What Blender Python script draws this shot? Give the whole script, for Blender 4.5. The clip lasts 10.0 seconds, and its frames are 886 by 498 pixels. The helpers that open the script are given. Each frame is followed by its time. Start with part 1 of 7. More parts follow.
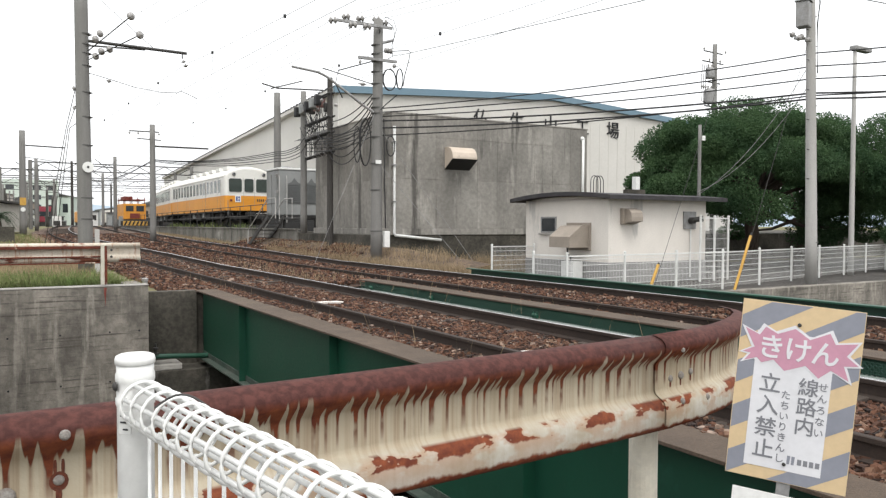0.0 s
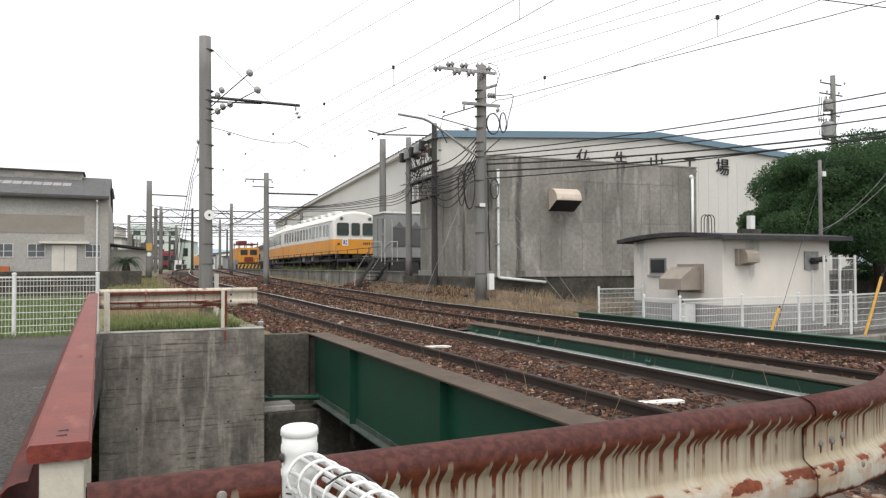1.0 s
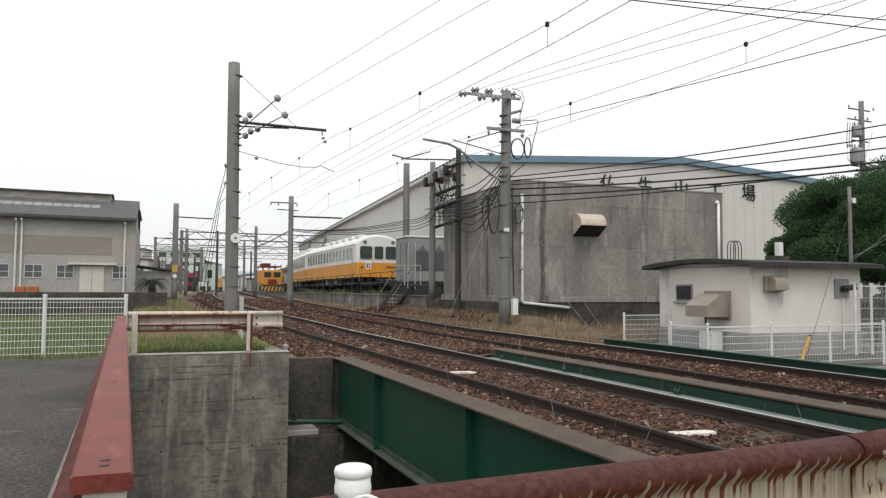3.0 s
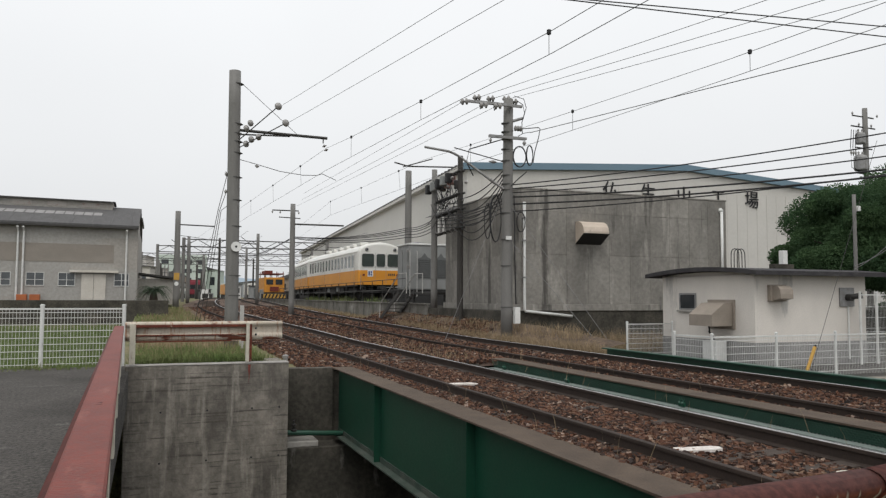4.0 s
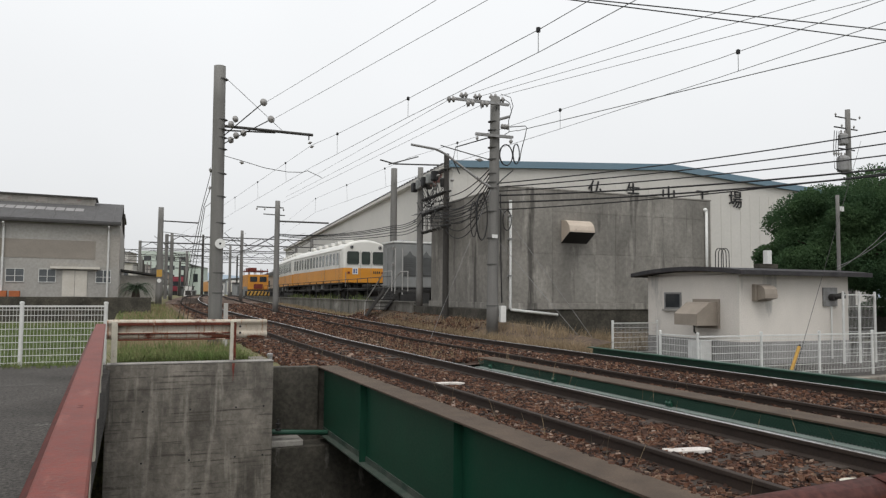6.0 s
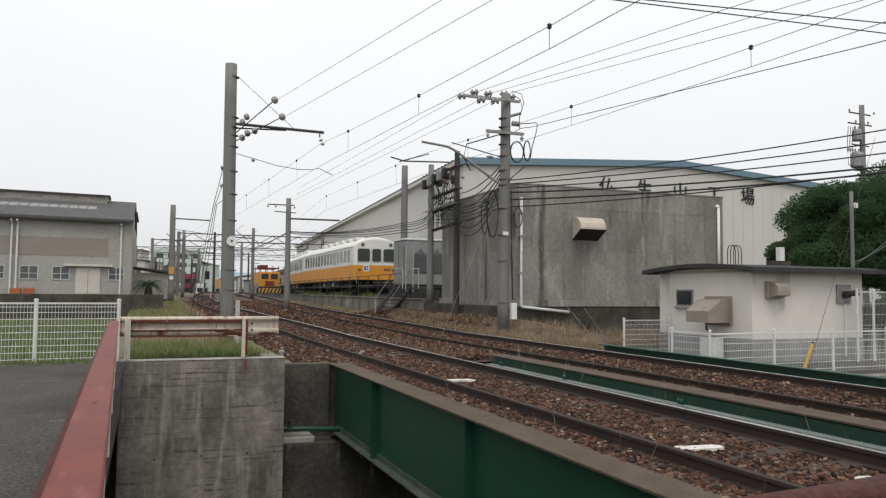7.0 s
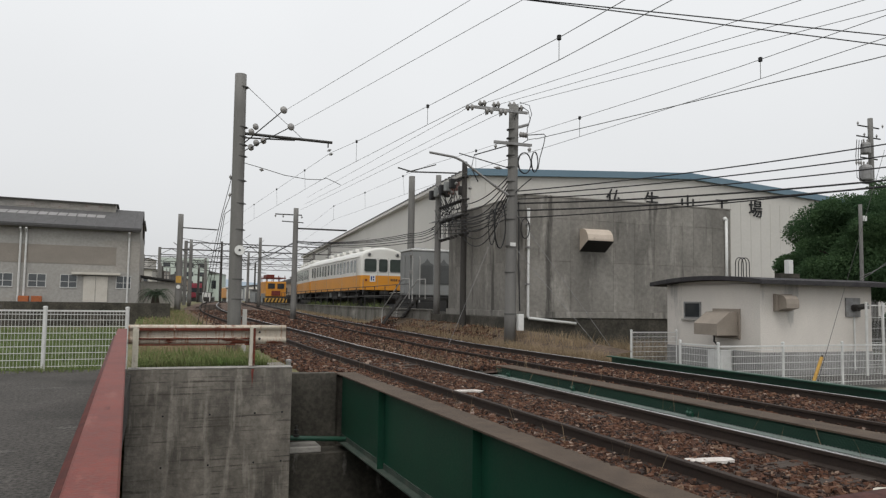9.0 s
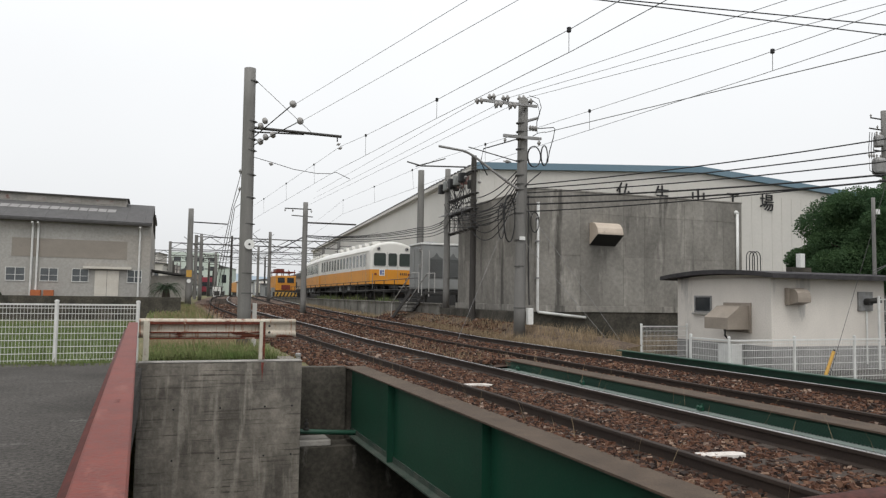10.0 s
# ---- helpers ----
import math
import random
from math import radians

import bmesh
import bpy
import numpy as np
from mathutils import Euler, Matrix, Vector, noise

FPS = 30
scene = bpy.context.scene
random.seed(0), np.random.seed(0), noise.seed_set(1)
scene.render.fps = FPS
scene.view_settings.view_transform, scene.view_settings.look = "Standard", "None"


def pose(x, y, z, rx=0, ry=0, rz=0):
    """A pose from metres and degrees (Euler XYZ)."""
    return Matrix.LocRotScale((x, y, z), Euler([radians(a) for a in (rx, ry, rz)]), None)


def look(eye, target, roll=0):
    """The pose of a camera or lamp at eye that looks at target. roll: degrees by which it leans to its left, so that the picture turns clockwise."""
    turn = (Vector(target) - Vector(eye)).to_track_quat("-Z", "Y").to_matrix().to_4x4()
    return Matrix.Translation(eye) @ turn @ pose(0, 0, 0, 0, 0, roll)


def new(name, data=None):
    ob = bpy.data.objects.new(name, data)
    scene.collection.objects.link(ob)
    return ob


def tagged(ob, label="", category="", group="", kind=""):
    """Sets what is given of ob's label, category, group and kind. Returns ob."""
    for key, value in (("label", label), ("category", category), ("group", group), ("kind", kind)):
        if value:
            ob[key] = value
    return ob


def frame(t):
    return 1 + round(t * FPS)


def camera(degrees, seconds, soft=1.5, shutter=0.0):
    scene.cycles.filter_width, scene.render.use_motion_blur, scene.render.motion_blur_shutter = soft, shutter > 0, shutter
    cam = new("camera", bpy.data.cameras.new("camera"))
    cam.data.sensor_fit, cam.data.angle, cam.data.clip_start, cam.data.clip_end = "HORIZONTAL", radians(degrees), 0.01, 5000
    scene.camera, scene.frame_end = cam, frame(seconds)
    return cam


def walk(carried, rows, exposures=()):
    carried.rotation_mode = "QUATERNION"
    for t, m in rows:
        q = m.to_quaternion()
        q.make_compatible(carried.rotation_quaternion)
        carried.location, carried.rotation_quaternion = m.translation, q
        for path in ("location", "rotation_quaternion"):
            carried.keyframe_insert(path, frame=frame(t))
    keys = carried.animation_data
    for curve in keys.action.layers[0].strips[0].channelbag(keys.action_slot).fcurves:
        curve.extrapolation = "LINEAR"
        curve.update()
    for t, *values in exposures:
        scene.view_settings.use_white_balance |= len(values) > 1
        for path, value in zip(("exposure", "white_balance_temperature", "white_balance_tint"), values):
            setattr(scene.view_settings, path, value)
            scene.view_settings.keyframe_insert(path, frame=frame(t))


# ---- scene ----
cam = camera(61.2, 10.0, soft=1.3)

PATH = [
    (0, (0.148, -0.271, 1.203), (1.179, 1.441, 1.14), 0.2),
    (0.5, (0.08, -0.198, 1.24), (0.973, 1.591, 1.244), -0.3),
    (1, (0.065, -0.215, 1.259), (0.856, 1.621, 1.305), -0.2),
    (1.5, (0.063, -0.236, 1.246), (0.821, 1.613, 1.338), -0.0),
    (2, (0.057, -0.254, 1.235), (0.791, 1.604, 1.334), -0.2),
    (2.5, (0.035, -0.234, 1.241), (0.779, 1.62, 1.338), 0.5),
    (3, (0.013, -0.182, 1.286), (0.749, 1.675, 1.395), 0.3),
    (3.2, (0.034, -0.164, 1.304), (0.762, 1.695, 1.422), 0.1),
    (4.5, (0.09, -0.014, 1.353), (0.829, 1.84, 1.483), 0.6),
    (5, (0.069, 0.004, 1.359), (0.832, 1.849, 1.485), 0.6),
    (6.5, (0.086, 0.033, 1.357), (0.853, 1.877, 1.477), 0.5),
    (7, (0.077, 0.031, 1.357), (0.818, 1.885, 1.471), 0.5),
    (7.5, (0.068, 0.039, 1.348), (0.804, 1.895, 1.465), 0.7),
    (8, (0.065, 0.056, 1.349), (0.8, 1.911, 1.48), 0.9),
    (8.5, (0.053, 0.054, 1.353), (0.779, 1.912, 1.487), 0.9),
    (9, (0.044, 0.042, 1.342), (0.769, 1.901, 1.485), 0.9),
    (9.5, (0.041, 0.045, 1.34), (0.755, 1.908, 1.478), 1.0),
    (10, (0.052, 0.062, 1.337), (0.754, 1.93, 1.464), 0.9),
]
walk(cam, [(t, look(eye, target, roll)) for t, eye, target, roll in PATH],
     [(0.0, 1.0), (0.5, 1.06), (1.0, 0.82), (1.5, 0.3), (2.0, 0.45), (2.5, 0.38), (3.0, 0.5), (3.2, 0.54), (4.5, 0.07), (5.0, 0.17), (5.2, 0.24), (6.5, 0.25), (7.0, 0.32), (7.5, 0.36), (8.0, 0.5), (8.5, 0.36), (9.0, 0.12), (9.5, 0.28), (10.0, 0.34)])

# ---------------------------------------------------------------- world and light
world = bpy.data.worlds.new("overcast_sky")
scene.world = world
world.use_nodes = True
wn, wl = world.node_tree.nodes, world.node_tree.links
wn.clear()
sky = wn.new("ShaderNodeTexSky")
sky.sky_type, sky.sun_disc = "NISHITA", False
sky.sun_elevation, sky.sun_rotation = radians(58), radians(200)
sky.air_density, sky.dust_density, sky.ozone_density = 1.0, 4.0, 1.0
pale = wn.new("ShaderNodeHueSaturation")
pale.inputs["Saturation"].default_value = 0.12
veil = wn.new("ShaderNodeMix")
veil.data_type = "RGBA"
veil.inputs["Factor"].default_value = 0.72
veil.inputs["B"].default_value = (8.6, 8.75, 8.9, 1)
cloud_at = wn.new("ShaderNodeTexCoord")
cloud = wn.new("ShaderNodeTexNoise")
cloud.inputs["Scale"].default_value, cloud.inputs["Detail"].default_value = 1.6, 4.0
cloud_range = wn.new("ShaderNodeMapRange")
cloud_range.inputs["To Min"].default_value, cloud_range.inputs["To Max"].default_value = 0.9, 1.08
cloudy = wn.new("ShaderNodeVectorMath")
cloudy.operation = "SCALE"
bg = wn.new("ShaderNodeBackground")
bg.inputs["Strength"].default_value = 0.1
wo = wn.new("ShaderNodeOutputWorld")
wl.new(sky.outputs["Color"], pale.inputs["Color"])
wl.new(pale.outputs["Color"], veil.inputs["A"])
wl.new(cloud_at.outputs["Generated"], cloud.inputs["Vector"])
wl.new(cloud.outputs["Fac"], cloud_range.inputs["Value"])
wl.new(veil.outputs["Result"], cloudy.inputs[0])
height = wn.new("ShaderNodeSeparateXYZ")
climb = wn.new("ShaderNodeMapRange")
climb.inputs["From Min"].default_value, climb.inputs["From Max"].default_value = 0.0, 0.45
climb.inputs["To Min"].default_value, climb.inputs["To Max"].default_value = 0.90, 1.16
both = wn.new("ShaderNodeMath")
both.operation = "MULTIPLY"
wl.new(cloud_at.outputs["Generated"], height.inputs[0])
wl.new(height.outputs["Z"], climb.inputs["Value"])
wl.new(climb.outputs["Result"], both.inputs[0])
wl.new(cloud_range.outputs["Result"], both.inputs[1])
wl.new(both.outputs[0], cloudy.inputs["Scale"])
wl.new(cloudy.outputs["Vector"], bg.inputs["Color"])
wl.new(bg.outputs["Background"], wo.inputs["Surface"])
sun_data = bpy.data.lights.new("sun", "SUN")
sun_data.energy, sun_data.angle, sun_data.color = 0.85, radians(30), (1.0, 0.97, 0.92)
sun = new("sun", sun_data)
sun.matrix_world = look((-8, -22, 40), (0, 0, 0))

# ---------------------------------------------------------------- helpers
PI = math.pi


def part(name, bm, material, parent=None, label="", smooth=False):
    """One mesh object from a bmesh, under a parent if given."""
    me = bpy.data.meshes.new(name)
    bmesh.ops.recalc_face_normals(bm, faces=bm.faces)
    bm.to_mesh(me)
    bm.free()
    me.materials.append(material)
    if smooth:
        for f in me.polygons:
            f.use_smooth = True
    ob = new(name, me)
    if parent:
        ob.parent = parent
    if label:
        ob["label"] = label
    return ob


def shared(name, me, parent, m):
    """One more object on a mesh that exists."""
    ob = new(name, me)
    ob.parent = parent
    ob.matrix_basis = m
    return ob


def empty(name, label, category, at=(0, 0, 0), group="", kind="", rz=0.0):
    ob = new(name)
    ob.empty_display_size = 0.2
    ob.matrix_basis = pose(*at, 0, 0, rz)
    return tagged(ob, label, category, group, kind)


def box(bm, x0, x1, y0, y1, z0, z1, bevel=0.0, m=None):
    r = bmesh.ops.create_cube(bm, size=1.0)
    vs = r["verts"]
    for v in vs:
        v.co = Vector(((x0 + x1) / 2 + v.co.x * (x1 - x0), (y0 + y1) / 2 + v.co.y * (y1 - y0), (z0 + z1) / 2 + v.co.z * (z1 - z0)))
    if bevel:
        es = {e for v in vs for e in v.link_edges}
        r = bmesh.ops.bevel(bm, geom=list(es), offset=bevel, segments=2, affect="EDGES", profile=0.6)
        vs = list({v for f in r["faces"] for v in f.verts} | {v for v in vs if v.is_valid})
    if m is not None:
        bmesh.ops.transform(bm, matrix=m, verts=[v for v in vs if v.is_valid])
    return vs


def tube(bm, pts, r, sides=8, r1=None, caps=True):
    """A round bar along points; r1: the radius at its end."""
    pts = [Vector(p) for p in pts]
    rings = []
    for i, p in enumerate(pts):
        d = (pts[min(i + 1, len(pts) - 1)] - pts[max(i - 1, 0)]).normalized()
        a = d.cross(Vector((0, 0, 1)))
        if a.length < 1e-3:
            a = Vector((1, 0, 0))
        a.normalize()
        b = d.cross(a)
        rr = r if r1 is None else r + (r1 - r) * i / (len(pts) - 1)
        rings.append([bm.verts.new(p + (a * math.cos(2 * PI * k / sides) + b * math.sin(2 * PI * k / sides)) * rr) for k in range(sides)])
    for q, s in zip(rings, rings[1:]):
        for k in range(sides):
            bm.faces.new((q[k], q[(k + 1) % sides], s[(k + 1) % sides], s[k]))
    if caps:
        bm.faces.new(rings[0][::-1])
        bm.faces.new(rings[-1])


def lathe(bm, profile, at=(0, 0, 0), sides=16, m=None):
    """A turned body from (radius, height) pairs about z."""
    rings = []
    for r, z in profile:
        rings.append([bm.verts.new((m or Matrix.Translation(at)) @ Vector((r * math.cos(2 * PI * k / sides), r * math.sin(2 * PI * k / sides), z))) for k in range(sides)])
    for q, s in zip(rings, rings[1:]):
        for k in range(sides):
            bm.faces.new((q[k], q[(k + 1) % sides], s[(k + 1) % sides], s[k]))
    bm.faces.new(rings[0][::-1])
    bm.faces.new(rings[-1])


def sweep(bm, section, rows, closed=True):
    """A section of (side, up) pairs swept along rows of (point, side direction)."""
    rings = [[bm.verts.new(Vector(p) + Vector(s) * a + Vector((0, 0, b))) for a, b in section] for p, s in rows]
    n = len(section)
    for q, s in zip(rings, rings[1:]):
        for k in range(n if closed else n - 1):
            bm.faces.new((q[k], q[(k + 1) % n], s[(k + 1) % n], s[k]))
    if closed:
        bm.faces.new(rings[0][::-1])
        bm.faces.new(rings[-1])


def prism(bm, outline, thick, m):
    """A plate from an outline in its own x-z plane, thick along y, put in place by m."""
    a = [bm.verts.new(m @ Vector((x, 0, z))) for x, z in outline]
    b = [bm.verts.new(m @ Vector((x, thick, z))) for x, z in outline]
    n = len(a)
    bm.faces.new(a)
    bm.faces.new(b[::-1])
    for k in range(n):
        bm.faces.new((a[k], b[k], b[(k + 1) % n], a[(k + 1) % n]))


def sag(a, b, drop, n=12):
    a, b = Vector(a), Vector(b)
    return [a.lerp(b, i / n) - Vector((0, 0, 4 * drop * (i / n) * (1 - i / n))) for i in range(n + 1)]


# ---------------------------------------------------------------- materials
def mat(name, colour, rough=0.7, metal=0.0, second=None, scale=3.0, amount=0.5, grain=0.15, grain_scale=40.0, bump=0.2, bump_scale=60.0,
        third=None, third_scale=1.0, third_at=0.6, stretch=(1, 1, 1), third_stretch=None, spec=0.4, vary=0.0, fourth=None, fourth_scale=1.0, fourth_at=0.6, fourth_stretch=(1, 1, 1)):
    """A surface with two colours in large patches, fine grain, and a third colour (stain, rust, dirt) with edges of its own."""
    m = bpy.data.materials.new(name)
    m.use_nodes = True
    n, l = m.node_tree.nodes, m.node_tree.links
    b = n["Principled BSDF"]
    b.inputs["Roughness"].default_value, b.inputs["Metallic"].default_value = rough, metal
    b.inputs["Specular IOR Level"].default_value = spec
    co = n.new("ShaderNodeNewGeometry").outputs["Position"]

    def noise_at(sc, detail, st):
        mp = n.new("ShaderNodeMapping")
        mp.inputs["Scale"].default_value = st
        l.new(co, mp.inputs["Vector"])
        t = n.new("ShaderNodeTexNoise")
        t.inputs["Scale"].default_value, t.inputs["Detail"].default_value, t.inputs["Roughness"].default_value = sc, detail, 0.62
        l.new(mp.outputs["Vector"], t.inputs["Vector"])
        return t.outputs["Fac"]

    def mix(fac, a, c, blend="MIX"):
        x = n.new("ShaderNodeMix")
        x.data_type, x.blend_type = "RGBA", blend
        for v, sock in ((fac, x.inputs["Factor"]), (a, x.inputs["A"]), (c, x.inputs["B"])):
            if isinstance(v, (float, int)):
                sock.default_value = v
            elif isinstance(v, tuple):
                sock.default_value = (*v, 1)
            else:
                l.new(v, sock)
        return x.outputs["Result"]

    def span(v, lo, hi, a=0.0, c=1.0):
        r = n.new("ShaderNodeMapRange")
        r.inputs["From Min"].default_value, r.inputs["From Max"].default_value = lo, hi
        r.inputs["To Min"].default_value, r.inputs["To Max"].default_value = a, c
        l.new(v, r.inputs["Value"])
        return r.outputs["Result"]

    second = second or tuple(v * 0.72 for v in colour)
    c = mix(span(noise_at(scale, 6, stretch), 0.5 - 0.17, 0.5 + 0.17, 0.0, min(1.0, amount * 1.35)), colour, second)
    if third:
        c = mix(span(noise_at(third_scale, 6, third_stretch or stretch), third_at, third_at + 0.08), c, third)
    if fourth:
        c = mix(span(noise_at(fourth_scale, 5, fourth_stretch), fourth_at, fourth_at + 0.12, 0.0, 0.8), c, fourth)
    fine = noise_at(grain_scale, 3, (1, 1, 1))
    c = mix(1.0, c, span(fine, 0.34, 0.66, 1 - grain, 1 + grain), "MULTIPLY")
    if vary:
        c = mix(1.0, c, span(n.new("ShaderNodeObjectInfo").outputs["Random"], 0, 1, 1 - vary, 1 + vary), "MULTIPLY")
    l.new(c, b.inputs["Base Color"])
    l.new(span(fine, 0.2, 0.8, max(0.02, rough - 0.08), min(1, rough + 0.08)), b.inputs["Roughness"])
    if bump:
        bp = n.new("ShaderNodeBump")
        bp.inputs["Strength"].default_value, bp.inputs["Distance"].default_value = bump, 0.02
        l.new(noise_at(bump_scale, 4, (1, 1, 1)), bp.inputs["Height"])
        l.new(bp.outputs["Normal"], b.inputs["Normal"])
    return m


M = {}
M["asphalt"] = mat("asphalt", (0.078, 0.071, 0.064), 0.92, second=(0.042, 0.038, 0.034), scale=0.7, amount=0.8, grain=0.7, grain_scale=26, bump=0.9, bump_scale=30, third=(0.108, 0.10, 0.093), third_scale=0.6, third_at=0.6, third_stretch=(1.0, 3.0, 1.0))
M["grass_ground"] = mat("grass_ground", (0.17, 0.14, 0.075), 0.95, second=(0.09, 0.10, 0.035), scale=0.5, amount=0.9, grain=0.4, grain_scale=14, bump=0.8, bump_scale=18)
M["field"] = mat("rice_field", (0.085, 0.115, 0.035), 0.9, second=(0.11, 0.13, 0.05), scale=0.3, grain=0.3, grain_scale=8, bump=0.6, bump_scale=9)
M["ballast"] = mat("ballast", (0.105, 0.062, 0.044), 0.95, second=(0.045, 0.026, 0.018), scale=3.5, amount=0.9, grain=0.7, grain_scale=13, bump=1.0, bump_scale=16, third=(0.19, 0.145, 0.108), third_scale=1.1, third_at=0.53, third_stretch=(2.0, 0.7, 1.0))
M["concrete"] = mat("weathered_concrete", (0.40, 0.38, 0.348), 0.9, second=(0.20, 0.19, 0.175), scale=0.9, amount=0.75, stretch=(1.0, 1.0, 0.35), grain=0.1, grain_scale=14, bump=0.25, bump_scale=40, third=(0.19, 0.18, 0.165), third_scale=1.3, third_at=0.62, third_stretch=(3.0, 3.0, 0.16))
M["building_concrete"] = mat("rain_streaked_concrete", (0.275, 0.26, 0.234), 0.9, second=(0.155, 0.146, 0.131), scale=0.6, amount=0.8, stretch=(1.0, 1.0, 0.6), grain=0.14, grain_scale=7, bump=0.3, bump_scale=30, third=(0.095, 0.089, 0.08), third_scale=1.05, third_at=0.565, third_stretch=(1.7, 1.7, 0.17), fourth=(0.345, 0.326, 0.293), fourth_scale=1.3, fourth_at=0.56, fourth_stretch=(1.6, 1.6, 0.3), vary=0.12)
M["wall_concrete"] = mat("board_marked_concrete", (0.275, 0.248, 0.212), 0.9, second=(0.10, 0.09, 0.077), scale=1.1, amount=0.9, stretch=(1.3, 1.3, 0.7), grain=0.2, grain_scale=11, bump=0.4, bump_scale=26, third=(0.085, 0.076, 0.064), third_scale=2.2, third_at=0.565, third_stretch=(0.4, 0.4, 11.0), fourth=(0.285, 0.262, 0.225), fourth_scale=1.8, fourth_at=0.53, fourth_stretch=(3.2, 3.2, 0.35))
M["dark_concrete"] = mat("mottled_concrete", (0.085, 0.076, 0.062), 0.95, second=(0.028, 0.027, 0.021), scale=1.2, third=(0.15, 0.14, 0.125), third_scale=1.6, third_at=0.63, third_stretch=(1.6, 1.6, 0.5), amount=0.9, grain=0.3, grain_scale=12, bump=0.5, bump_scale=14)
M["pole"] = mat("pole_concrete", (0.20, 0.195, 0.185), 0.85, second=(0.12, 0.117, 0.11), scale=1.2, stretch=(3, 3, 0.35), grain=0.12, grain_scale=50, bump=0.15)
M["pale_pole"] = mat("pale_pole_concrete", (0.42, 0.41, 0.39), 0.85, second=(0.3, 0.292, 0.28), scale=1.0, stretch=(3, 3, 0.35), grain=0.1, grain_scale=40, bump=0.1)
M["dark_pole"] = mat("dark_wood_pole", (0.06, 0.055, 0.05), 0.9, second=(0.03, 0.028, 0.026), scale=4, stretch=(4, 4, 0.4))
M["steel"] = mat("galvanised_steel", (0.30, 0.30, 0.30), 0.55, 0.3, second=(0.17, 0.16, 0.15), scale=6, bump=0.1)
M["dark_steel"] = mat("dark_steel", (0.06, 0.058, 0.055), 0.6, 0.3, second=(0.03, 0.028, 0.026), scale=5, bump=0.1)
M["wire"] = mat("black_cable", (0.018, 0.018, 0.019), 0.6, bump=0)
M["copper"] = mat("weathered_wire", (0.13, 0.135, 0.13), 0.6, 0.2, bump=0)
M["green"] = mat("green_paint", (0.008, 0.060, 0.034), 0.42, second=(0.008, 0.046, 0.028), scale=1.4, grain=0.06, bump=0.08, bump_scale=8, third=(0.015, 0.078, 0.05), third_scale=0.9, third_at=0.62, spec=0.5)
M["flange"] = mat("dusty_brown_steel", (0.096, 0.069, 0.049), 0.9, second=(0.06, 0.043, 0.031), scale=2.5, amount=0.7, grain=0.25, grain_scale=60, bump=0.3)
M["rail_side"] = mat("rail_rust", (0.036, 0.024, 0.018), 0.85, second=(0.022, 0.015, 0.012), scale=3, grain=0.25, grain_scale=50, bump=0.2)
M["rail_head"] = mat("rail_polished", (0.66, 0.66, 0.67), 0.22, 0.95, second=(0.42, 0.40, 0.38), scale=6, stretch=(8, 0.4, 1), grain=0.05, bump=0)
M["sleeper"] = mat("old_sleeper", (0.066, 0.05, 0.04), 0.95, second=(0.036, 0.028, 0.023), scale=5, stretch=(0.6, 5, 5), bump=0.4)
M["rust"] = mat("red_rust", (0.175, 0.037, 0.025), 0.58, spec=0.3, second=(0.125, 0.026, 0.019), scale=3.5, amount=0.7, grain=0.2, grain_scale=45, bump=0.2, third=(0.20, 0.062, 0.047), third_scale=4, third_at=0.6, third_stretch=(1.5, 0.5, 1))
M["white"] = mat("white_paint", (0.74, 0.74, 0.72), 0.4, second=(0.62, 0.62, 0.6), scale=6, grain=0.05, bump=0.06, spec=0.5)
M["fence_white"] = mat("fence_white", (0.66, 0.66, 0.64), 0.5, second=(0.5, 0.5, 0.48), scale=4, grain=0.05, bump=0.05)
M["plaster"] = mat("stained_plaster", (0.69, 0.645, 0.59), 0.9, second=(0.575, 0.54, 0.495), scale=0.6, amount=0.6, stretch=(1.0, 1.0, 0.6), grain=0.08, grain_scale=30, bump=0.15, third=(0.43, 0.412, 0.385), third_scale=0.9, third_at=0.6, third_stretch=(1.6, 1.6, 0.35))
M["roof_slab"] = mat("dark_roof_slab", (0.055, 0.052, 0.053), 0.9, second=(0.028, 0.026, 0.03), scale=3, amount=0.9, grain=0.25, grain_scale=20, third=(0.12, 0.115, 0.11), third_scale=5, third_at=0.62)
M["cladding"] = mat("white_cladding", (0.57, 0.55, 0.51), 0.6, second=(0.49, 0.475, 0.44), scale=0.3, grain=0.03, grain_scale=5, bump=0.0)
M["blue_trim"] = mat("blue_trim", (0.12, 0.20, 0.26), 0.5, second=(0.15, 0.22, 0.27), scale=0.4, bump=0)
M["shed_wall"] = mat("shed_wall", (0.36, 0.348, 0.322), 0.9, second=(0.28, 0.27, 0.25), scale=0.35, stretch=(1, 1, 0.4), grain=0.1, grain_scale=6, third=(0.33, 0.31, 0.28), third_scale=0.25, third_at=0.52, third_stretch=(0.5, 0.5, 2))
M["shed_roof"] = mat("grey_slate", (0.10, 0.098, 0.098), 0.9, second=(0.065, 0.062, 0.062), scale=0.8, stretch=(3, 1, 1), grain=0.15, grain_scale=8)
M["glass"] = mat("window_glass", (0.03, 0.035, 0.04), 0.08, bump=0, grain=0.02, spec=0.7)
M["train_white"] = mat("train_cream", (0.72, 0.71, 0.67), 0.4, second=(0.6, 0.59, 0.55), scale=0.6, grain=0.03, bump=0)
M["train_yellow"] = mat("train_orange", (0.68, 0.29, 0.03), 0.4, second=(0.56, 0.23, 0.03), scale=0.7, grain=0.04, bump=0)
M["under"] = mat("undercarriage", (0.035, 0.034, 0.033), 0.85, second=(0.02, 0.02, 0.02), scale=3)
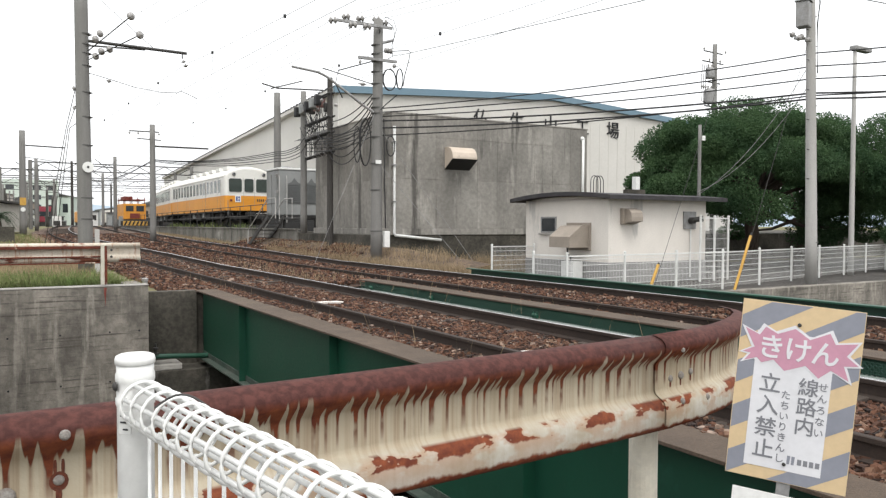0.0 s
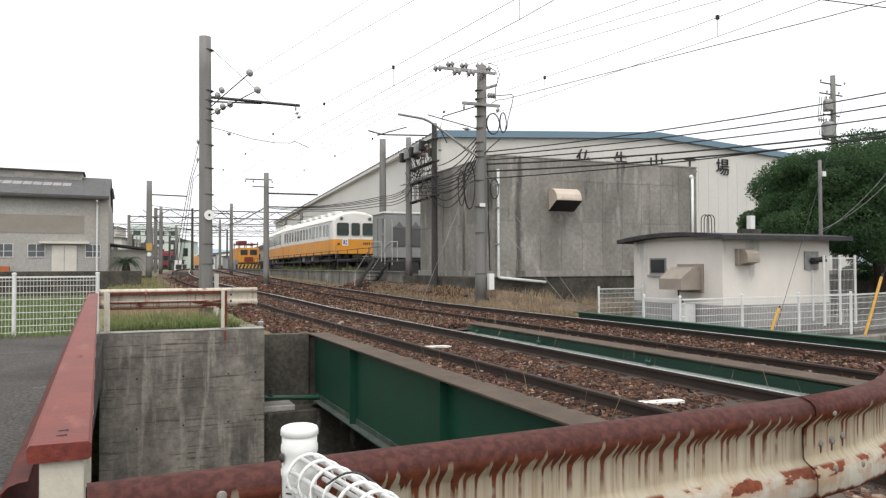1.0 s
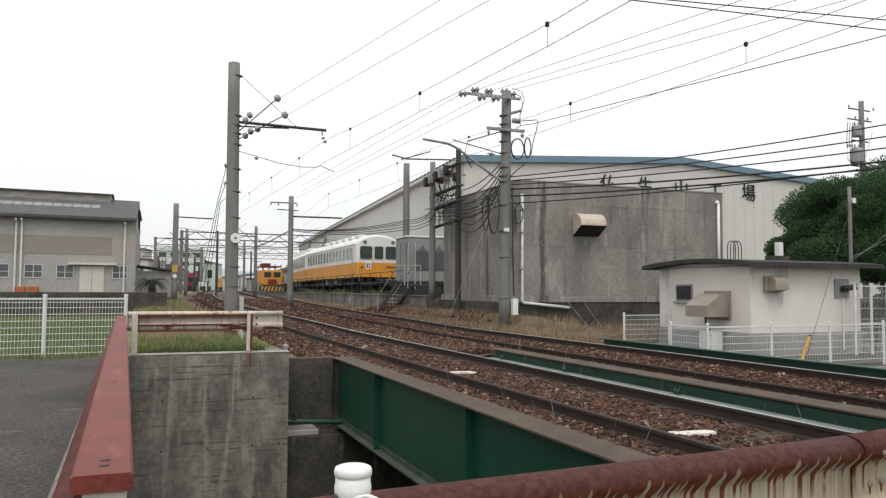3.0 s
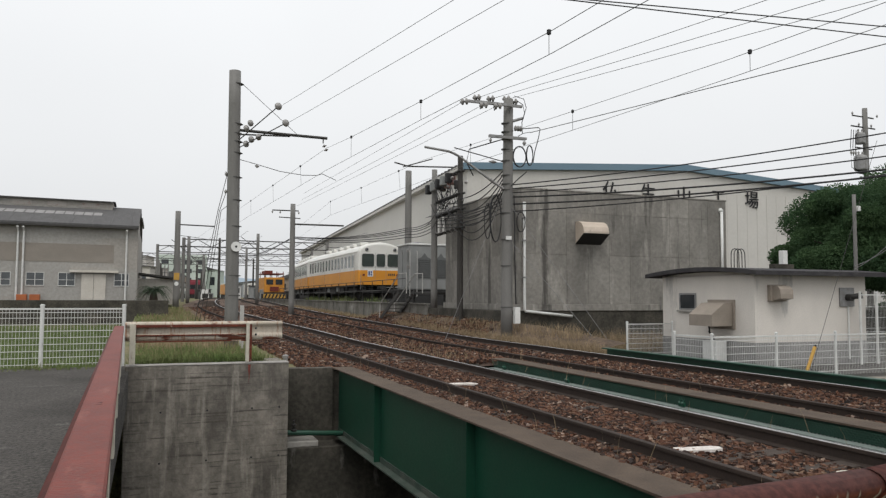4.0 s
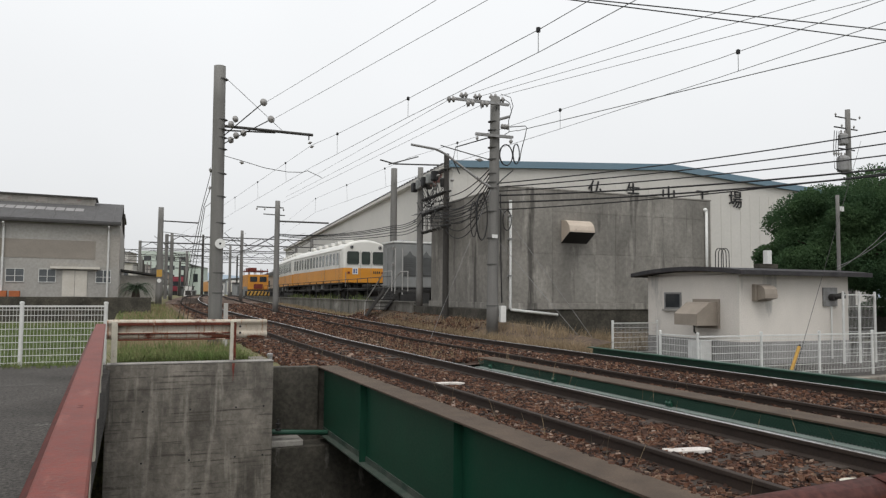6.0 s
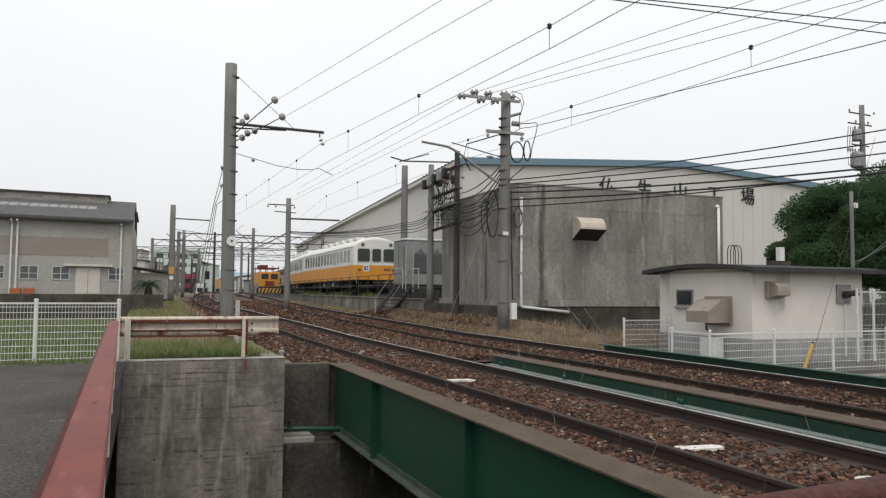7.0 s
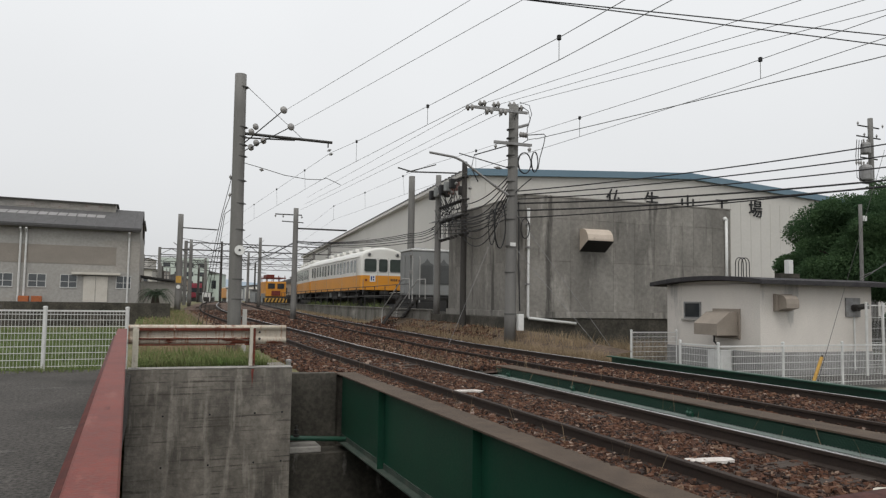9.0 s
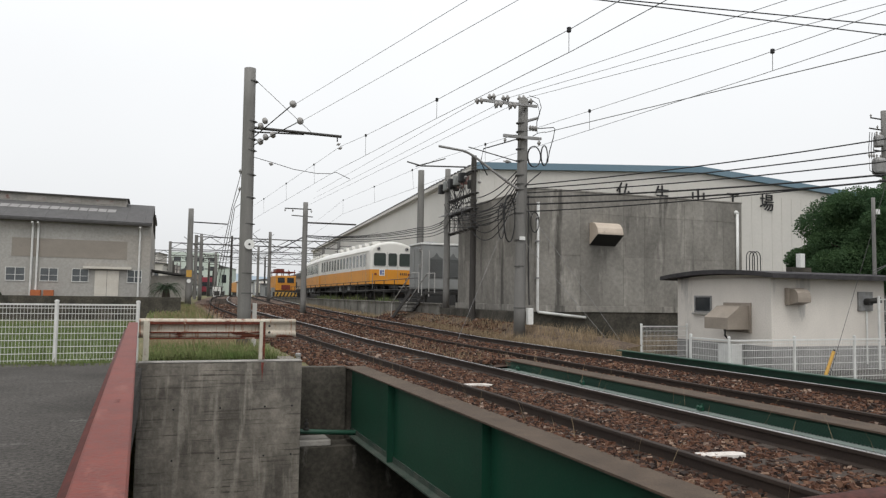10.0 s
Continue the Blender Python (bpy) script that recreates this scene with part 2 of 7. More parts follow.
M["machine"] = mat("machine_orange", (0.62, 0.27, 0.03), 0.5, second=(0.4, 0.16, 0.03), scale=1.2)
M["black"] = mat("black_paint", (0.015, 0.015, 0.016), 0.6, bump=0)
M["bark"] = mat("bark", (0.06, 0.045, 0.035), 0.95, second=(0.035, 0.028, 0.022), scale=6, stretch=(3, 3, 0.6), bump=0.6)
M["water"] = mat("canal_water", (0.03, 0.032, 0.025), 0.12, second=(0.045, 0.042, 0.03), scale=1.0, bump=0.15, bump_scale=5)
M["yellow"] = mat("yellow_plastic", (0.52, 0.31, 0.06), 0.55, second=(0.4, 0.22, 0.05), scale=5, bump=0.05)
M["beige"] = mat("beige_steel", (0.31, 0.265, 0.22), 0.6, second=(0.22, 0.19, 0.158), scale=2, grain=0.08)
M["hood"] = mat("cream_hood", (0.55, 0.47, 0.39), 0.7, second=(0.4, 0.33, 0.27), scale=1.5, grain=0.1, third=(0.3, 0.25, 0.2), third_scale=2, third_at=0.62)
M["grey_panel"] = mat("grey_panel", (0.27, 0.28, 0.275), 0.6, second=(0.16, 0.168, 0.165), scale=1.2, stretch=(2, 2, 0.4), grain=0.1)
M["porcelain"] = mat("insulator", (0.30, 0.29, 0.28), 0.35, second=(0.2, 0.19, 0.18), scale=8, bump=0)
M["straw"] = mat("dry_straw", (0.30, 0.225, 0.14), 0.95, second=(0.19, 0.145, 0.085), scale=1.2, grain=0.3, grain_scale=9, bump=0)
M["weed"] = mat("green_weed", (0.095, 0.155, 0.038), 0.9, second=(0.20, 0.165, 0.09), scale=1.5, grain=0.3, grain_scale=9, bump=0)
M["leaf"] = mat("tree_leaf", (0.082, 0.138, 0.06), 0.75, second=(0.042, 0.085, 0.042), scale=0.7, amount=0.9, grain=0.2, grain_scale=5, bump=0, spec=0.15)
ln, ll = M["leaf"].node_tree.nodes, M["leaf"].node_tree.links
through_leaf = ln.new("ShaderNodeBsdfTranslucent")
leaf_mix = ln.new("ShaderNodeMixShader")
leaf_mix.inputs["Fac"].default_value = 0.45
leaf_out = next(q for q in ln if q.type == "OUTPUT_MATERIAL")
ll.new(ln["Principled BSDF"].inputs["Base Color"].links[0].from_socket, through_leaf.inputs["Color"])
ll.new(ln["Principled BSDF"].outputs["BSDF"], leaf_mix.inputs[1])
ll.new(through_leaf.outputs["BSDF"], leaf_mix.inputs[2])
ll.new(leaf_mix.outputs["Shader"], leaf_out.inputs["Surface"])


def stone_material():
    """Ballast stone: each loose piece takes a shade of its own."""
    m = bpy.data.materials.new("ballast_stone")
    m.use_nodes = True
    n, l = m.node_tree.nodes, m.node_tree.links
    b = n["Principled BSDF"]
    b.inputs["Roughness"].default_value = 0.92
    r = n.new("ShaderNodeNewGeometry").outputs["Random Per Island"]
    ramp = n.new("ShaderNodeValToRGB")
    e = ramp.color_ramp.elements
    e[0].position, e[0].color = 0.0, (0.012, 0.007, 0.005, 1)
    e[1].position, e[1].color = 1.0, (0.28, 0.21, 0.17, 1)
    for p, c in ((0.3, (0.038, 0.016, 0.0085, 1)), (0.6, (0.084, 0.034, 0.0175, 1)), (0.85, (0.120, 0.056, 0.031, 1)), (0.95, (0.165, 0.104, 0.068, 1))):
        x = e.new(p)
        x.color = c
    l.new(r, ramp.inputs["Fac"])
    t = n.new("ShaderNodeTexNoise")
    t.inputs["Scale"].default_value = 45.0
    l.new(n.new("ShaderNodeTexCoord").outputs["Object"], t.inputs["Vector"])
    mx = n.new("ShaderNodeMix")
    mx.data_type, mx.blend_type = "RGBA", "MULTIPLY"
    mx.inputs["Factor"].default_value = 0.6
    l.new(ramp.outputs["Color"], mx.inputs["A"])
    mr = n.new("ShaderNodeMapRange")
    mr.inputs["From Min"].default_value, mr.inputs["From Max"].default_value = 0.3, 0.7
    mr.inputs["To Min"].default_value, mr.inputs["To Max"].default_value = 0.6, 1.4
    l.new(t.outputs["Fac"], mr.inputs["Value"])
    l.new(mr.outputs["Result"], mx.inputs["B"])
    l.new(mx.outputs["Result"], b.inputs["Base Color"])
    return m


M["stone"] = stone_material()

# ---------------------------------------------------------------- ground and canal
CANAL0, CANAL1, BED = 1.68, 15.6, -3.3     # near edge, far edge, bed


def rise(y):
    """The yard climbs gently away from the bridge."""
    return 0.0 if y < 22 else min(1.0, (y - 22) * 0.0145)


def ground_z(x, y):
    z = -0.22 + rise(y)
    if x > 10.9:
        t = min(1.0, (x - 10.9) / 0.8)
        low = -0.5 if y < 40 else z
        z = z + (low - z) * t
    if x < -0.6 and y > 15.6:
        z = -0.55 + rise(y) * min(1.0, max(0.0, (y - 30) / 25))
    return z


bm = bmesh.new()
xs = [-2500, -400, -120, -60, -30, -16, -8, -4, -2, -0.62, -0.58, 0.5, 2, 2.7, 2.74, 4, 5, 6, 7, 8, 9, 10, 10.9, 11.3, 11.7, 13, 16, 20, 25, 32, 45, 70, 130, 400, 2500]
ys = [-2500, -300, -60, -20, -5, 0, CANAL0, CANAL0, 8, CANAL1, CANAL1, 15.5, 15.7, 17, 19, 22, 26, 30, 35, 40, 41, 48, 56, 65, 78, 92, 120, 200, 500, 2500]
grid = []
for j, y in enumerate(ys):
    canal = 7 <= j <= 9
    grid.append([bm.verts.new((x, y, BED if canal else ((-0.02 if x < 2.72 else -0.75) if y < 3 else ground_z(x, y)))) for x in xs])
for a, b in zip(grid, grid[1:]):
    for k in range(len(xs) - 1):
        bm.faces.new((a[k], a[k + 1], b[k + 1], b[k]))
tagged(part("ground", bm, M["grass_ground"]), "rough ground with dry grass beside the railway", "ground", kind="structure")

bm = bmesh.new()
box(bm, -300, 300, CANAL0 + 0.1, CANAL1 - 0.1, BED - 0.1, BED + 0.25)
tagged(part("water", bm, M["water"]), "dark still water in the canal", "water", kind="structure")

bm = bmesh.new()
box(bm, -9.0, -0.2, -12, 15.5, -0.55, 0.0)
tagged(part("road", bm, M["asphalt"]), "worn grey asphalt road bridge deck over the canal", "road", kind="structure")
bm = bmesh.new()
box(bm, -0.42, 2.7, -12, 1.69, -0.5, 0.006)
tagged(part("pavement", bm, M["asphalt"]), "asphalt pavement at the corner of the canal", "pavement", kind="structure")
M["kerb"] = mat("dirty_kerb", (0.24, 0.215, 0.185), 0.9, second=(0.1, 0.088, 0.072), scale=5, amount=0.9, grain=0.3, grain_scale=25)
bm = bmesh.new()
sweep(bm, [(0.0, -0.6), (0.30, -0.6), (0.30, 0.12), (0.03, 0.12), (0.0, 0.09)], [((-0.43, 1.9, 0), (1, 0, 0)), ((-0.64, 14.34, 0), (1, 0, 0))])
tagged(part("kerb", bm, M["kerb"]), "pale concrete kerb along the edge of the road bridge", "kerb", kind="structure")
bm = bmesh.new()
box(bm, -0.12, 2.72, 1.695, 1.98, BED, -0.3, 0.02)
tagged(part("canal_wall_near", bm, M["wall_concrete"]), "concrete canal wall under the guardrail", "wall", kind="structure")
bm = bmesh.new()
box(bm, -40, -9.0, 14.9, 15.3, BED, -0.1)
tagged(part("canal_wall_side", bm, M["wall_concrete"]), "concrete canal wall", "wall", kind="structure")

bm = bmesh.new()
box(bm, -60, -0.9, 16.2, 45.5, -0.56, -0.42)
tagged(part("field", bm, M["field"]), "bright green rice field behind the mesh fence", "field", kind="structure")
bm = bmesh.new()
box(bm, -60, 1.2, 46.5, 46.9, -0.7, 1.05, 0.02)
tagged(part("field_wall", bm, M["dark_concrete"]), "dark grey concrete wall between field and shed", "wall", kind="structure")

# wing wall with board marks and formwork holes
bm = bmesh.new()
box(bm, -0.26, 2.62, 14.4, 14.72, BED, 0.07, 0.015)
box(bm, 2.3, 2.62, 14.72, 15.7, BED, 0.07, 0.015)
wing = tagged(part("abutment_wall", bm, M["wall_concrete"]), "dark streaked board-marked concrete wing wall of the bridge", "wall", kind="structure")
bm = bmesh.new()
box(bm, -0.264, 2.624, 14.396, 14.724, 0.074, 0.094, 0.009)
part("coping", bm, M["concrete"], wing, "pale worn concrete edge along the top")
# Black discs on the face paint the shade inside the formwork holes.
bm = bmesh.new()
for x in (0.35, 1.15, 1.95, 2.45):
    for z in (-0.75, -1.65):
        tube(bm, [(x, 14.39, z), (x, 14.41, z)], 0.018, 8)
part("tie_hole", bm, M["black"], wing)
for x, w, h, m_ in ((1.885, 0.05, 0.34, "rust"),):
    bm = bmesh.new()
    pts = [(-w / 2, 0.0), (-w * 0.42, -h * 0.3), (-w * 0.2, -h * 0.55), (-w * 0.1, -h), (w * 0.05, -h * 0.8), (w * 0.2, -h * 0.5), (w * 0.3, -h * 0.25), (w / 2, 0.0)]
    prism(bm, pts, 0.004, Matrix.Translation((x, 14.397, 0.06)))
    part("rust_stain", bm, M[m_], wing, "rust run down from a guardrail post")
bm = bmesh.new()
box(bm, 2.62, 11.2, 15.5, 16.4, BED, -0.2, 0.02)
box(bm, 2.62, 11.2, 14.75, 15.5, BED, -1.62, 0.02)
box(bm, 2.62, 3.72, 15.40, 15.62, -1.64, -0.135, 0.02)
tagged(part("bridge_abutment", bm, M["dark_concrete"]), "dark mottled concrete abutment under the girders", "abutment", kind="structure")
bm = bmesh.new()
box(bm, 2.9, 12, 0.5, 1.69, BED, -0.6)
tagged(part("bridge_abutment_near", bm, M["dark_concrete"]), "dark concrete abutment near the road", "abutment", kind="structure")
bm = bmesh.new()
box(bm, 2.66, 3.3, 14.8, 15.4, -1.616, -1.5, 0.02)
tagged(part("bearing_block", bm, M["concrete"]), "pale concrete bearing block on the abutment", "block", kind="structure")
bm = bmesh.new()
box(bm, 10.4, 60, 12.05, 12.4, BED, -0.42, 0.02)
tagged(part("canal_wall_far", bm, M["wall_concrete"]), "grey concrete canal wall under the white mesh fence", "wall", kind="structure")
bm = bmesh.new()
box(bm, 10.9, 60, 12.4, 23.2, BED, -0.48)
tagged(part("yard", bm, M["asphalt"]), "grey paved yard round the small hut", "yard", kind="structure")

# ---------------------------------------------------------------- tracks
def centre(y, x0):
    """The track's centre line: straight over the bridge, then swinging gently."""
    at = (24, 30, 36, 45, 53, 60, 67, 75, 90, 120, 160)
    off = (0, -0.2, -0.52, -0.86, -0.92, -0.76, -0.45, 0.1, 1.6, 5.0, 10) if x0 < 7 else (0, -0.08, -0.15, -0.1, 0.2, 0.5, 0.8, 1.1, 1.85, 4.2, 9)
    return x0 + sum(float(np.interp(y + k, at, off)) for k in (-4, -2, 0, 2, 4)) / 5 if y > 20 else x0


GAUGE = 0.74     # half, to the middle of the rail head
RAIL = [(-0.065, -0.15), (0.065, -0.15), (0.065, -0.138), (0.012, -0.12), (0.010, -0.04), (0.034, -0.032), (0.034, -0.004), (0.024, 0.0),
        (-0.024, 0.0), (-0.034, -0.004), (-0.034, -0.032), (-0.010, -0.04), (-0.012, -0.12), (-0.065, -0.138)]
HEAD = [(-0.022, -0.002), (-0.018, 0.004), (0.028, 0.004), (0.036, -0.004), (0.036, -0.016), (0.03, -0.016)]
ys_rail = [-14, 2, 14, 20] + [20 + 2 * i for i in range(1, 65)]
for x0, cant in ((5.2, 0.03), (8.95, 0.07)):
    track = empty("railway_track", "rusty railway track on red-brown ballast with a polished rail head", "railway track", (0, 0, 0), "tracks across the bridge")
    for side, lift in ((-1, 0.0), (1, cant)):
        rows = [((centre(y, x0) + side * GAUGE, y, rise(y) + lift), (1, 0, 0)) for y in ys_rail]
        bm = bmesh.new()
        sweep(bm, RAIL, rows)
        rail = part("rail", bm, M["rail_side"], track, "dark rusty steel rail")
        if side < 0:
            continue
        bm = bmesh.new()
        sweep(bm, HEAD, rows)
        part("rail_head", bm, M["rail_head"], rail, "polished running surface")
    bm = bmesh.new()
    box(bm, -1.1, 1.1, -0.11, 0.11, -0.06, 0.06, 0.012)
    sl = part("sleeper", bm, M["sleeper"], track)
    sl.matrix_basis = pose(x0, -9.4, -0.215 + cant / 2, 0, math.degrees(-cant / 1.5), 0)
    for i in range(1, 150):
        y = -9.4 + 0.62 * i
        shared("sleeper", sl.data, track, pose(centre(y, x0) + random.uniform(-0.03, 0.03), y + random.uniform(-0.03, 0.03), rise(y) - 0.2 + cant / 2 + random.uniform(-0.012, 0.012), 0, math.degrees(-cant / 1.5), random.uniform(-1, 1)))

# ballast bed: one sheet with shoulders
bm = bmesh.new()
prof = [(2.75, -0.34), (3.3, -0.2), (4.1, -0.15), (5.2, -0.155), (6.2, -0.14), (7.0, -0.2), (7.75, -0.17), (8.95, -0.11), (9.9, -0.08), (10.5, -0.12), (11.4, -0.4)]
rows = []
for y in [15.4, 16.2, 17, 18, 19, 20, 21, 22, 24, 27, 30, 35, 40, 46, 52, 60, 70, 80, 95, 120]:
    rows.append([bm.verts.new((x + centre(y, 5.2 if x < 7 else 8.95) - (5.2 if x < 7 else 8.95), y, z + rise(y) + random.uniform(-0.02, 0.02))) for x, z in prof])
for a, b in zip(rows, rows[1:]):
    for k in range(len(prof) - 1):
        bm.faces.new((a[k], a[k + 1], b[k + 1], b[k]))
tagged(part("ballast_bed", bm, M["ballast"]), "red-brown ballast bed under the tracks", "ballast", kind="structure")
bm = bmesh.new()
box(bm, 4.05, 6.35, -12, 15.6, -0.45, -0.165)
box(bm, 7.75, 10.2, -12, 15.6, -0.45, -0.12)
# Dirtier ballast bed; shade of the gaps between stones is put into its colour.
M["trough"] = mat("ballast_dust_gap_shade", (0.040, 0.022, 0.015), 0.95, second=(0.026, 0.016, 0.012), scale=4, amount=0.9, grain=0.6, grain_scale=15, bump=1.0, bump_scale=18)
tagged(part("ballast_trough", bm, M["trough"]), "ballast bed on the bridge deck, darkened for the gaps between stones", "ballast", kind="structure")


# ---------------------------------------------------------------- railway bridge
M["green_dust"] = mat("dusty_green_steel", (0.075, 0.088, 0.072), 0.85, second=(0.03, 0.055, 0.042), scale=3, amount=0.8, grain=0.2, grain_scale=30)


def girder(x, top, deep, width, label, mesh=False, flange="flange"):
    """A riveted plate girder along the bridge, its outer face at x."""
    g = empty("bridge_girder", label, "girder", (x, -12, 0), "plate girders of the bridge")
    L = 27.3
    bm = bmesh.new()
    box(bm, 0.10, 0.125, 0, L, top - deep, top - 0.025)
    part("web", bm, M["green"], g, "green painted steel plate")
    bm = bmesh.new()
    box(bm, -0.06, width, 0, L, top - 0.025, top, 0.004)
    part("top_flange", bm, M[flange], g, "dusty top flange")
    bm = bmesh.new()
    box(bm, -0.04, 0.26, 0, L, top - deep - 0.03, top - deep, 0.004)
    box(bm, 0.085, 0.10, 0, L, top - deep, top - deep + 0.09)
    part("bottom_flange", bm, M["green_dust"], g, "dusty green bottom flange")
    if not mesh:
        bm = bmesh.new()
        box(bm, -0.02, 0.10, -0.006, 0.006, top - deep, top - 0.026)
        box(bm, 0.0905, 0.0995, 0.006, 0.09, top - deep, top - 0.026)
        st = part("stiffener", bm, M["green"], g)
        st.matrix_basis = pose(0, 0.6, 0)
        for k in range(1, 7):
            shared("stiffener", st.data, g, pose(0, 0.6 + 3.95 * k, 0))
        bm = bmesh.new()
        for k in range(7):
            for i in range(13):
                z = top - deep + 0.08 + i * 0.1
                lathe(bm, [(0.013, 0), (0.011, 0.007), (0.005, 0.011)], sides=6, m=Matrix.Translation((0.0905, 0.6 + 3.95 * k + 0.05, z)) @ Matrix.Rotation(-PI / 2, 4, "Y"))
        part("rivets", bm, M["green"], g)["kind"] = "stuff"
    return g


girder(3.72, -0.12, 1.33, 0.36, "deep green steel plate girder with a dusty brown top flange")
girder(7.35, -0.03, 1.2, 0.36, "green steel girder between the tracks behind wire mesh", True)
girder(10.25, 0.15, 1.2, 0.1, "green steel girder on the far side of the bridge", True, "green")
bm = bmesh.new()
box(bm, 4.0, 10.3, -12, 15.2, -0.62, -0.46)
tagged(part("bridge_deck", bm, M["dark_steel"]), "dark steel bridge deck under the ballast", "deck", kind="structure")

# soil behind the wing wall, and the earth bank below the depot wall
bm = bmesh.new()
box(bm, -0.27, 2.3, 14.72, 16.4, -0.6, 0.03)
tagged(part("soil", bm, M["grass_ground"]), "weedy soil filled up behind the wing wall", "soil", kind="structure")
bm = bmesh.new()
rows = []
for i in range(56):
    y = 17.5 + 0.38 * i
    k = rise(y) * 0.7
    hb = (0.30 + 0.22 * noise.noise(Vector((y * 0.35, 1.0, 0)))) * (min(1.0, (y - 17.5) / 5))
    rows.append([bm.verts.new((x + 0.1 * noise.noise(Vector((x * 3, y * 1.3, 2))), y, z)) for x, z in ((10.7, -0.35 + k), (11.2, -0.22 + hb * 0.3 + k), (11.7, -0.1 + hb * 0.8 + k), (12.1, 0.02 + hb + k), (12.5, 0.08 + hb + k))])
for a, b in zip(rows, rows[1:]):
    for k in range(4):
        bm.faces.new((a[k], a[k + 1], b[k + 1], b[k]))
M["earth"] = mat("brown_earth", (0.13, 0.09, 0.06), 0.95, second=(0.06, 0.042, 0.03), scale=2.0, amount=0.9, grain=0.4, grain_scale=10, bump=0.9, bump_scale=12)
tagged(part("earth_bank", bm, M["earth"]), "brown earth bank with rubble below the depot wall", "bank", kind="structure")

# ---------------------------------------------------------------- rusty guardrail at the canal's edge
def rust_paint():
    """Cream paint with rust along the rolled edges that has run down in drips."""
    m = bpy.data.materials.new("rusty_cream_paint")
    m.use_nodes = True
    n, l = m.node_tree.nodes, m.node_tree.links
    b = n["Principled BSDF"]
    b.inputs["Roughness"].default_value = 0.75
    b.inputs["Specular IOR Level"].default_value = 0.25
    co = n.new("ShaderNodeTexCoord").outputs["Object"]
    xyz = n.new("ShaderNodeSeparateXYZ")
    l.new(co, xyz.inputs[0])

    def tex(scale, st, detail=4.0, rough=0.6):
        mp = n.new("ShaderNodeMapping")
        mp.inputs["Scale"].default_value = st
        l.new(co, mp.inputs["Vector"])
        t = n.new("ShaderNodeTexNoise")
        t.inputs["Scale"].default_value, t.inputs["Detail"].default_value, t.inputs["Roughness"].default_value = scale, detail, rough
        l.new(mp.outputs["Vector"], t.inputs["Vector"])
        return t.outputs["Fac"]

    def calc(op, a, c):
        x = n.new("ShaderNodeMath")
        x.operation = op
        for i, v in enumerate((a, c)):
            if isinstance(v, float):
                x.inputs[i].default_value = v
            else:
                l.new(v, x.inputs[i])
        return x.outputs[0]

    def span(v, lo, hi, a=0.0, c=1.0):
        r = n.new("ShaderNodeMapRange")
        r.inputs["From Min"].default_value, r.inputs["From Max"].default_value = lo, hi
        r.inputs["To Min"].default_value, r.inputs["To Max"].default_value = a, c
        l.new(v, r.inputs["Value"])
        return r.outputs["Result"]

    def mix(f, a, c):
        x = n.new("ShaderNodeMix")
        x.data_type = "RGBA"
        l.new(f, x.inputs["Factor"])
        for v, s in ((a, x.inputs["A"]), (c, x.inputs["B"])):
            if isinstance(v, tuple):
                s.default_value = (*v, 1)
            else:
                l.new(v, s)
        return x.outputs["Result"]

    z = xyz.outputs["Z"]
    drip = tex(34.0, (1.0, 0.0, 0.0), 1.5, 0.5)
    wander = tex(22.0, (1.0, 0.0, 0.6), 2.0, 0.5)
    ragged = tex(30.0, (1, 1, 1))
    reach = calc("ADD", calc("MULTIPLY", span(drip, 0.38, 0.60), 0.105), calc("MULTIPLY", wander, 0.045))
    top = span(calc("ADD", z, reach), 0.764, 0.774)                       # rust of the upper roll, hanging down in fingers
    brown = span(calc("ADD", z, calc("MULTIPLY", ragged, 0.02)), 0.730, 0.758)   # the roll itself, old dark rust
    runs = calc("MULTIPLY", span(drip, 0.515, 0.585, 0.0, 0.85), calc("MULTIPLY", span(z, 0.565, 0.62), span(wander, 0.36, 0.5, 0.3, 1.0)))
    streak = calc("MULTIPLY", span(tex(70.0, (1, 0, 0.01), 3.0, 0.6), 0.45, 0.66, 0.0, 0.5), span(z, 0.53, 0.58, 0.25, 1.0))
    patch_at = tex(10.0, (0.9, 0.9, 1.6), 4.0, 0.5)
    patch = span(patch_at, 0.505, 0.52)
    low = calc("MULTIPLY", patch, calc("MULTIPLY", span(calc("ADD", z, calc("MULTIPLY", ragged, 0.03)), 0.522, 0.528), span(z, 0.552, 0.545)))
    halo = calc("MULTIPLY", span(patch_at, 0.42, 0.50, 0.0, 0.5), calc("MULTIPLY", span(z, 0.425, 0.505), span(z, 0.550, 0.540)))
    rim = span(calc("ADD", z, calc("MULTIPLY", tex(16.0, (1, 1, 0.3), 3.0), 0.055)), 0.486, 0.476)
    paint = mix(span(tex(5.0, (1, 1, 0.5)), 0.35, 0.7), (0.42, 0.37, 0.28), (0.33, 0.28, 0.20))
    pale = mix(span(tex(9.0, (1, 1, 1)), 0.4, 0.65), (0.43, 0.405, 0.355), (0.35, 0.31, 0.24))
    c = mix(span(z, 0.535, 0.56), pale, paint)
    c = mix(streak, c, (0.20, 0.12, 0.06))
    c = mix(halo, c, (0.30, 0.15, 0.07))
    c = mix(runs, c, (0.10, 0.038, 0.02))
    red = mix(span(ragged, 0.35, 0.65), (0.185, 0.050, 0.019), (0.10, 0.024, 0.012))
    old = mix(span(tex(40.0, (1, 1, 1)), 0.4, 0.62), (0.048, 0.015, 0.012), (0.085, 0.029, 0.023))
    for f, col in ((low, red), (rim, red), (top, red), (brown, old)):
        c = mix(f, c, col)
    l.new(c, b.inputs["Base Color"])
    bp = n.new("ShaderNodeBump")
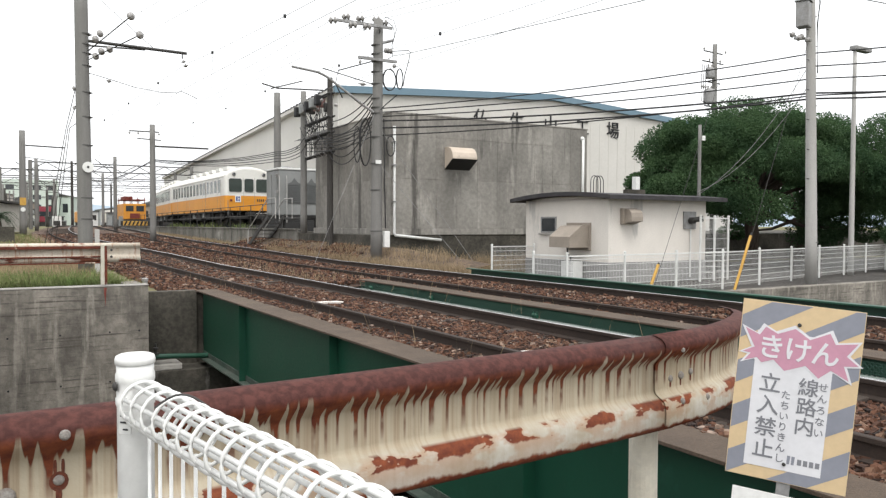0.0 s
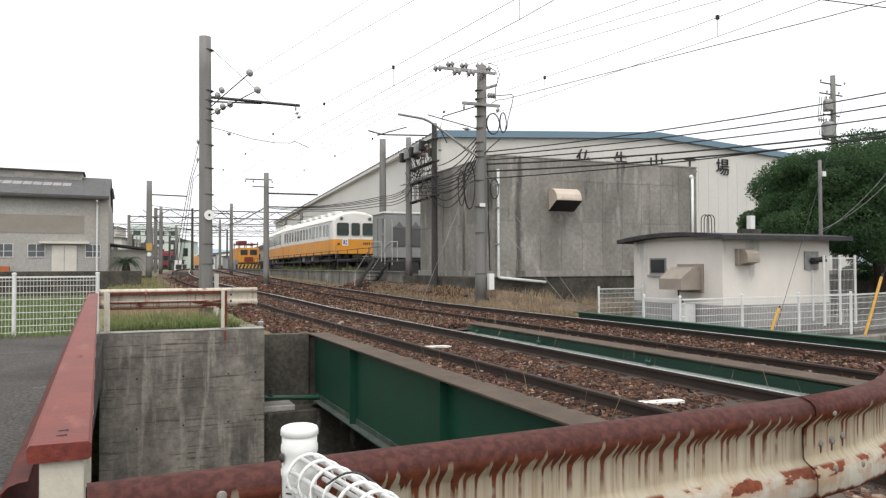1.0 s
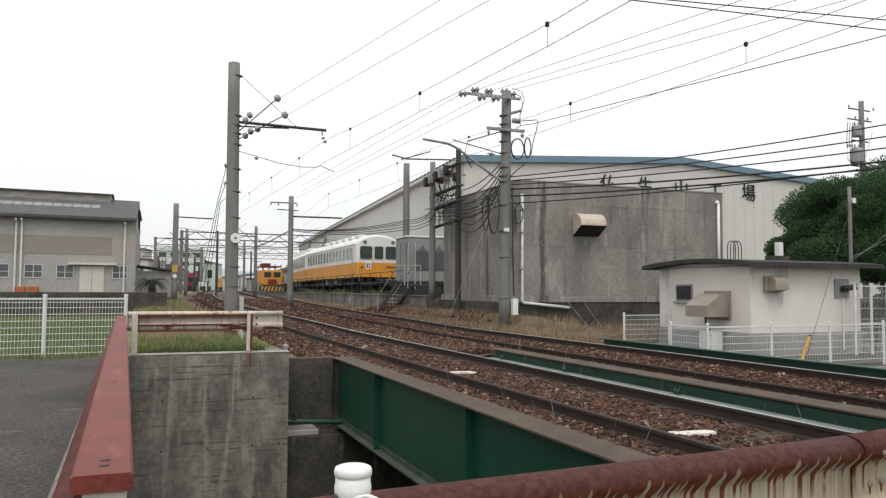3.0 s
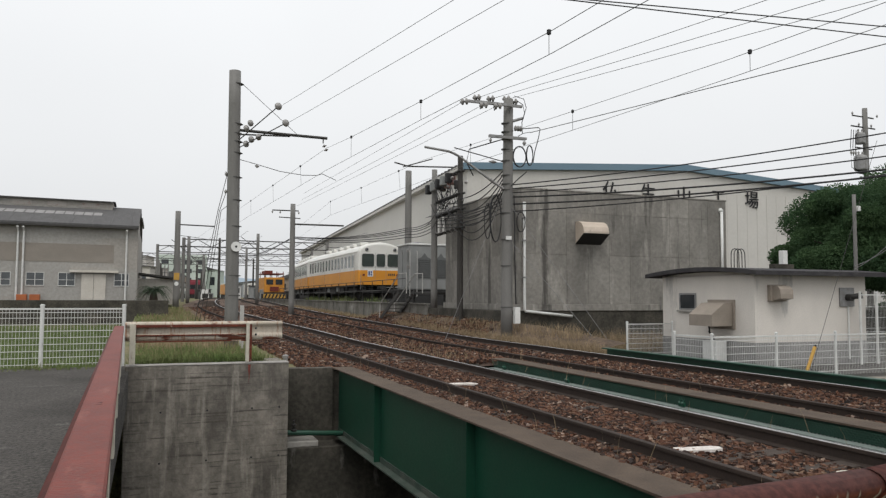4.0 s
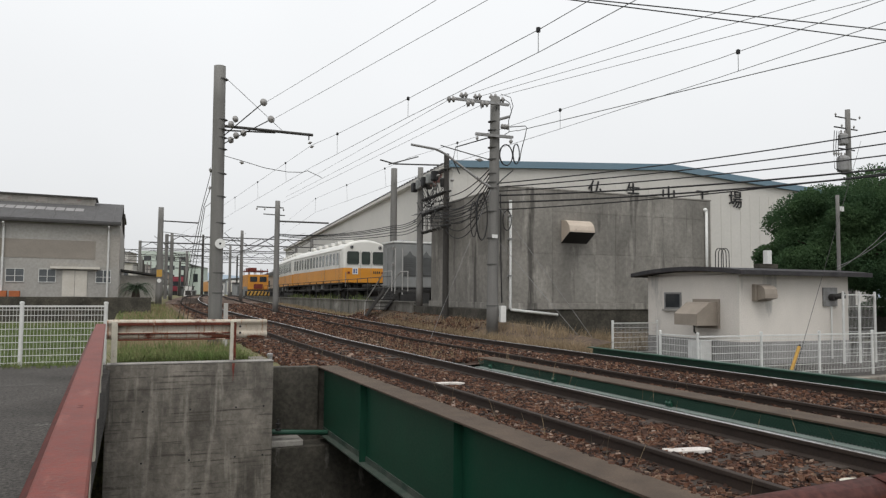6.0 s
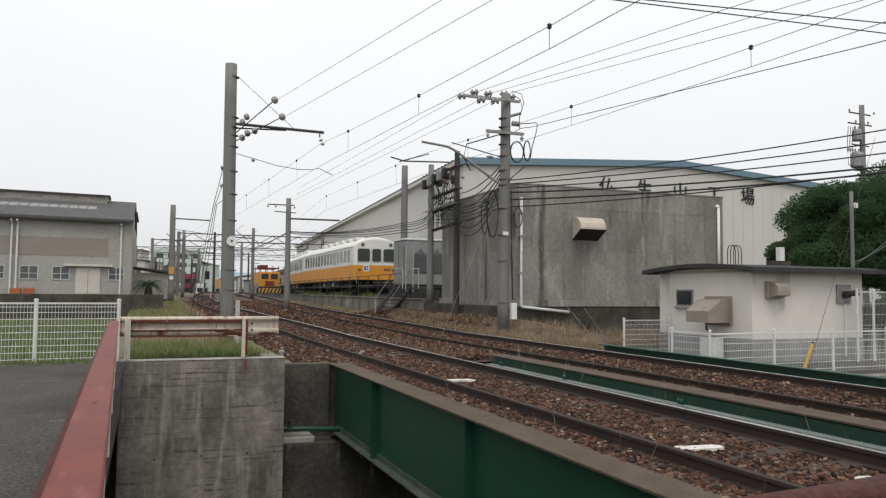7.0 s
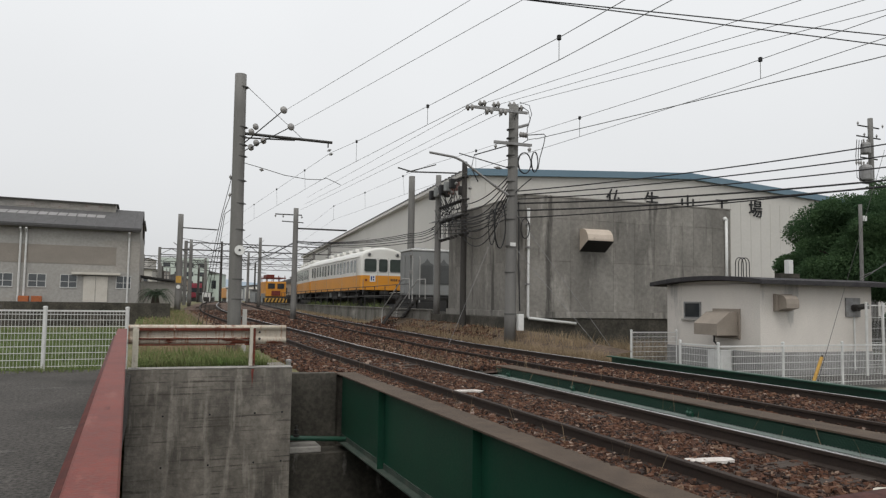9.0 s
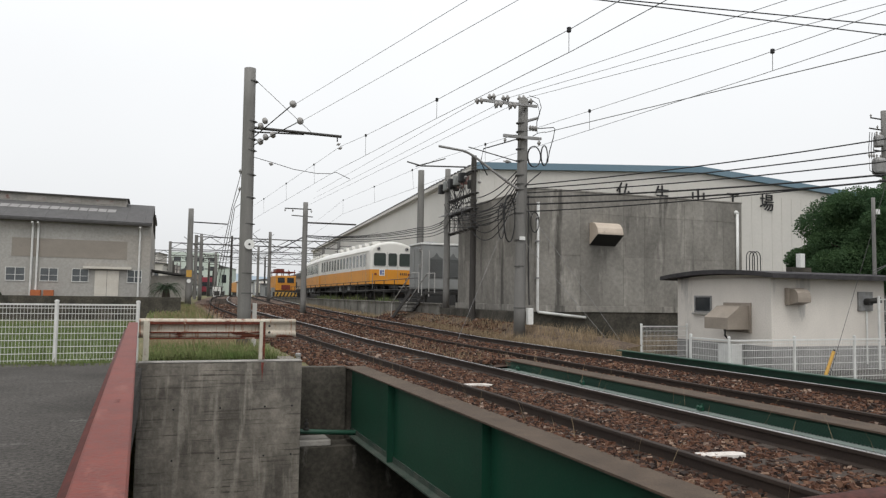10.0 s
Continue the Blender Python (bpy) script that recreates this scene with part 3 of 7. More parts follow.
    bp.inputs["Strength"].default_value, bp.inputs["Distance"].default_value = 0.35, 0.004
    l.new(calc("ADD", top, tex(60.0, (1, 1, 1))), bp.inputs["Height"])
    l.new(bp.outputs["Normal"], b.inputs["Normal"])
    return m


M["rusty"] = rust_paint()
M["bolt_rust"] = mat("bolt_rust", (0.11, 0.030, 0.014), 0.85, second=(0.065, 0.017, 0.010), scale=40, grain=0.3, grain_scale=120)
M["bolt_grey"] = mat("dull_bolt", (0.25, 0.235, 0.215), 0.7, 0.2, second=(0.15, 0.12, 0.1), scale=60, grain=0.2, grain_scale=200)
M["old_white"] = mat("chipped_cream_paint", (0.56, 0.53, 0.45), 0.6, second=(0.42, 0.38, 0.3), scale=5, grain=0.08, third=(0.16, 0.045, 0.025), third_scale=6.5, third_at=0.565, third_stretch=(1, 1, 0.3))
WAVE = [(0.0, 0.35), (-0.02, 0.348), (-0.046, 0.339), (-0.063, 0.322), (-0.068, 0.306), (-0.065, 0.292), (-0.061, 0.285), (-0.028, 0.252), (-0.022, 0.245), (-0.019, 0.236), (-0.017, 0.19),
        (-0.018, 0.142), (-0.020, 0.132), (-0.027, 0.123), (-0.058, 0.104), (-0.067, 0.09), (-0.07, 0.066), (-0.066, 0.04), (-0.048, 0.016), (-0.02, 0.003), (0.0, 0.0)]
DEEP = WAVE[:16] + [(-0.071, 0.06), (-0.070, 0.02), (-0.067, 0.008), (-0.054, -0.004), (-0.02, -0.009), (0.0, -0.010)]


def wave_beam(bm, pts, z, face=WAVE):
    """A pressed two-wave guardrail sheet along points, its face to the right-hand side of the way back."""
    sheet = face + [(a + 0.005, b) for a, b in face[::-1]]
    rows = []
    for i, (x, y) in enumerate(pts):
        a, c = Vector(pts[max(i - 1, 0)]), Vector(pts[min(i + 1, len(pts) - 1)])
        d = (c - a).normalized()
        rows.append(((x, y, z), (-d.y, d.x, 0)))
    sweep(bm, sheet, rows)


def bolt(bm, at, r, out):
    """A round bolt head facing along out."""
    q = Vector(out).to_track_quat("Z", "Y").to_matrix().to_4x4()
    lathe(bm, [(r, 0), (r, r * 0.25), (r * 0.75, r * 0.55), (r * 0.3, r * 0.68)], sides=12, m=Matrix.Translation(at) @ q)


guard = empty("guardrail", "rust-streaked cream steel guardrail with a rolled top edge at the canal", "guardrail", (0, 0, 0))
left_run = [(0.0, 1.615), (0.4, 1.635), (0.9, 1.662), (1.4, 1.694), (1.9, 1.728), (2.37, 1.768)]
right_run = [(2.30, 1.755), (2.55, 1.795), (2.76, 1.855), (2.93, 1.925), (3.08, 2.005), (3.22, 2.095), (3.33, 2.20), (3.39, 2.32)]
for run, z in ((left_run, 0.435), (right_run, 0.438)):
    bm = bmesh.new()
    wave_beam(bm, run, z, DEEP)
    part("beam", bm, M["rusty"], guard, smooth=True)
for x, y in ((0.30, 1.70), (2.37, 1.83)):
    bm = bmesh.new()
    tube(bm, [(x, y + 0.03, -0.3), (x, y + 0.03, 0.74)], 0.057, 20)
    part("post", bm, M["old_white"], guard, "cream steel post with rust")
def on_face(x, z):
    """The point of the beam's face at x and z."""
    run = left_run if x < 2.36 else right_run
    y = float(np.interp(x, [p[0] for p in run], [p[1] for p in run]))
    return Vector((x, y + float(np.interp(z - 0.437, [b for a, b in WAVE[::-1]], [a for a, b in WAVE[::-1]])), z))


for x, z, r in ((0.28, 0.738, 0.012), (0.27, 0.625, 0.012), (0.165, 0.606, 0.021), (2.40, 0.612, 0.013), (2.47, 0.616, 0.016), (2.54, 0.622, 0.013), (2.42, 0.53, 0.013), (2.60, 0.52, 0.013), (2.42, 0.727, 0.011)):
    bm = bmesh.new()
    bolt(bm, on_face(x, z), r, (0.1, -1, 0.1))
    part("bolt", bm, M["bolt_grey"], guard, "dull grey steel bolt head")

# rust that has run from the bolts
for x, z, r, tall in ((0.27, 0.622, 0.021, 1.15), (0.27, 0.592, 0.007, 3.0), (0.263, 0.655, 0.004, 6.0), (0.279, 0.655, 0.004, 6.0), (2.40, 0.590, 0.005, 3.0), (2.47, 0.588, 0.005, 3.5), (2.54, 0.598, 0.005, 3.0)):
    bm = bmesh.new()
    lathe(bm, [(r, -0.002), (r * 0.95, 0.0012), (r * 0.4, 0.0016)], sides=13, m=Matrix.Translation(on_face(x, z)) @ Matrix.Rotation(PI / 2, 4, "X") @ Matrix.Diagonal((1, tall, 1, 1)))
    part("rust_stain", bm, M["bolt_rust"], guard, "rust round a bolt")

M["old_red"] = mat("dark_red_paint_worn", (0.105, 0.024, 0.018), 0.7, second=(0.06, 0.017, 0.014), scale=5, amount=0.8, grain=0.25, grain_scale=40, third=(0.2, 0.15, 0.12), third_scale=7, third_at=0.66)
# red hand rail along the road bridge
slope = -0.0235
rail = empty("bridge_railing", "red-painted steel railing with flat capping along the road bridge", "railing", (-0.012, 2.05, 0))
L = 12.4
bm = bmesh.new()
sweep(bm, [(-0.148, 0.745), (-0.14, 0.738), (0.0, 0.738), (0.008, 0.745), (0.008, 0.779), (0.0, 0.787), (-0.14, 0.787), (-0.148, 0.779)],
      [((0, 0, 0), (1, 0, 0)), ((slope * L, L, 0.012), (1, 0, 0))])
cap = part("capping", bm, M["rust"], rail, "red-brown flat capping with worn paint")
bm = bmesh.new()
wave_beam(bm, [(slope * L - 0.146, L), (-0.146, 0.0)], 0.345)
bm.verts.ensure_lookup_table()
part("side_beam", bm, M["old_red"], rail, "red wave-shaped beam", smooth=True)
bm = bmesh.new()
box(bm, -0.055, 0.055, -0.055, 0.055, 0.13, 0.737, 0.008)
box(bm, -0.078, -0.056, -0.04, 0.04, 0.42, 0.6, 0.004)
pm = part("post", bm, M["old_white"], rail, "cream steel post")
pm.matrix_basis = pose(-0.065, 0.07, 0)
for k in range(1, 7):
    shared("post", pm.data, rail, pose(-0.065 + slope * 2 * k, 0.07 + 2 * k, 0))
# Short black bars on the capping paint the dark inside of its bolt slots.
bm = bmesh.new()
for k in range(7):
    for dy in (0.10, 0.17):
            tube(bm, [(-0.085 + slope * 2 * k, 2 * k + dy, 0.786), (-0.058 + slope * 2 * k, 2 * k + dy, 0.788)], 0.004, 6)
part("bolt_slots", bm, M["black"], cap)["kind"] = "stuff"

# short guardrail on the wing wall
M["rusty_beam"] = mat("rusting_cream_beam", (0.55, 0.50, 0.42), 0.65, second=(0.4, 0.33, 0.25), scale=4, grain=0.1, third=(0.15, 0.045, 0.025), third_scale=3.5, third_at=0.55, third_stretch=(0.6, 0.6, 2.0), fourth=(0.30, 0.13, 0.06), fourth_scale=9, fourth_at=0.55, fourth_stretch=(2.5, 1, 0.25))
M["flaky_rust"] = mat("flaky_rust", (0.14, 0.035, 0.018), 0.9, second=(0.075, 0.02, 0.013), scale=8, amount=0.9, grain=0.3, grain_scale=40, third=(0.42, 0.36, 0.28), third_scale=5, third_at=0.6, third_stretch=(1, 1, 0.5))
short = empty("short_guardrail", "short cream and rust guardrail on top of the wing wall", "guardrail", (-0.28, 14.55, 0.115))
bm = bmesh.new()
wave_beam(bm, [(0.0, 0.0), (1.4, 0.0), (2.78, 0.0)], 0.40)
beam = part("beam", bm, M["rusty_beam"], short, "cream beam with rusted edges", smooth=True)
for z0, z1, y in ((0.665, 0.715, -0.038), (0.51, 0.535, -0.038), (0.40, 0.425, -0.03)):
    bm = bmesh.new()
    box(bm, 0.12, 2.1 if z0 < 0.7 else 2.55, y - 0.058, y - 0.02, z0 - 0.02, z1 - 0.02, 0.006)
    part("rust_band", bm, M["flaky_rust"], beam, "rusted fold of the beam")
bm = bmesh.new()
box(bm, -0.05, 0.05, -0.14, -0.03, 0.0, 0.72, 0.006)
sp = part("post", bm, M["old_white"], short)
sp.matrix_basis = pose(0.13, 0, 0)
shared("post", sp.data, short, pose(2.15, 0, 0))
bm = bmesh.new()
box(bm, 0.008, 0.053, -0.143, -0.1, 0.0, 0.70)
part("rust_streak", bm, M["flaky_rust"], short, "rusted edge of the post").matrix_basis = pose(2.15, 0, 0)
for z in (0.62, 0.5):
    bm = bmesh.new()
    bolt(bm, (2.28, -0.085, z), 0.022, (0, -1, 0))
    part("bolt", bm, M["dark_steel"], short)

# ---------------------------------------------------------------- white cage fence beside the camera
FD = Vector((0.46 - 0.357, 0.45 - 1.10, 0)).normalized()
FN = Vector((-FD.y, FD.x, 0))
cage = empty("mesh_fence", "white wire mesh fence with a rolled cage top and post", "fence", (0.357, 1.105, 0.006))
bm = bmesh.new()
lathe(bm, [(0.0300, 0.0), (0.0300, 0.885), (0.0318, 0.889), (0.0322, 0.898), (0.0306, 0.902), (0.0306, 0.926), (0.0322, 0.930), (0.0322, 0.940), (0.0306, 0.944), (0.0306, 0.956)], sides=32)
post = part("post", bm, M["white"], cage, smooth=True)
bm = bmesh.new()
lathe(bm, [(0.0305, 0.9565), (0.0328, 0.958), (0.0330, 0.966), (0.0312, 0.971), (0.026, 0.9735), (0.014, 0.9743), (0.002, 0.9745)], sides=32)
part("cap", bm, M["white"], post, "white plastic post cap", smooth=True)
bm = bmesh.new()
bolt(bm, (-0.032, -0.010, 0.922), 0.008, (-1, -0.2, 0))
part("bolt", bm, M["dark_steel"], post)
bm = bmesh.new()
sd = Vector((-0.68, -0.73, 0)).normalized()
sx = Vector((-sd.y, sd.x, 0))
plate = [sd * 0.0298 + sx * a + Vector((0, 0, b)) for a, b in ((-0.011, 0.842), (0.011, 0.842), (0.011, 0.880), (-0.011, 0.880))]
fs = [bm.verts.new(p - sd * 0.003) for p in plate] + [bm.verts.new(p + sd * 0.0008) for p in plate]
for f in ((0, 1, 2, 3), (7, 6, 5, 4), (0, 4, 5, 1), (1, 5, 6, 2), (2, 6, 7, 3), (3, 7, 4, 0)):
    bm.faces.new([fs[i] for i in f])
sticker = part("sticker", bm, M["fence_white"], post, "small pale sticker with unreadable dark marks")
bm = bmesh.new()
for a0, a1, b in ((-0.008, 0.006, 0.873), (-0.008, 0.003, 0.862), (-0.003, 0.006, 0.850)):
    tube(bm, [sd * 0.0306 + sx * a0 + Vector((0, 0, b)), sd * 0.0306 + sx * a1 + Vector((0, 0, b))], 0.0016, 6)
part("marks", bm, M["black"], sticker)
RC, RR, FL = 0.893, 0.036, 1.75
ring = [(RR * math.sin(2 * PI * k / 24) * (1.0 if math.cos(2 * PI * k / 24) > -0.3 else 0.92), RC + RR * 1.12 * math.cos(2 * PI * k / 24)) for k in range(25)]


def cage_pt(s, a, z):
    return FD * s + FN * a + Vector((0, 0, z))


bm = bmesh.new()
tube(bm, [cage_pt(0.05 + 0.012 * math.sin(2 * PI * i / 24), a, z) for i, (a, z) in enumerate(ring)], 0.0031, 8, caps=False)
tube(bm, [cage_pt(0.05, 0.006, RC - RR), cage_pt(0.05, 0.006, 0.05)], 0.0030, 8)
hoop = part("mesh_hoop", bm, M["white"], cage, "bent white wire", smooth=True)
for k in range(1, 34):
    shared("mesh_hoop", hoop.data, cage, Matrix.Translation(FD * 0.05 * k))
bm = bmesh.new()
tube(bm, [(0, 0, 0), FD * FL], 0.0040, 8)
rod = part("mesh_rod", bm, M["white"], cage, "straight white rod", smooth=True)
rod.matrix_basis = Matrix.Translation(cage_pt(0.035, RR * 0.9 * math.sin(0.2), RC + RR * 1.0 * math.cos(0.2)))
for ang in (55, 105, 150, 195, 240, 290, 335):
    a = radians(ang)
    shared("mesh_rod", rod.data, cage, Matrix.Translation(cage_pt(0.035, RR * 0.88 * math.sin(a), RC + RR * 1.0 * math.cos(a))))
for z in (0.70, 0.52, 0.34, 0.16):
    shared("mesh_rod", rod.data, cage, Matrix.Translation(cage_pt(0.035, 0.004, z)))
bm = bmesh.new()
arc = [cage_pt(0.20 + 0.006 * i, -0.036 + 0.008 * i, RC + 0.030 + 0.020 * math.sin(PI * i / 8)) for i in range(9)]
tube(bm, arc, 0.0018, 6)
tagged(part("cable_tie", bm, M["dark_steel"], cage, "grey cable tie round the cage"))


# ---------------------------------------------------------------- warning sign
def text(name, body, size, m, material, parent, bold=0.0, deep=0.0006):
    cu = bpy.data.curves.new(name, "FONT")
    cu.body, cu.size, cu.align_x, cu.align_y, cu.extrude, cu.offset = body, size, "CENTER", "CENTER", deep, bold
    cu.resolution_u = 3
    tmp = new(name + "_form", cu)
    me = bpy.data.meshes.new_from_object(tmp.evaluated_get(bpy.context.evaluated_depsgraph_get()))
    bpy.data.objects.remove(tmp)
    bpy.data.curves.remove(cu)
    me.materials.clear()
    me.materials.append(material)
    ob = new(name, me)
    ob.parent = parent
    ob.matrix_basis = m
    return ob


M["sign_white"] = mat("sign_white", (0.66, 0.66, 0.68), 0.45, second=(0.58, 0.58, 0.6), scale=6, grain=0.03, bump=0)
M["sign_yellow"] = mat("faded_yellow", (0.60, 0.455, 0.27), 0.5, second=(0.54, 0.41, 0.25), scale=6, grain=0.04, bump=0)
M["sign_grey"] = mat("faded_black", (0.24, 0.25, 0.29), 0.5, second=(0.19, 0.2, 0.235), scale=6, grain=0.04, bump=0)
M["sign_pink"] = mat("faded_red", (0.52, 0.27, 0.35), 0.5, second=(0.46, 0.23, 0.31), scale=6, grain=0.04, bump=0)
M["sign_text"] = mat("faded_letters", (0.21, 0.215, 0.235), 0.5, bump=0, grain=0.03)
tl, tr, bl = Vector((2.23, 1.29, 0.97)), Vector((2.42, 1.0, 0.94)), Vector((2.19, 1.34, 0.42))
rx = (tr - tl).normalized()
up = (tl - bl)
up = (up - rx * up.dot(rx)).normalized()
out = rx.cross(up)
mid = (tr + bl) / 2 + Vector((0.004, 0, -0.008))
sign = empty("warning_sign", "white warning plate with grey and yellow stripes and faded Japanese lettering", "sign")
sign.matrix_basis = Matrix((rx, up, out)).transposed().to_4x4()
sign.matrix_basis.translation = mid
W, Hh = 0.35, 0.572
bm = bmesh.new()
box(bm, -W / 2, W / 2, -Hh / 2, Hh / 2, -0.003, 0, 0.001)
board = part("board", bm, M["sign_yellow"], sign, "plate with slanted grey and yellow border")
ix, iy0, iy1 = 0.123, -0.246, 0.19


def clip(poly, a, b, c):
    """The part of a polygon where a*x + b*y <= c."""
    res = []
    for i, p in enumerate(poly):
        q = poly[(i + 1) % len(poly)]
        dp, dq = a * p[0] + b * p[1] - c, a * q[0] + b * q[1] - c
        if dp <= 0:
            res.append(p)
        if (dp < 0 < dq) or (dq < 0 < dp):
            t = dp / (dp - dq)
            res.append((p[0] + (q[0] - p[0]) * t, p[1] + (q[1] - p[1]) * t))
    return res


def flat(bm, poly, z, thick=0.0005):
    a = [bm.verts.new((x, y, z)) for x, y in poly]
    b = [bm.verts.new((x, y, z + thick)) for x, y in poly]
    bm.faces.new(b)
    bm.faces.new(a[::-1])
    for k in range(len(a)):
        bm.faces.new((a[k], a[(k + 1) % len(a)], b[(k + 1) % len(a)], b[k]))


for k in range(-4, 6):
    bm = bmesh.new()
    c0 = -0.03 + k * 0.148
    sq = [(-W / 2 + 0.002, -Hh / 2 + 0.002), (W / 2 - 0.002, -Hh / 2 + 0.002), (W / 2 - 0.002, Hh / 2 - 0.002), (-W / 2 + 0.002, Hh / 2 - 0.002)]
    sq = clip(clip(sq, -0.62, 1, c0 + 0.074), 0.62, -1, -c0)
    if len(sq) > 2:
        flat(bm, sq, 0.0002)
        part("stripe", bm, M["sign_grey"], board, "faded grey stripe")
    else:
        bm.free()
bm = bmesh.new()
flat(bm, [(-ix, iy0), (ix - 0.022, iy0), (ix - 0.022, iy1), (-ix, iy1)], 0.0009)
field = part("panel", bm, M["sign_white"], sign, "white panel")
star = [(-0.165, 0.115), (-0.130, 0.135), (-0.163, 0.197), (-0.118, 0.178), (-0.102, 0.207), (-0.065, 0.188), (-0.015, 0.212), (0.03, 0.182), (0.085, 0.212), (0.103, 0.178), (0.165, 0.190),
        (0.137, 0.145), (0.173, 0.118), (0.132, 0.112), (0.150, 0.065), (0.098, 0.092), (0.065, 0.060), (0.025, 0.095), (-0.035, 0.068), (-0.07, 0.10), (-0.105, 0.085), (-0.120, 0.100), (-0.158, 0.085), (-0.140, 0.112)]
bm = bmesh.new()
flat(bm, [(x * 1.05, 0.138 + (y - 0.138) * 1.1) for x, y in star], 0.0016)
part("burst_edge", bm, M["sign_white"], sign, "white edge of the burst")
bm = bmesh.new()
flat(bm, [(x * 0.98, 0.138 + (y - 0.138) * 0.95) for x, y in star], 0.0023)
part("burst", bm, M["sign_pink"], sign, "faded pink starburst")
for i, ch in enumerate("きけん"):
    text("lettering", ch, 0.082, pose(-0.078 + 0.077 * i, 0.137, 0.0035), M["sign_white"], sign, 0.0012)["label"] = "white lettering"
for col, x, y0, sz, st, word in ((0, 0.040, 0.026, 0.060, 0.062, "線路内"), (1, -0.070, 0.022, 0.066, 0.071, "立入禁止"), (2, 0.081, 0.036, 0.030, 0.036, "せんろない"), (3, -0.021, -0.006, 0.030, 0.034, "たちいりきんし")):
    for i, ch in enumerate(word):
        text("lettering", ch, sz, pose(x, y0 - st * i, 0.002), M["sign_text"], sign, 0.0006 if col < 2 else 0.0002)["label"] = "grey lettering"
for i, (w0, x) in enumerate(((0.008, 0.002), (0.008, 0.015))):
    bm = bmesh.new()
    flat(bm, [(x, -0.222), (x + w0, -0.222), (x + w0 * 1.2, -0.195), (x, -0.195)], 0.0016)
    part("emblem", bm, M["sign_grey"], sign, "grey company mark")
bm = bmesh.new()
for i in range(4):
    x = 0.032 + i * 0.017
    flat(bm, [(x, -0.219), (x + 0.012, -0.219), (x + 0.012, -0.201), (x, -0.201)], 0.0016)
part("emblem_bars", bm, M["sign_text"], sign, "grey bars of small lettering")
for y in (0.222, -0.225):
    bm = bmesh.new()
    bolt(bm, (-0.005, y, 0.003), 0.006, (0, 0, 1))
    part("screw", bm, M["dark_steel"], sign)
bm = bmesh.new()
box(bm, -0.02, 0.02, -0.75, 0.26, -0.012, -0.004, 0.001)
part("stake", bm, M["steel"], sign, "flat steel stake")
small = empty("small_plate", "small blank white plate with rounded corners on a stake", "sign")
small.matrix_basis = sign.matrix_basis @ Matrix.Translation((-0.055, -0.41, 0.05))
bm = bmesh.new()
box(bm, -0.09, 0.09, -0.12, 0.10, -0.002, 0, 0.0009)
part("board", bm, M["white"], small)
bm = bmesh.new()
box(bm, -0.012, 0.012, -0.36, 0.05, -0.012, -0.003)
part("stake", bm, M["steel"], small)

# ---------------------------------------------------------------- bridge details
# wire mesh in front of the middle girder
M["ledge"] = mat("dusty_ledge", (0.20, 0.235, 0.215), 0.75, second=(0.11, 0.14, 0.125), scale=2, stretch=(1, 0.4, 1), grain=0.2, grain_scale=20)
M["mesh_green"] = mat("dusty_green", (0.032, 0.078, 0.056), 0.7, second=(0.02, 0.052, 0.038), scale=3, grain=0.15, bump=0)
screen = empty("mesh_screen", "green expanded metal screen along the middle girder", "screen", (7.30, 0.0, -0.33))
bm = bmesh.new()
H0 = 0.25
for k in range(-3, 290):
    for sgn in (1, -1):
        y = k * 0.052 + (0 if sgn > 0 else 0.25)
        a, b = Vector((0, y, 0.0)), Vector((0, y + sgn * 0.25, H0))
        d = Vector((0, 0.0075, 0.0))
        q = [bm.verts.new(p) for p in (a - d, a + d, b + d, b - d)]
        w = [bm.verts.new(p + Vector((-0.003, 0, 0))) for p in (a - d, a + d, b + d, b - d)]
        bm.faces.new(w)
        for i in range(4):
            bm.faces.new((q[i], q[(i + 1) % 4], w[(i + 1) % 4], w[i]))
part("wire_mesh", bm, M["mesh_green"], screen, "green diamond mesh")["kind"] = "stuff"
bm = bmesh.new()
box(bm, -0.16, 0.045, -0.2, 15.1, 0.05, 0.115)
part("ledge", bm, M["ledge"], screen, "dusty green ledge under the mesh")
bm = bmesh.new()
box(bm, -0.035, 0.0, -0.06, 0.06, 0.0, 0.06, 0.004)
for dy in (-0.035, 0.035):
    bolt(bm, (-0.035, dy, 0.05), 0.026, (-1, 0, 0.3))
    tube(bm, [(-0.02, dy, 0.05), (-0.02, dy, 0.10)], 0.012, 8)
clamp = part("clamp", bm, M["green"], screen, "green bolted clamp")
clamp.matrix_basis = pose(-0.06, 0.3, 0.125)
for y in (2.8, 5.3, 8.75, 11.9, 14.5):
    shared("clamp", clamp.data, screen, pose(-0.06, y, 0.125))

# drain and bearing at the girder's end
bearing = empty("girder_bearing", "green painted pipe and bolts at the end of the girder", "bearing", (2.7, 14.9, -1.5))
bm = bmesh.new()
tube(bm, [(-0.02, 0, 0.17), (0.3, -0.02, 0.15), (0.75, -0.03, 0.12), (1.1, -0.03, 0.1)], 0.05, 12)
part("pipe", bm, M["green"], bearing)
bm = bmesh.new()
lathe(bm, [(0.06, 0), (0.06, 0.03), (0.03, 0.035), (0.03, 0.1), (0.05, 0.1), (0.05, 0.13), (0.02, 0.14), (0.02, 0.2), (0.003, 0.21)], at=(0.12, -0.02, 0.2), sides=10)
part("bolt", bm, M["dark_steel"], bearing)
valve = empty("drain_pipe", "short grey drain pipe standing beside the wing wall", "pipe", (2.78, 15.75, -0.22))
bm = bmesh.new()
lathe(bm, [(0.05, 0), (0.05, 0.28), (0.062, 0.28), (0.062, 0.33), (0.03, 0.345)], sides=12)
part("body", bm, M["porcelain"], valve)

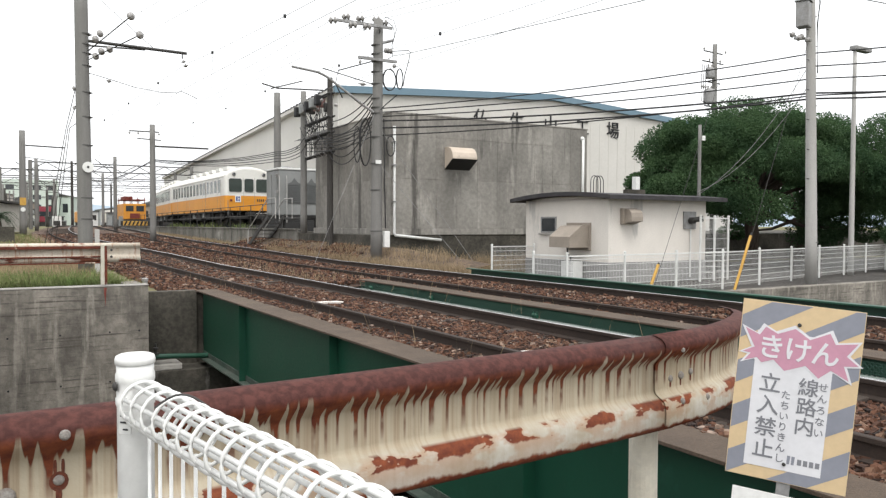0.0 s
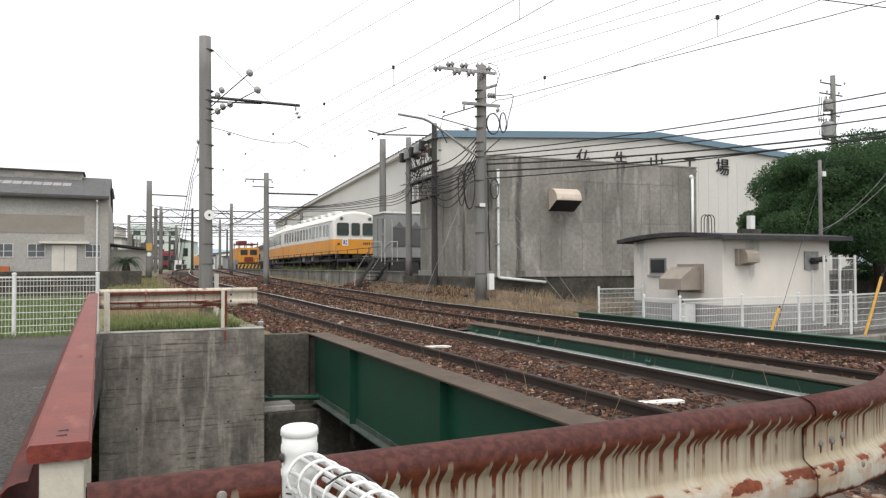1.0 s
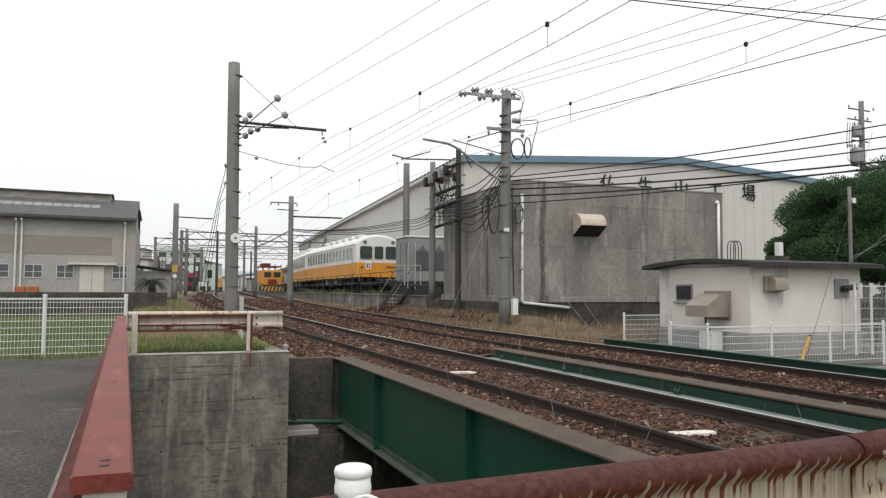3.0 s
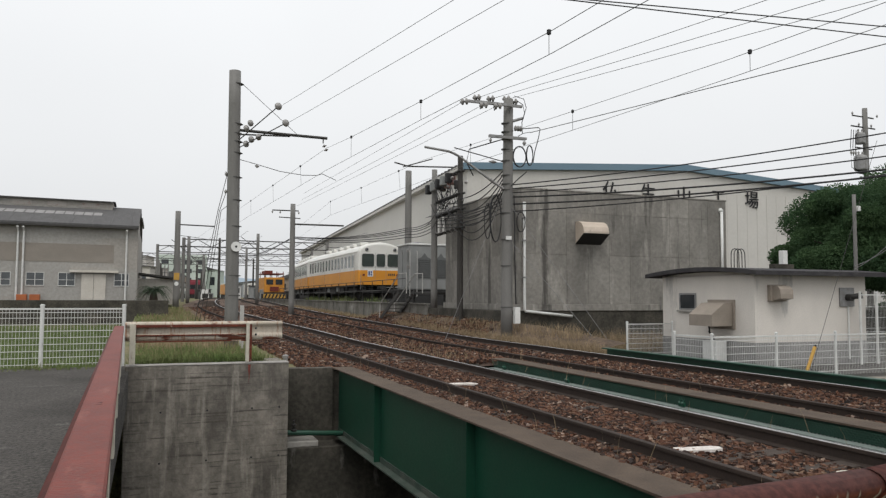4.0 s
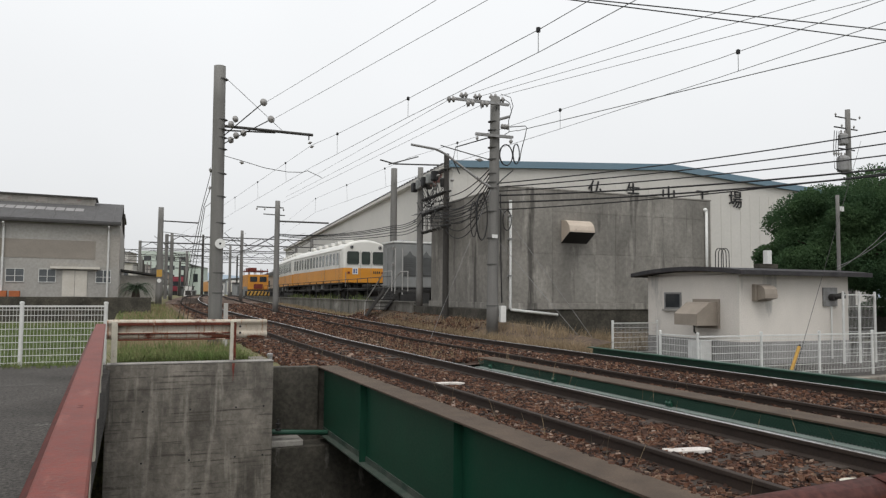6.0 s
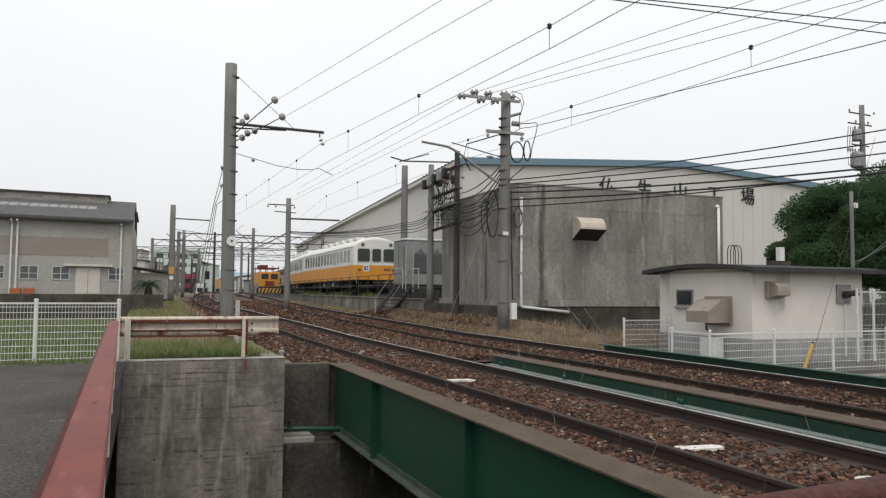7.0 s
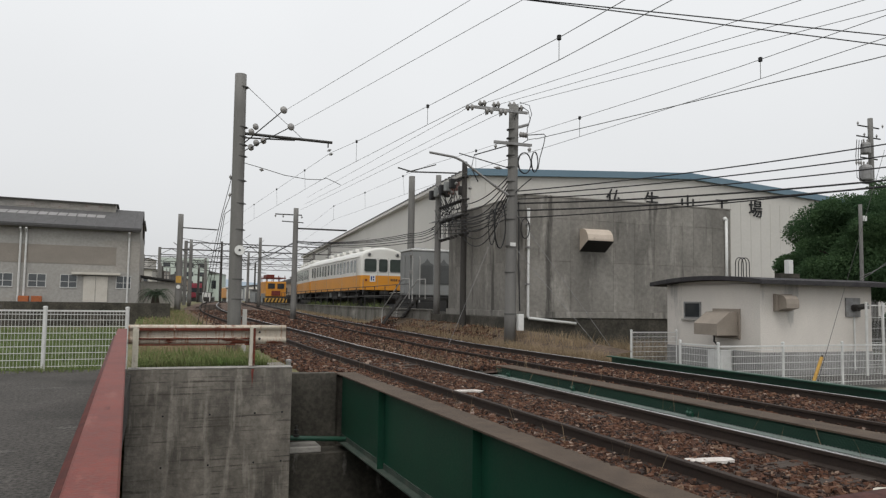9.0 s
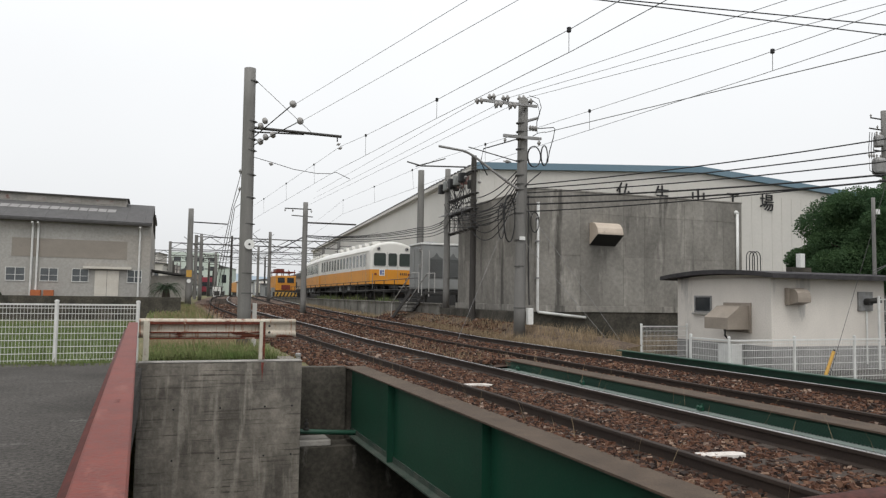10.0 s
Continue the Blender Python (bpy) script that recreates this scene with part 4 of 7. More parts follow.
M["worn_board"] = mat("worn_white_board", (0.66, 0.62, 0.58), 0.8, second=(0.5, 0.44, 0.4), scale=9, grain=0.12, grain_scale=40, third=(0.24, 0.16, 0.12), third_scale=14, third_at=0.62)
# white boards lying on the ballast
for i, (x, y, l, w, rz) in enumerate(((5.0, 5.78, 0.44, 0.18, -28), (4.93, 11.45, 0.6, 0.2, -18))):
    b = empty("white_board", "flat white weathered board lying on the ballast between the rails", "board", (x, y, -0.112), "boards between the rails", rz=rz)
    bm = bmesh.new()
    worn = [(-0.5, -0.38), (-0.2, -0.5), (0.3, -0.46), (0.47, -0.3), (0.5, 0.12), (0.38, 0.42), (0.1, 0.5), (-0.3, 0.44), (-0.46, 0.2)]
    prism(bm, [(px_ * l, py_ * w) for px_, py_ in worn], 0.028, Matrix.Translation((0, 0, 0.028)) @ Matrix.Rotation(-PI / 2, 4, "X") @ Matrix.Diagonal((1, 1, -1, 1)))
    for v in bm.verts:
        v.co.z += 0.012 * math.sin(v.co.x * 9 + i)
    part("slab", bm, M["worn_board"], b)


def stones(name, n, x0, x1, y0, y1, zf, size, label):
    """Loose ballast, one mesh."""
    rng = np.random.default_rng(5 + n)
    base = np.array([[-1, -1, -1], [1, -1, -1], [1, 1, -1], [-1, 1, -1], [-1, -1, 1], [1, -1, 1], [1, 1, 1], [-1, 1, 1]], float) * 0.5
    quads = np.array([[0, 3, 2, 1], [4, 5, 6, 7], [0, 1, 5, 4], [1, 2, 6, 5], [2, 3, 7, 6], [3, 0, 4, 7]])
    vs = base[None] * rng.uniform(0.6, 1.25, (n, 1, 3)) * rng.uniform(0.6, 1.4, (n, 1, 1)) * size + rng.normal(0, 0.13 * size, (n, 8, 3))
    a, t = rng.uniform(0, 2 * PI, n), rng.normal(0, 0.5, n)
    ca, sa, ct, st = np.cos(a)[:, None], np.sin(a)[:, None], np.cos(t)[:, None], np.sin(t)[:, None]
    y_, z_ = vs[..., 1] * ct - vs[..., 2] * st, vs[..., 1] * st + vs[..., 2] * ct
    x_, y_ = vs[..., 0] * ca - y_ * sa, vs[..., 0] * sa + y_ * ca
    px, py = rng.uniform(x0, x1, n), rng.uniform(y0, y1, n)
    pz = np.array([zf(u, v) for u, v in zip(px, py)]) + rng.uniform(-0.012, 0.022, n)
    co = np.stack([x_ + px[:, None], y_ + py[:, None], z_ + pz[:, None]], -1).reshape(-1, 3)
    me = bpy.data.meshes.new(name)
    me.from_pydata(co.tolist(), [], (quads[None] + 8 * np.arange(n)[:, None, None]).reshape(-1, 4).tolist())
    me.materials.append(M["stone"])
    return tagged(new(name, me), label, "ballast", kind="stuff")


stones("ballast_stones", 36000, 4.05, 6.33, 1.5, 15.6, lambda x, y: -0.140 if abs(x - 5.2) < 0.6 else -0.16, 0.036, "loose red-brown ballast stones between the rails")
stones("ballast_stones", 15000, 7.76, 10.15, 3.0, 15.6, lambda x, y: -0.110 + (x - 8.9) * 0.04, 0.042, "loose red-brown ballast stones between the rails")
stones("ballast_stones", 14000, 3.2, 10.6, 15.6, 30, lambda x, y: -0.15 + (x - 6) * 0.012 + rise(y), 0.06, "loose brown ballast stones beside the tracks")

stones("ballast_stones", 9000, 3.0, 10.6, 30, 62, lambda x, y: -0.15 + (x - 6) * 0.012 + rise(y), 0.085, "loose brown ballast stones along the yard tracks")

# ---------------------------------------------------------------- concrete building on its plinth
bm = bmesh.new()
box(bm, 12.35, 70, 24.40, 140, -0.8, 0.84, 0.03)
tagged(part("retaining_wall", bm, M["dark_concrete"]), "dark mottled retaining wall carrying the depot ground", "wall", kind="structure")
sub = empty("concrete_building", "flat-roofed weathered grey concrete building with rain streaks", "building", (12.8, 24.45, 0.84))
bm = bmesh.new()
box(bm, 0, 9.5, 0, 7.5, 0, 4.5, 0.015)
wall = part("wall", bm, M["building_concrete"], sub)
bm = bmesh.new()
box(bm, -0.03, 9.53, -0.03, 7.53, 4.502, 4.56, 0.01)
part("roof", bm, M["building_concrete"], sub, "thin concrete roof edge")
bm = bmesh.new()
box(bm, -0.09, 9.59, -0.09, 7.59, 0.0, 0.24, 0.02)
part("plinth", bm, M["building_concrete"], sub, "projecting concrete footing")
lifts = ((0.25, 2.10), (2.11, 3.70), (3.71, 4.495))
for along, length, count in ((0, 9.5, 10), (1, 7.5, 9)):
    step = length / count
    for z0, z1 in lifts:
        bm = bmesh.new()
        if along:
            box(bm, -0.012, -0.002, 0.005, step - 0.005, 0, z1 - z0, 0.003)
        else:
            box(bm, 0.005, step - 0.005, -0.012, -0.002, 0, z1 - z0, 0.003)
        panel = part("wall_panel", bm, M["building_concrete"], wall)
        panel.matrix_basis = pose(0, 0, z0)
        for k in range(1, count):
            shared("wall_panel", panel.data, wall, pose(0, step * k, z0) if along else pose(step * k, 0, z0))
bm = bmesh.new()
tube(bm, [(0.06, -0.13, 4.0), (0.06, -0.13, 0.06), (0.10, -0.14, -0.01), (0.3, -0.15, -0.03), (2.05, -0.15, -0.2)], 0.055, 12)
pipe = part("downpipe", bm, M["white"], sub, "white plastic downpipe", smooth=True)
for z in (3.4, 2.55, 1.2):
    bm = bmesh.new()
    box(bm, -0.01, 0.13, -0.2, 0.0, z, z + 0.05)
    part("pipe_clip", bm, M["steel"], pipe)
bm = bmesh.new()
tube(bm, [(9.2, -0.1, 4.05), (9.2, -0.1, 0.3)], 0.06, 12)
tube(bm, [(9.2, -0.1, 4.05), (9.2, 0.0, 4.15)], 0.09, 12)
part("downpipe", bm, M["white"], sub, "white plastic downpipe", smooth=True)
bm = bmesh.new()
prof = [(0.0, 0.85), (-0.25, 0.84), (-0.42, 0.77), (-0.55, 0.62), (-0.60, 0.45), (-0.60, 0.38), (0.0, 0.0)]
sweep(bm, prof, [((2.3, 0, 2.52), (0, 1, 0)), ((3.4, 0, 2.52), (0, 1, 0))])
hood = part("vent_hood", bm, M["hood"], sub, "cream rusty vent hood")
# Thin black plate paints the shade inside the hood, which is solid.
bm = bmesh.new()
box(bm, -0.02, 1.12, -0.002, 0.002, -0.02, 0.72, m=Matrix.Translation((2.3, -0.305, 2.70)) @ Matrix.Rotation(radians(57.6), 4, "X") @ Matrix.Translation((0, 0, -0.36)))
part("opening", bm, M["black"], hood, "black plate painting the shade under the hood")
for k in range(3):
    bm = bmesh.new()
    tube(bm, [(9.65 + 0.16 * k + 0.42 * (1 - math.cos(a)) / 2, -0.1, 2.15 + 0.40 * math.sin(a) ** 0.6 if 0 < a < PI else 1.7) for a in [i * PI / 12 for i in range(13)]], 0.018, 6)
    part("cable_loop", bm, M["wire"], sub, "black cable loop at the corner")

# ---------------------------------------------------------------- small hut
hut = empty("small_hut", "low white plastered hut with a dark slab roof", "hut", (15.4, 15.8, -0.48))
bm = bmesh.new()
box(bm, 0, 4.15, 0, 3.9, 0, 2.5, 0.01)
part("wall", bm, M["plaster"], hut, "stained cream plaster")
bm = bmesh.new()
n = 12
top = [(-0.42 + 4.75 * i / n, 2.57 + 0.15 * (1 - (2 * i / n - 1) ** 2)) for i in range(n + 1)]
prism(bm, top + [(x, z - 0.12) for x, z in top[::-1]], 5.0, Matrix(((0, 1, 0, -0.35), (1, 0, 0, 0), (0, 0, 1, 0), (0, 0, 0, 1))))
part("roof", bm, M["roof_slab"], hut, "dark weathered roof slab")
bm = bmesh.new()
prism(bm, [(0.002, 2.47), (3.898, 2.47)] + [(x, z - 0.135) for x, z in top[::-1] if 0 < x < 3.9], 0.2, Matrix(((0, 1, 0, 0.0), (1, 0, 0, 0), (0, 0, 1, 0), (0, 0, 0, 1))))
part("gable", bm, M["plaster"], hut)
bm = bmesh.new()
for y0, y1, z0, z1 in ((2.32, 3.08, 1.92, 1.97), (2.32, 3.08, 1.46, 1.51), (2.32, 2.37, 1.51, 1.92), (3.03, 3.08, 1.51, 1.92)):
    box(bm, -0.03, 0.01, y0, y1, z0, z1)
window = part("window", bm, M["steel"], hut, "small steel-framed window")
bm = bmesh.new()
box(bm, -0.012, -0.004, 2.37, 3.03, 1.51, 1.92)
part("pane", bm, M["glass"], window, "dark glass pane")
bm = bmesh.new()
box(bm, -0.09, 0.0, 2.27, 3.13, 1.40, 1.455, 0.008)
part("sill", bm, M["concrete"], window)
bm = bmesh.new()
box(bm, -0.06, -0.002, 0.72, 1.78, 0.95, 1.78, 0.008)
duct = part("duct_frame", bm, M["beige"], hut, "grey-brown steel duct frame")
bm = bmesh.new()
sweep(bm, [(0.0, 1.70), (-0.28, 1.68), (-0.72, 1.36), (-0.72, 1.04), (-0.06, 1.04), (0.0, 1.04)], [((-0.062, 0.78, 0), (1, 0, 0)), ((-0.062, 1.72, 0), (1, 0, 0))])
part("duct_hood", bm, M["beige"], duct, "sloping beige steel hood")
bm = bmesh.new()
tube(bm, [(-0.25, 1.5, 1.04), (-0.25, 1.5, 0.85), (-0.1, 1.5, 0.7), (-0.1, 1.5, 0.1)], 0.03, 8)
part("duct_pipe", bm, M["dark_steel"], duct)
bm = bmesh.new()
box(bm, 0.45, 1.02, -0.12, -0.002, 1.74, 2.2, 0.008)
h2 = part("vent_box", bm, M["beige"], hut, "grey steel vent box")
bm = bmesh.new()
sweep(bm, [(-0.12, 0.42), (-0.28, 0.40), (-0.38, 0.31), (-0.40, 0.18), (-0.40, 0.06), (-0.12, 0.0)], [((0.52, 0, 1.76), (0, 1, 0)), ((0.97, 0, 1.76), (0, 1, 0))])
part("vent_hood", bm, M["beige"], h2, "curved hood")
bm = bmesh.new()
box(bm, 3.1, 3.65, -0.05, -0.002, 1.6, 2.14, 0.006)
h3 = part("fan_plate", bm, M["steel"], hut, "grey square fan plate")
bm = bmesh.new()
tube(bm, [(3.38, -0.05, 1.86), (3.38, -0.22, 1.86)], 0.10, 14)
tube(bm, [(3.38, -0.2, 1.88), (3.52, -0.42, 1.92)], 0.075, 12, 0.09)
part("fan_spout", bm, M["dark_steel"], h3, "dark fan spout")
bm = bmesh.new()
tube(bm, [(3.42, -0.03, 1.6), (3.42, -0.03, 0.1)], 0.025, 8)
part("pipe", bm, M["white"], h3)
bm = bmesh.new()
box(bm, -0.5, -0.12, 0.95, 1.5, 0.0, 0.62, 0.02)
ac = tagged(part("white_cabinet", bm, M["fence_white"]), "small white metal cabinet beside the hut wall", "cabinet")
ac.matrix_basis = pose(15.4, 15.8, -0.48)
vent = empty("roof_vent", "white upright vent box on a dark base on the hut roof", "vent", (18.1, 17.4, 2.24))
bm = bmesh.new()
box(bm, -0.45, 0.3, -0.12, 0.12, 0.0, 0.14, 0.01)
part("base", bm, M["dark_concrete"], vent)
bm = bmesh.new()
box(bm, -0.09, 0.09, -0.09, 0.09, 0.14, 0.56, 0.015)
part("body", bm, M["white"], vent)

bm = bmesh.new()
box(bm, -0.012, 4.162, -0.012, 3.912, 0.0, 0.62, 0.004)
M["plinth_grey"] = mat("grey_plinth", (0.27, 0.262, 0.255), 0.9, second=(0.16, 0.157, 0.152), scale=1.5, grain=0.15, grain_scale=20)
part("plinth", bm, M["plinth_grey"], hut, "grey stained plinth")

# ---------------------------------------------------------------- factory hall
hall = empty("factory_hall", "large white factory hall with a blue roof edge and black lettering", "factory", (17.9, 41.4, 0.84))
bm = bmesh.new()
E1, A1 = 8.3, 9.3
foot = [(0, 0), (16.3, 0), (36, 0), (53, 96), (24.3, 96), (8.2, 96)]
tops = (E1, A1, E1 - 0.2, E1, A1, E1)
lo = [bm.verts.new((x, y, 0)) for x, y in foot]
hi = [bm.verts.new((x, y, z)) for (x, y), z in zip(foot, tops)]
for k in range(6):
    bm.faces.new((lo[k], lo[(k + 1) % 6], hi[(k + 1) % 6], hi[k]))
bm.faces.new((hi[0], hi[1], hi[4], hi[5]))
bm.faces.new((hi[1], hi[2], hi[3], hi[4]))
hw = part("wall", bm, M["cladding"], hall, "white ribbed cladding")
bm = bmesh.new()
box(bm, -0.012, 0.012, -0.02, -0.002, 0.0, 7.9)
rib = part("cladding_rib", bm, M["cladding"], hw)
rib.matrix_basis = pose(0.1, 0, 0)
for k in range(1, 40):
    shared("cladding_rib", rib.data, hw, pose(0.1 + 0.9 * k, 0, 0))
for a, b in (((-0.3, 0, E1), (16.3, 0, A1)), ((16.3, 0, A1), (36.3, 0, E1 - 0.22))):
    bm = bmesh.new()
    sweep(bm, [(-0.25, 0), (0.05, 0), (0.05, 0.42), (-0.25, 0.42)], [((a[0], a[1], a[2] - 0.1), (0, 1, 0)), ((b[0], b[1], b[2] - 0.1), (0, 1, 0))])
    part("roof_trim", bm, M["blue_trim"], hall, "blue roof edge")
bm = bmesh.new()
sweep(bm, [(-0.45, 0.0), (0.1, 0.0), (0.1, 0.22), (-0.45, 0.22)], [((0, 0, E1 - 0.05), (1, 0, 0)), ((8.2, 96, E1 - 0.05), (1, 0, 0))])
part("gutter", bm, M["cladding"], hall, "white gutter under the eave")
bm = bmesh.new()
for k in range(130):
    t = k / 130
    box(bm, 8.2 * t - 0.46, 8.2 * t + 0.06, 96 * t, 96 * t + 0.3, E1 + 0.17, E1 + 0.29)
part("roof_corrugation", bm, M["shed_roof"], hall, "corrugated roof edge")["kind"] = "stuff"
for i, ch in enumerate("仏生山工場"):
    x = (28.15, 31.1, 34.05, 37.0, 40.0)[i] - 17.9
    text("lettering", ch, 1.3, pose(x, -0.06, 7.42, 90, 0, 0), M["black"], hall, 0.0, 0.03)["label"] = "black lettering"
bm = bmesh.new()
tube(bm, [(24.0, -0.4, 3.9), (24.0, -0.4, 8.6)], 0.12, 8)
part("stack", bm, M["steel"], hall, "thin grey vent stack").matrix_basis = pose(21.0 - 0.5, 0, 0.3)


# ---------------------------------------------------------------- poles
def add(bm, thing, name, material, label="", smooth=False):
    return part(name, bm, material, thing, label, smooth)


def disc(thing, at, r=0.12, deep=0.07, way=(1, 0, 0.2), name="insulator"):
    bm = bmesh.new()
    r, deep = r * 0.8, deep * 0.85
    q = Vector(way).to_track_quat("Z", "Y").to_matrix().to_4x4()
    lathe(bm, [(r * 0.3, -deep), (r * 0.5, -deep * 0.5), (r, -deep * 0.2), (r * 0.95, deep * 0.3), (r * 0.45, deep * 0.6), (r * 0.2, deep)], sides=14, m=Matrix.Translation(at) @ q)
    return add(bm, thing, name, M["porcelain"], "grey porcelain insulator", True)


def bar(thing, pts, r, name, material=None, label="", sides=8):
    bm = bmesh.new()
    tube(bm, pts, r, sides)
    return add(bm, thing, name, material or M["steel"], label)


def post_on(thing, h, r, r1=None, material=None, lean=(0, 0)):
    bm = bmesh.new()
    n = 8
    tube(bm, [(lean[0] * i / n, lean[1] * i / n, h * i / n) for i in range(n + 1)], r, 20, r1 or r * 0.8)
    return add(bm, thing, "shaft", material or M["pole"], smooth=True)


M["band"] = mat("weathered_band", (0.10, 0.098, 0.094), 0.7, 0.2)


def bands(thing, zs, r, r1, h):
    for z in zs:
        bm = bmesh.new()
        rr = r + (r1 - r) * z / h
        lathe(bm, [(rr + 0.002, z - 0.018), (rr + 0.008, z - 0.015), (rr + 0.008, z + 0.015), (rr + 0.002, z + 0.018)], sides=20)
        box(bm, rr, rr + 0.035, -0.015, 0.015, z - 0.015, z + 0.015)
        add(bm, thing, "band", M["band"], "steel band")


pa = empty("catenary_pole", "grey concrete catenary pole with bracket arm and round disc sign", "pole", (2.45, 23.4, -0.25))
post_on(pa, 8.5, 0.205, 0.175, lean=(-0.06, 0))
bands(pa, (0.5, 1.6, 2.2, 3.0, 3.7, 4.5, 5.2, 5.95, 6.3, 6.55, 6.85, 8.1), 0.205, 0.175, 8.5)
bar(pa, [(0.1, -0.2, 6.63), (2.75, -0.42, 6.55)], 0.045, "bracket_arm", M["dark_steel"], "dark steel bracket arm", 10)
bar(pa, [(0.1, -0.2, 6.50), (1.6, -0.32, 6.54)], 0.025, "bracket_arm", M["dark_steel"])
bar(pa, [(0.15, -0.1, 8.1), (1.85, -0.35, 6.58)], 0.008, "stay", M["dark_steel"])
bar(pa, [(0.1, -0.25, 5.72), (0.6, -0.3, 5.60), (1.3, -0.35, 5.42), (2.0, -0.38, 5.34), (2.45, -0.4, 5.36), (2.6, -0.4, 5.42), (3.05, -0.4, 5.24)], 0.010, "steady_arm", M["dark_steel"])
for at in ((0.28, -0.3, 6.68), (0.40, -0.3, 6.85), (0.62, -0.5, 6.4), (0.28, -0.3, 6.2), (0.42, -0.4, 6.33)):
    disc(pa, at, 0.13, 0.10, (0.7, -1, 0.1))
for at in ((0.98, -1.9, 7.05), (1.3, -1.3, 6.72)):
    disc(pa, at, 0.14, 0.07, (0.35, -1, 0.1))
bar(pa, [(0.1, -0.2, 6.35), (0.98, -1.9, 7.05)], 0.016, "stay", M["dark_steel"])
bar(pa, [(0.1, -0.2, 6.1), (1.3, -1.3, 6.72)], 0.016, "stay", M["dark_steel"])
bar(pa, [(2.62, -0.42, 6.5), (2.62, -0.42, 6.38)], 0.02, "hanger", M["dark_steel"])
disc(pa, (2.66, -0.42, 6.30), 0.09, 0.05, (0.4, 0, -1))
disc(pa, (2.72, -0.42, 6.18), 0.09, 0.05, (0.4, 0, -1))
disc(pa, (0.62, -0.3, 5.54), 0.07, 0.08, (1, 0, -0.2))
bm = bmesh.new()
tube(bm, [(0.06, -0.23, 3.07), (0.06, -0.245, 3.07)], 0.15, 24)
dsk = add(bm, pa, "disc_sign", M["white"], "round white disc sign with a dark centre")
bm = bmesh.new()
tube(bm, [(0.06, -0.244, 3.07), (0.06, -0.25, 3.07)], 0.035, 12)
add(bm, dsk, "centre_dot", M["black"])
for k, (dx, dz) in enumerate(((-0.75, 0.2), (-0.6, 0.4), (-0.45, 0.1))):
    bar(pa, [(-0.22, 0, 5.3 - 0.5 * k), (-0.22 + dx * 0.3, 0.3, 4.2), (-0.3 + dx, 1.6, 0.25)], 0.010, "stay_wire", M["dark_steel"])
for z in (5.3, 4.75):
    disc(pa, (-0.26, 0.02, z), 0.05, 0.09, (0, 0, 1))
guardpipe = empty("marker_post", "short pale plastic marker post beside the tracks", "post", (2.66, 22.6, -0.24))
bm = bmesh.new()
box(bm, -0.06, 0.06, -0.03, 0.03, 0, 1.3, 0.01)
part("body", bm, M["pale_pole"], guardpipe)

pb = empty("utility_pole", "grey concrete utility pole with insulators, crossarms and cable loops", "pole", (11.4, 22.85, 0.0))
post_on(pb, 8.15, 0.20, 0.165, lean=(0.08, 0))
bands(pb, (1.0, 2.4, 3.3, 4.2, 5.0, 5.2, 5.5, 6.0, 6.4, 6.75, 7.0, 7.3), 0.20, 0.165, 8.15)
for y, z, x0, x1 in ((-0.24, 7.88, -1.55, 0.48), (0.2, 8.02, -1.05, 0.46)):
    bm = bmesh.new()
    box(bm, x0, x1, y - 0.04, y + 0.04, z - 0.045, z + 0.045, 0.008)
    add(bm, pb, "crossarm", M["steel"], "grey steel crossarm")
for x, y, z in ((-1.68, -0.26, 7.84), (-1.02, -0.36, 7.76), (-0.5, -0.36, 7.78), (-1.02, 0.2, 8.16), (-0.5, 0.2, 8.17), (0.06, 0.1, 8.2), (0.34, 0.1, 8.12)):
    for k in (-1, 1):
        disc(pb, (x + 0.055 * k, y - 0.05 * k, z), 0.14, 0.09, (1, -0.9, 0.05))
    bar(pb, [(x, y, z), (x, y + (0.15 if y < 0 else 0.0), z + (0.12 if y < 0 else -0.14))], 0.02, "pin", M["dark_steel"])
for x in (-1.02, -0.5, 0.06):
    bm = bmesh.new()
    tube(bm, sag((x - 0.12, -0.4, 7.76), (x + 0.1, 0.2, 8.2), 0.28, 10), 0.011, 5)
    add(bm, pb, "jumper", M["wire"], "thin looping jumper wire", True)
for y, z, x0, x1 in ((-0.25, 6.76, -0.78, 0.6), (0.2, 6.88, -0.56, 0.88)):
    bm = bmesh.new()
    box(bm, x0, x1, y - 0.04, y + 0.04, z - 0.045, z + 0.045, 0.008)
    add(bm, pb, "crossarm", M["steel"], "grey steel crossarm")
    for x in (x0 + 0.06, x1 - 0.06):
        disc(pb, (x, y, z - 0.15), 0.06, 0.09, (0, 0, 1))
bar(pb, [(0.12, -0.1, 7.36), (0.66, 0.05, 7.56)], 0.05, "bracket")
for x in (0.28, 0.38, 0.48):
    disc(pb, (x, -0.15, 7.13), 0.12, 0.07, (1, 0.1, 0.1))
disc(pb, (-0.6, -0.2, 5.9), 0.07, 0.2, (1, 0.2, 0))
bar(pb, [(-0.15, -0.2, 5.92), (-2.3, -0.9, 6.12)], 0.018, "steady_arm", M["dark_steel"])
bar(pb, [(-0.15, -0.1, 5.02), (-0.5, -0.05, 5.22), (-1.7, 0.1, 6.05), (-1.9, 0.1, 6.14), (-2.1, 0.1, 6.2), (-2.95, 0.1, 6.28)], 0.04, "bracket_arm", M["steel"], "grey tubular bracket arm", 10)
for k in range(4):
    disc(pb, (-0.42 - 0.07 * k, -0.06, 5.17 + 0.048 * k), 0.085, 0.06, (-1, 0.1, 0.7))


